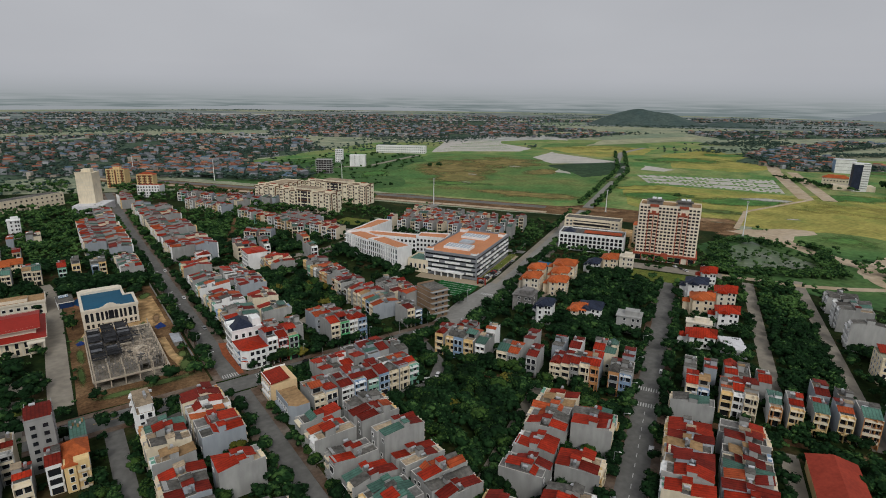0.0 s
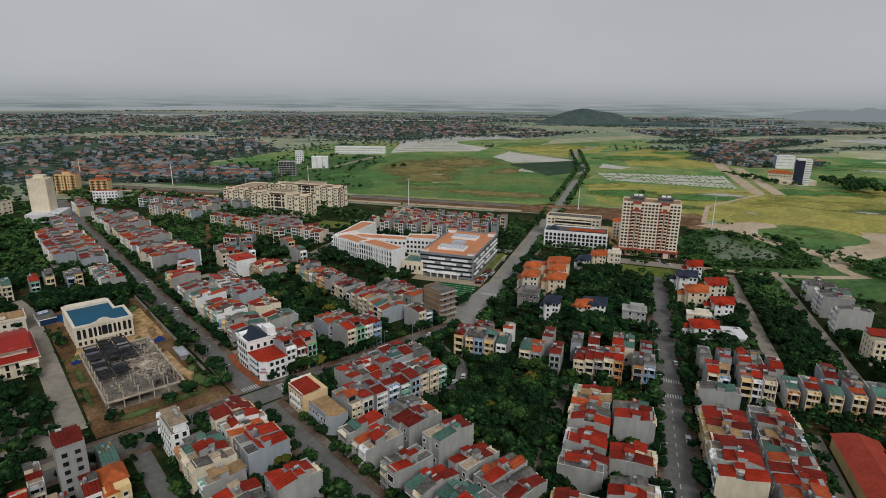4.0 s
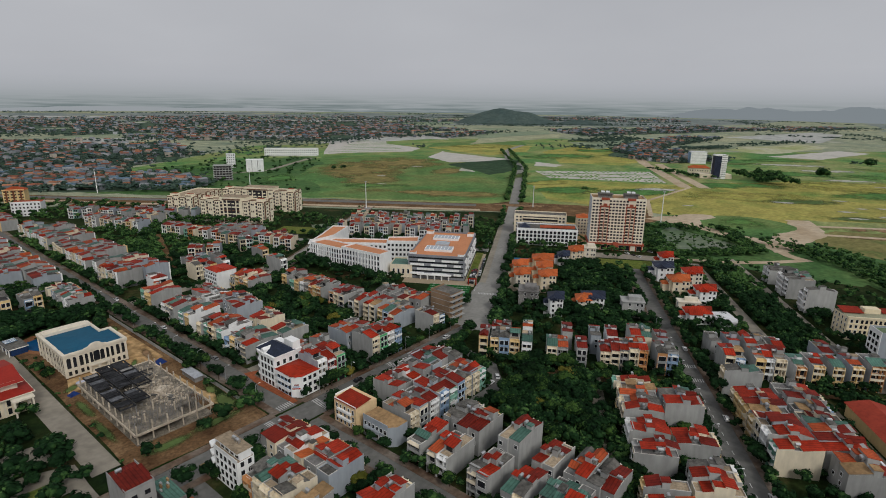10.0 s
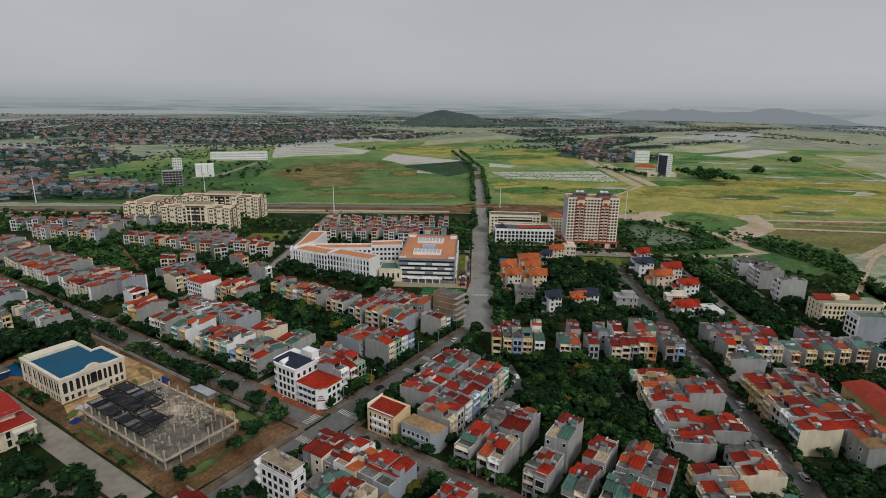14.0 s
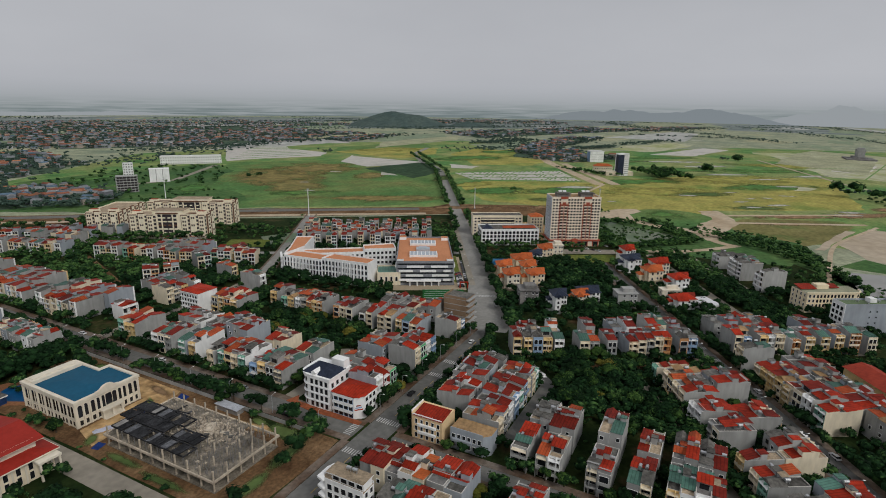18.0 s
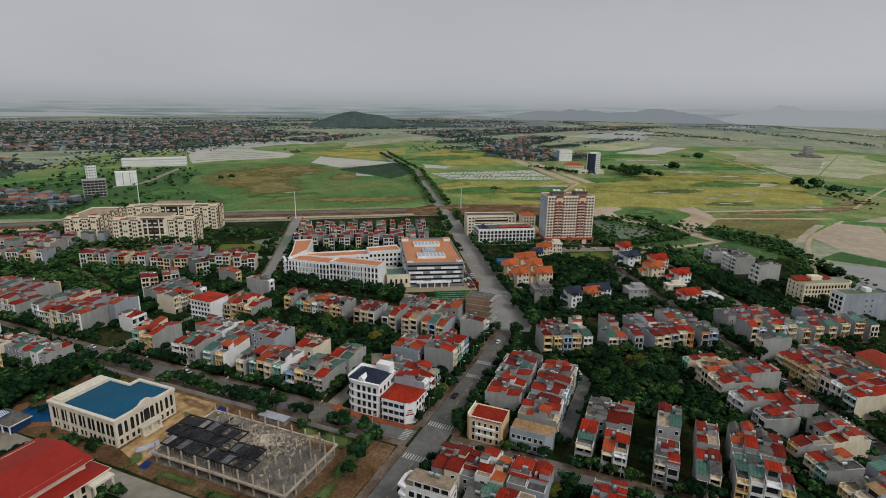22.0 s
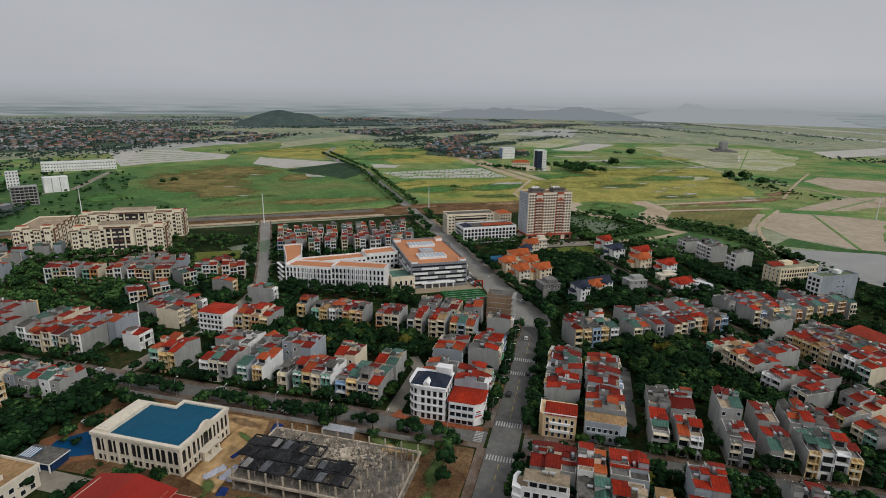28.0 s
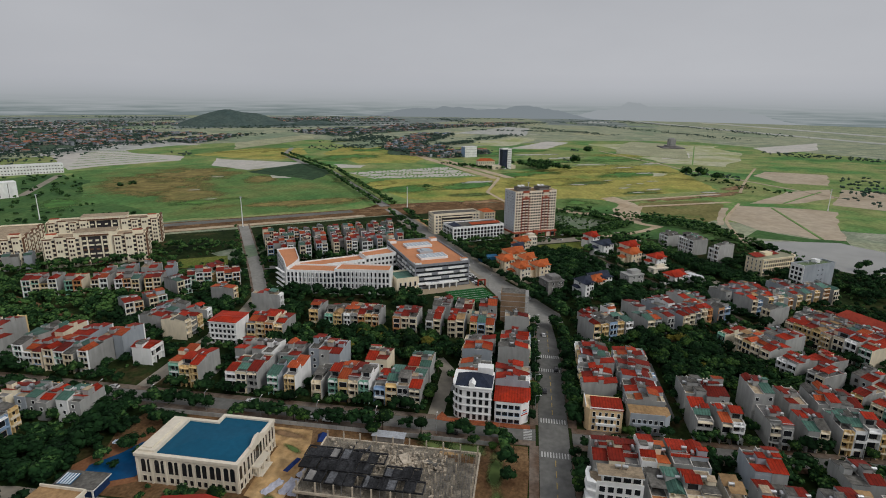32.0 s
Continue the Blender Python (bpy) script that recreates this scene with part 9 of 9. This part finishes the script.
for k in range(40):
    s = rd.random()
    FIELDT.append((845 - 120 * s + rd.gauss(0, 8), -60 - 50 * s + rd.gauss(0, 12), rd.uniform(1.8, 4), rd.uniform(2.5, 6)))
wood("field_trees", FIELDT, MIDT, LEAFW, "single large trees and groves in the fields")
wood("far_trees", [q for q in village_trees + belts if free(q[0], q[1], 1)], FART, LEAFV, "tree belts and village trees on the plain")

# ---- parked vehicles ----
def car_parts(colour, van=False):
    b = Mesh()
    L, W = (4.6, 1.8)
    prof = [(-2.3, 0.35), (2.3, 0.35), (2.3, 0.75), (1.2, 0.95), (-2.2, 0.98), (-2.3, 0.8)]
    for s in (-1, 1):
        b.face([(x, s * W / 2, z) for x, z in (prof if s < 0 else prof[::-1])])
    for (xa, za), (xb, zb) in zip(prof, prof[1:] + prof[:1]):
        b.face([(xa, -W / 2, za), (xa, W / 2, za), (xb, W / 2, zb), (xb, -W / 2, zb)])
    c = Mesh()
    top = [(-1.9, 0.96), (1.0, 0.95), (0.35, 1.45), (-1.5, 1.48)] if not van else [(-2.2, 0.96), (1.5, 0.95), (0.9, 1.75), (-2.1, 1.8)]
    for s in (-1, 1):
        c.face([(x, s * 0.78, z) for x, z in (top if s < 0 else top[::-1])], 0)
    for i, ((xa, za), (xb, zb)) in enumerate(zip(top, top[1:] + top[:1])):
        c.face([(xa, -0.78, za), (xa, 0.78, za), (xb, 0.78, zb), (xb, -0.78, zb)], 1 if i == 2 else 0)
    wh = Mesh()
    for s in (0, 1):
        wh.v += [(0.32 * math.cos(0.628 * k), -0.1 + 0.2 * s, 0.32 + 0.32 * math.sin(0.628 * k)) for k in range(10)]
    for k in range(10):
        wh.f.append((k, (k + 1) % 10, 10 + (k + 1) % 10, 10 + k))
        wh.m.append(0)
    wh.f += [tuple(range(9, -1, -1)), tuple(range(10, 20))]
    wh.m += [0, 0]
    return b.data("body", [colour]), c.data("cabin", [GLASS, colour]), wh.data("wheel", [RUBBER])


CARC = {"white": mat("white_car_paint", (0.7, 0.7, 0.7), 0.25, 0.03), "black": mat("black_car_paint", (0.02, 0.02, 0.022), 0.2, 0.03), "silver": mat("silver_car_paint", (0.4, 0.41, 0.42), 0.3, 0.03, metal=0.5), "red": mat("red_car_paint", (0.35, 0.02, 0.02), 0.25, 0.03)}
CARM = {k: car_parts(v) for k, v in CARC.items()}
def car(x, y, rot, colour, z=0.1):
    b, c, w = CARM[colour]
    t = thing("car", pose(x, y, z, 0, 0, rot), f"{colour} car parked on paving", "car", "parked cars")
    part("body", b, None, t)
    part("cabin", c, None, t)
    for px_ in (-1.45, 1.4):
        for py_ in (-0.82, 0.82):
            part("wheel", w, None, t, at=pose(px_, py_, 0))


rk = random.Random(8)
for k in range(11):
    u = 336 + k * 3.0
    car(*B(u, 123.0), 30 + 90, rk.choice(("white", "black", "silver", "white", "red")), 0.2)
for k in range(9):
    car(*B(352 + k * 5.4, 118.7), 30, rk.choice(("white", "black", "silver")), 0.26)
for x, y, a, c in ((49.2, 318, 90, "white"), (49.2, 325, 90, "white"), (88, 231.8, 0, "black"), (49.4, 268, 90, "black"), (125, 185, 0, "white"), (52, 214, 90, "white"), (57, 300, 90, "silver"),
                   (57.5, 355, 90, "white"), (110, 226, 0, "black"), (150, 231, 5, "white"), (58, 420, 90, "white"), (132, 186, 40, "white")):
    car(x, y, a, c)
for u, v, a, c in ((150, 10.5, 30, "white"), (158, 10.6, 30, "silver"), (190, 1.5, 30, "white"), (143, 1.4, 30, "white"), (255, 2, 30, "white"), (300, 104, 30, "white"), (430, -4, 60, "white"), (434, 0, 60, "black"), (438, 4, 60, "white"), (447, -16, 60, "white"), (452, -15, 60, "black")):
    car(*B(u, v), a, c)

# street lamps
LP = Mesh().tube(0, 0, 0, 8, 0.11, 0.07, 6).data("pole", [GALV])
LA = Mesh().slope(-0.06, 0.06, 0, 1.8, 7.9, 8.3, 0.1).data("arm", [GALV])
LH = Mesh().box(-0.16, 0.16, 1.5, 2.3, 8.25, 8.42).data("lamp_head", [WHITEW])
def lamp(x, y, rot):
    t = thing("street_lamp", pose(x, y, 0.2, 0, 0, rot), "slim grey street lamp with one arm", "street lamp", "street lamps")
    part("pole", LP, None, t)
    part("arm", LA, None, t)
    part("lamp_head", LH, None, t)


for k in range(6):
    lamp(70 + k * 18, 236.2, 180)
for k in range(8):
    lamp(48, 250 + k * 24, -90)
for k in range(7):
    lamp(*B(120 + k * 26, 12.6), 30 + 180)
for k in range(5):
    lamp(*B(300 + k * 30, 118), 30 + 180)
for x, y in ((86, 214), (120, 214)):
    t = thing("antenna_mast", pose(x, y - 6, 9.5), "thin dark antenna mast on a roof", "mast")
    part("pole", Mesh().tube(0, 0, 0, 8 if x < 100 else 5, 0.14, 0.08, 6), CEMENT_D, t)
    part("aerial", Mesh().box(-0.5, 0.5, -0.06, 0.06, 5, 5.1), CEMENT_D, t)
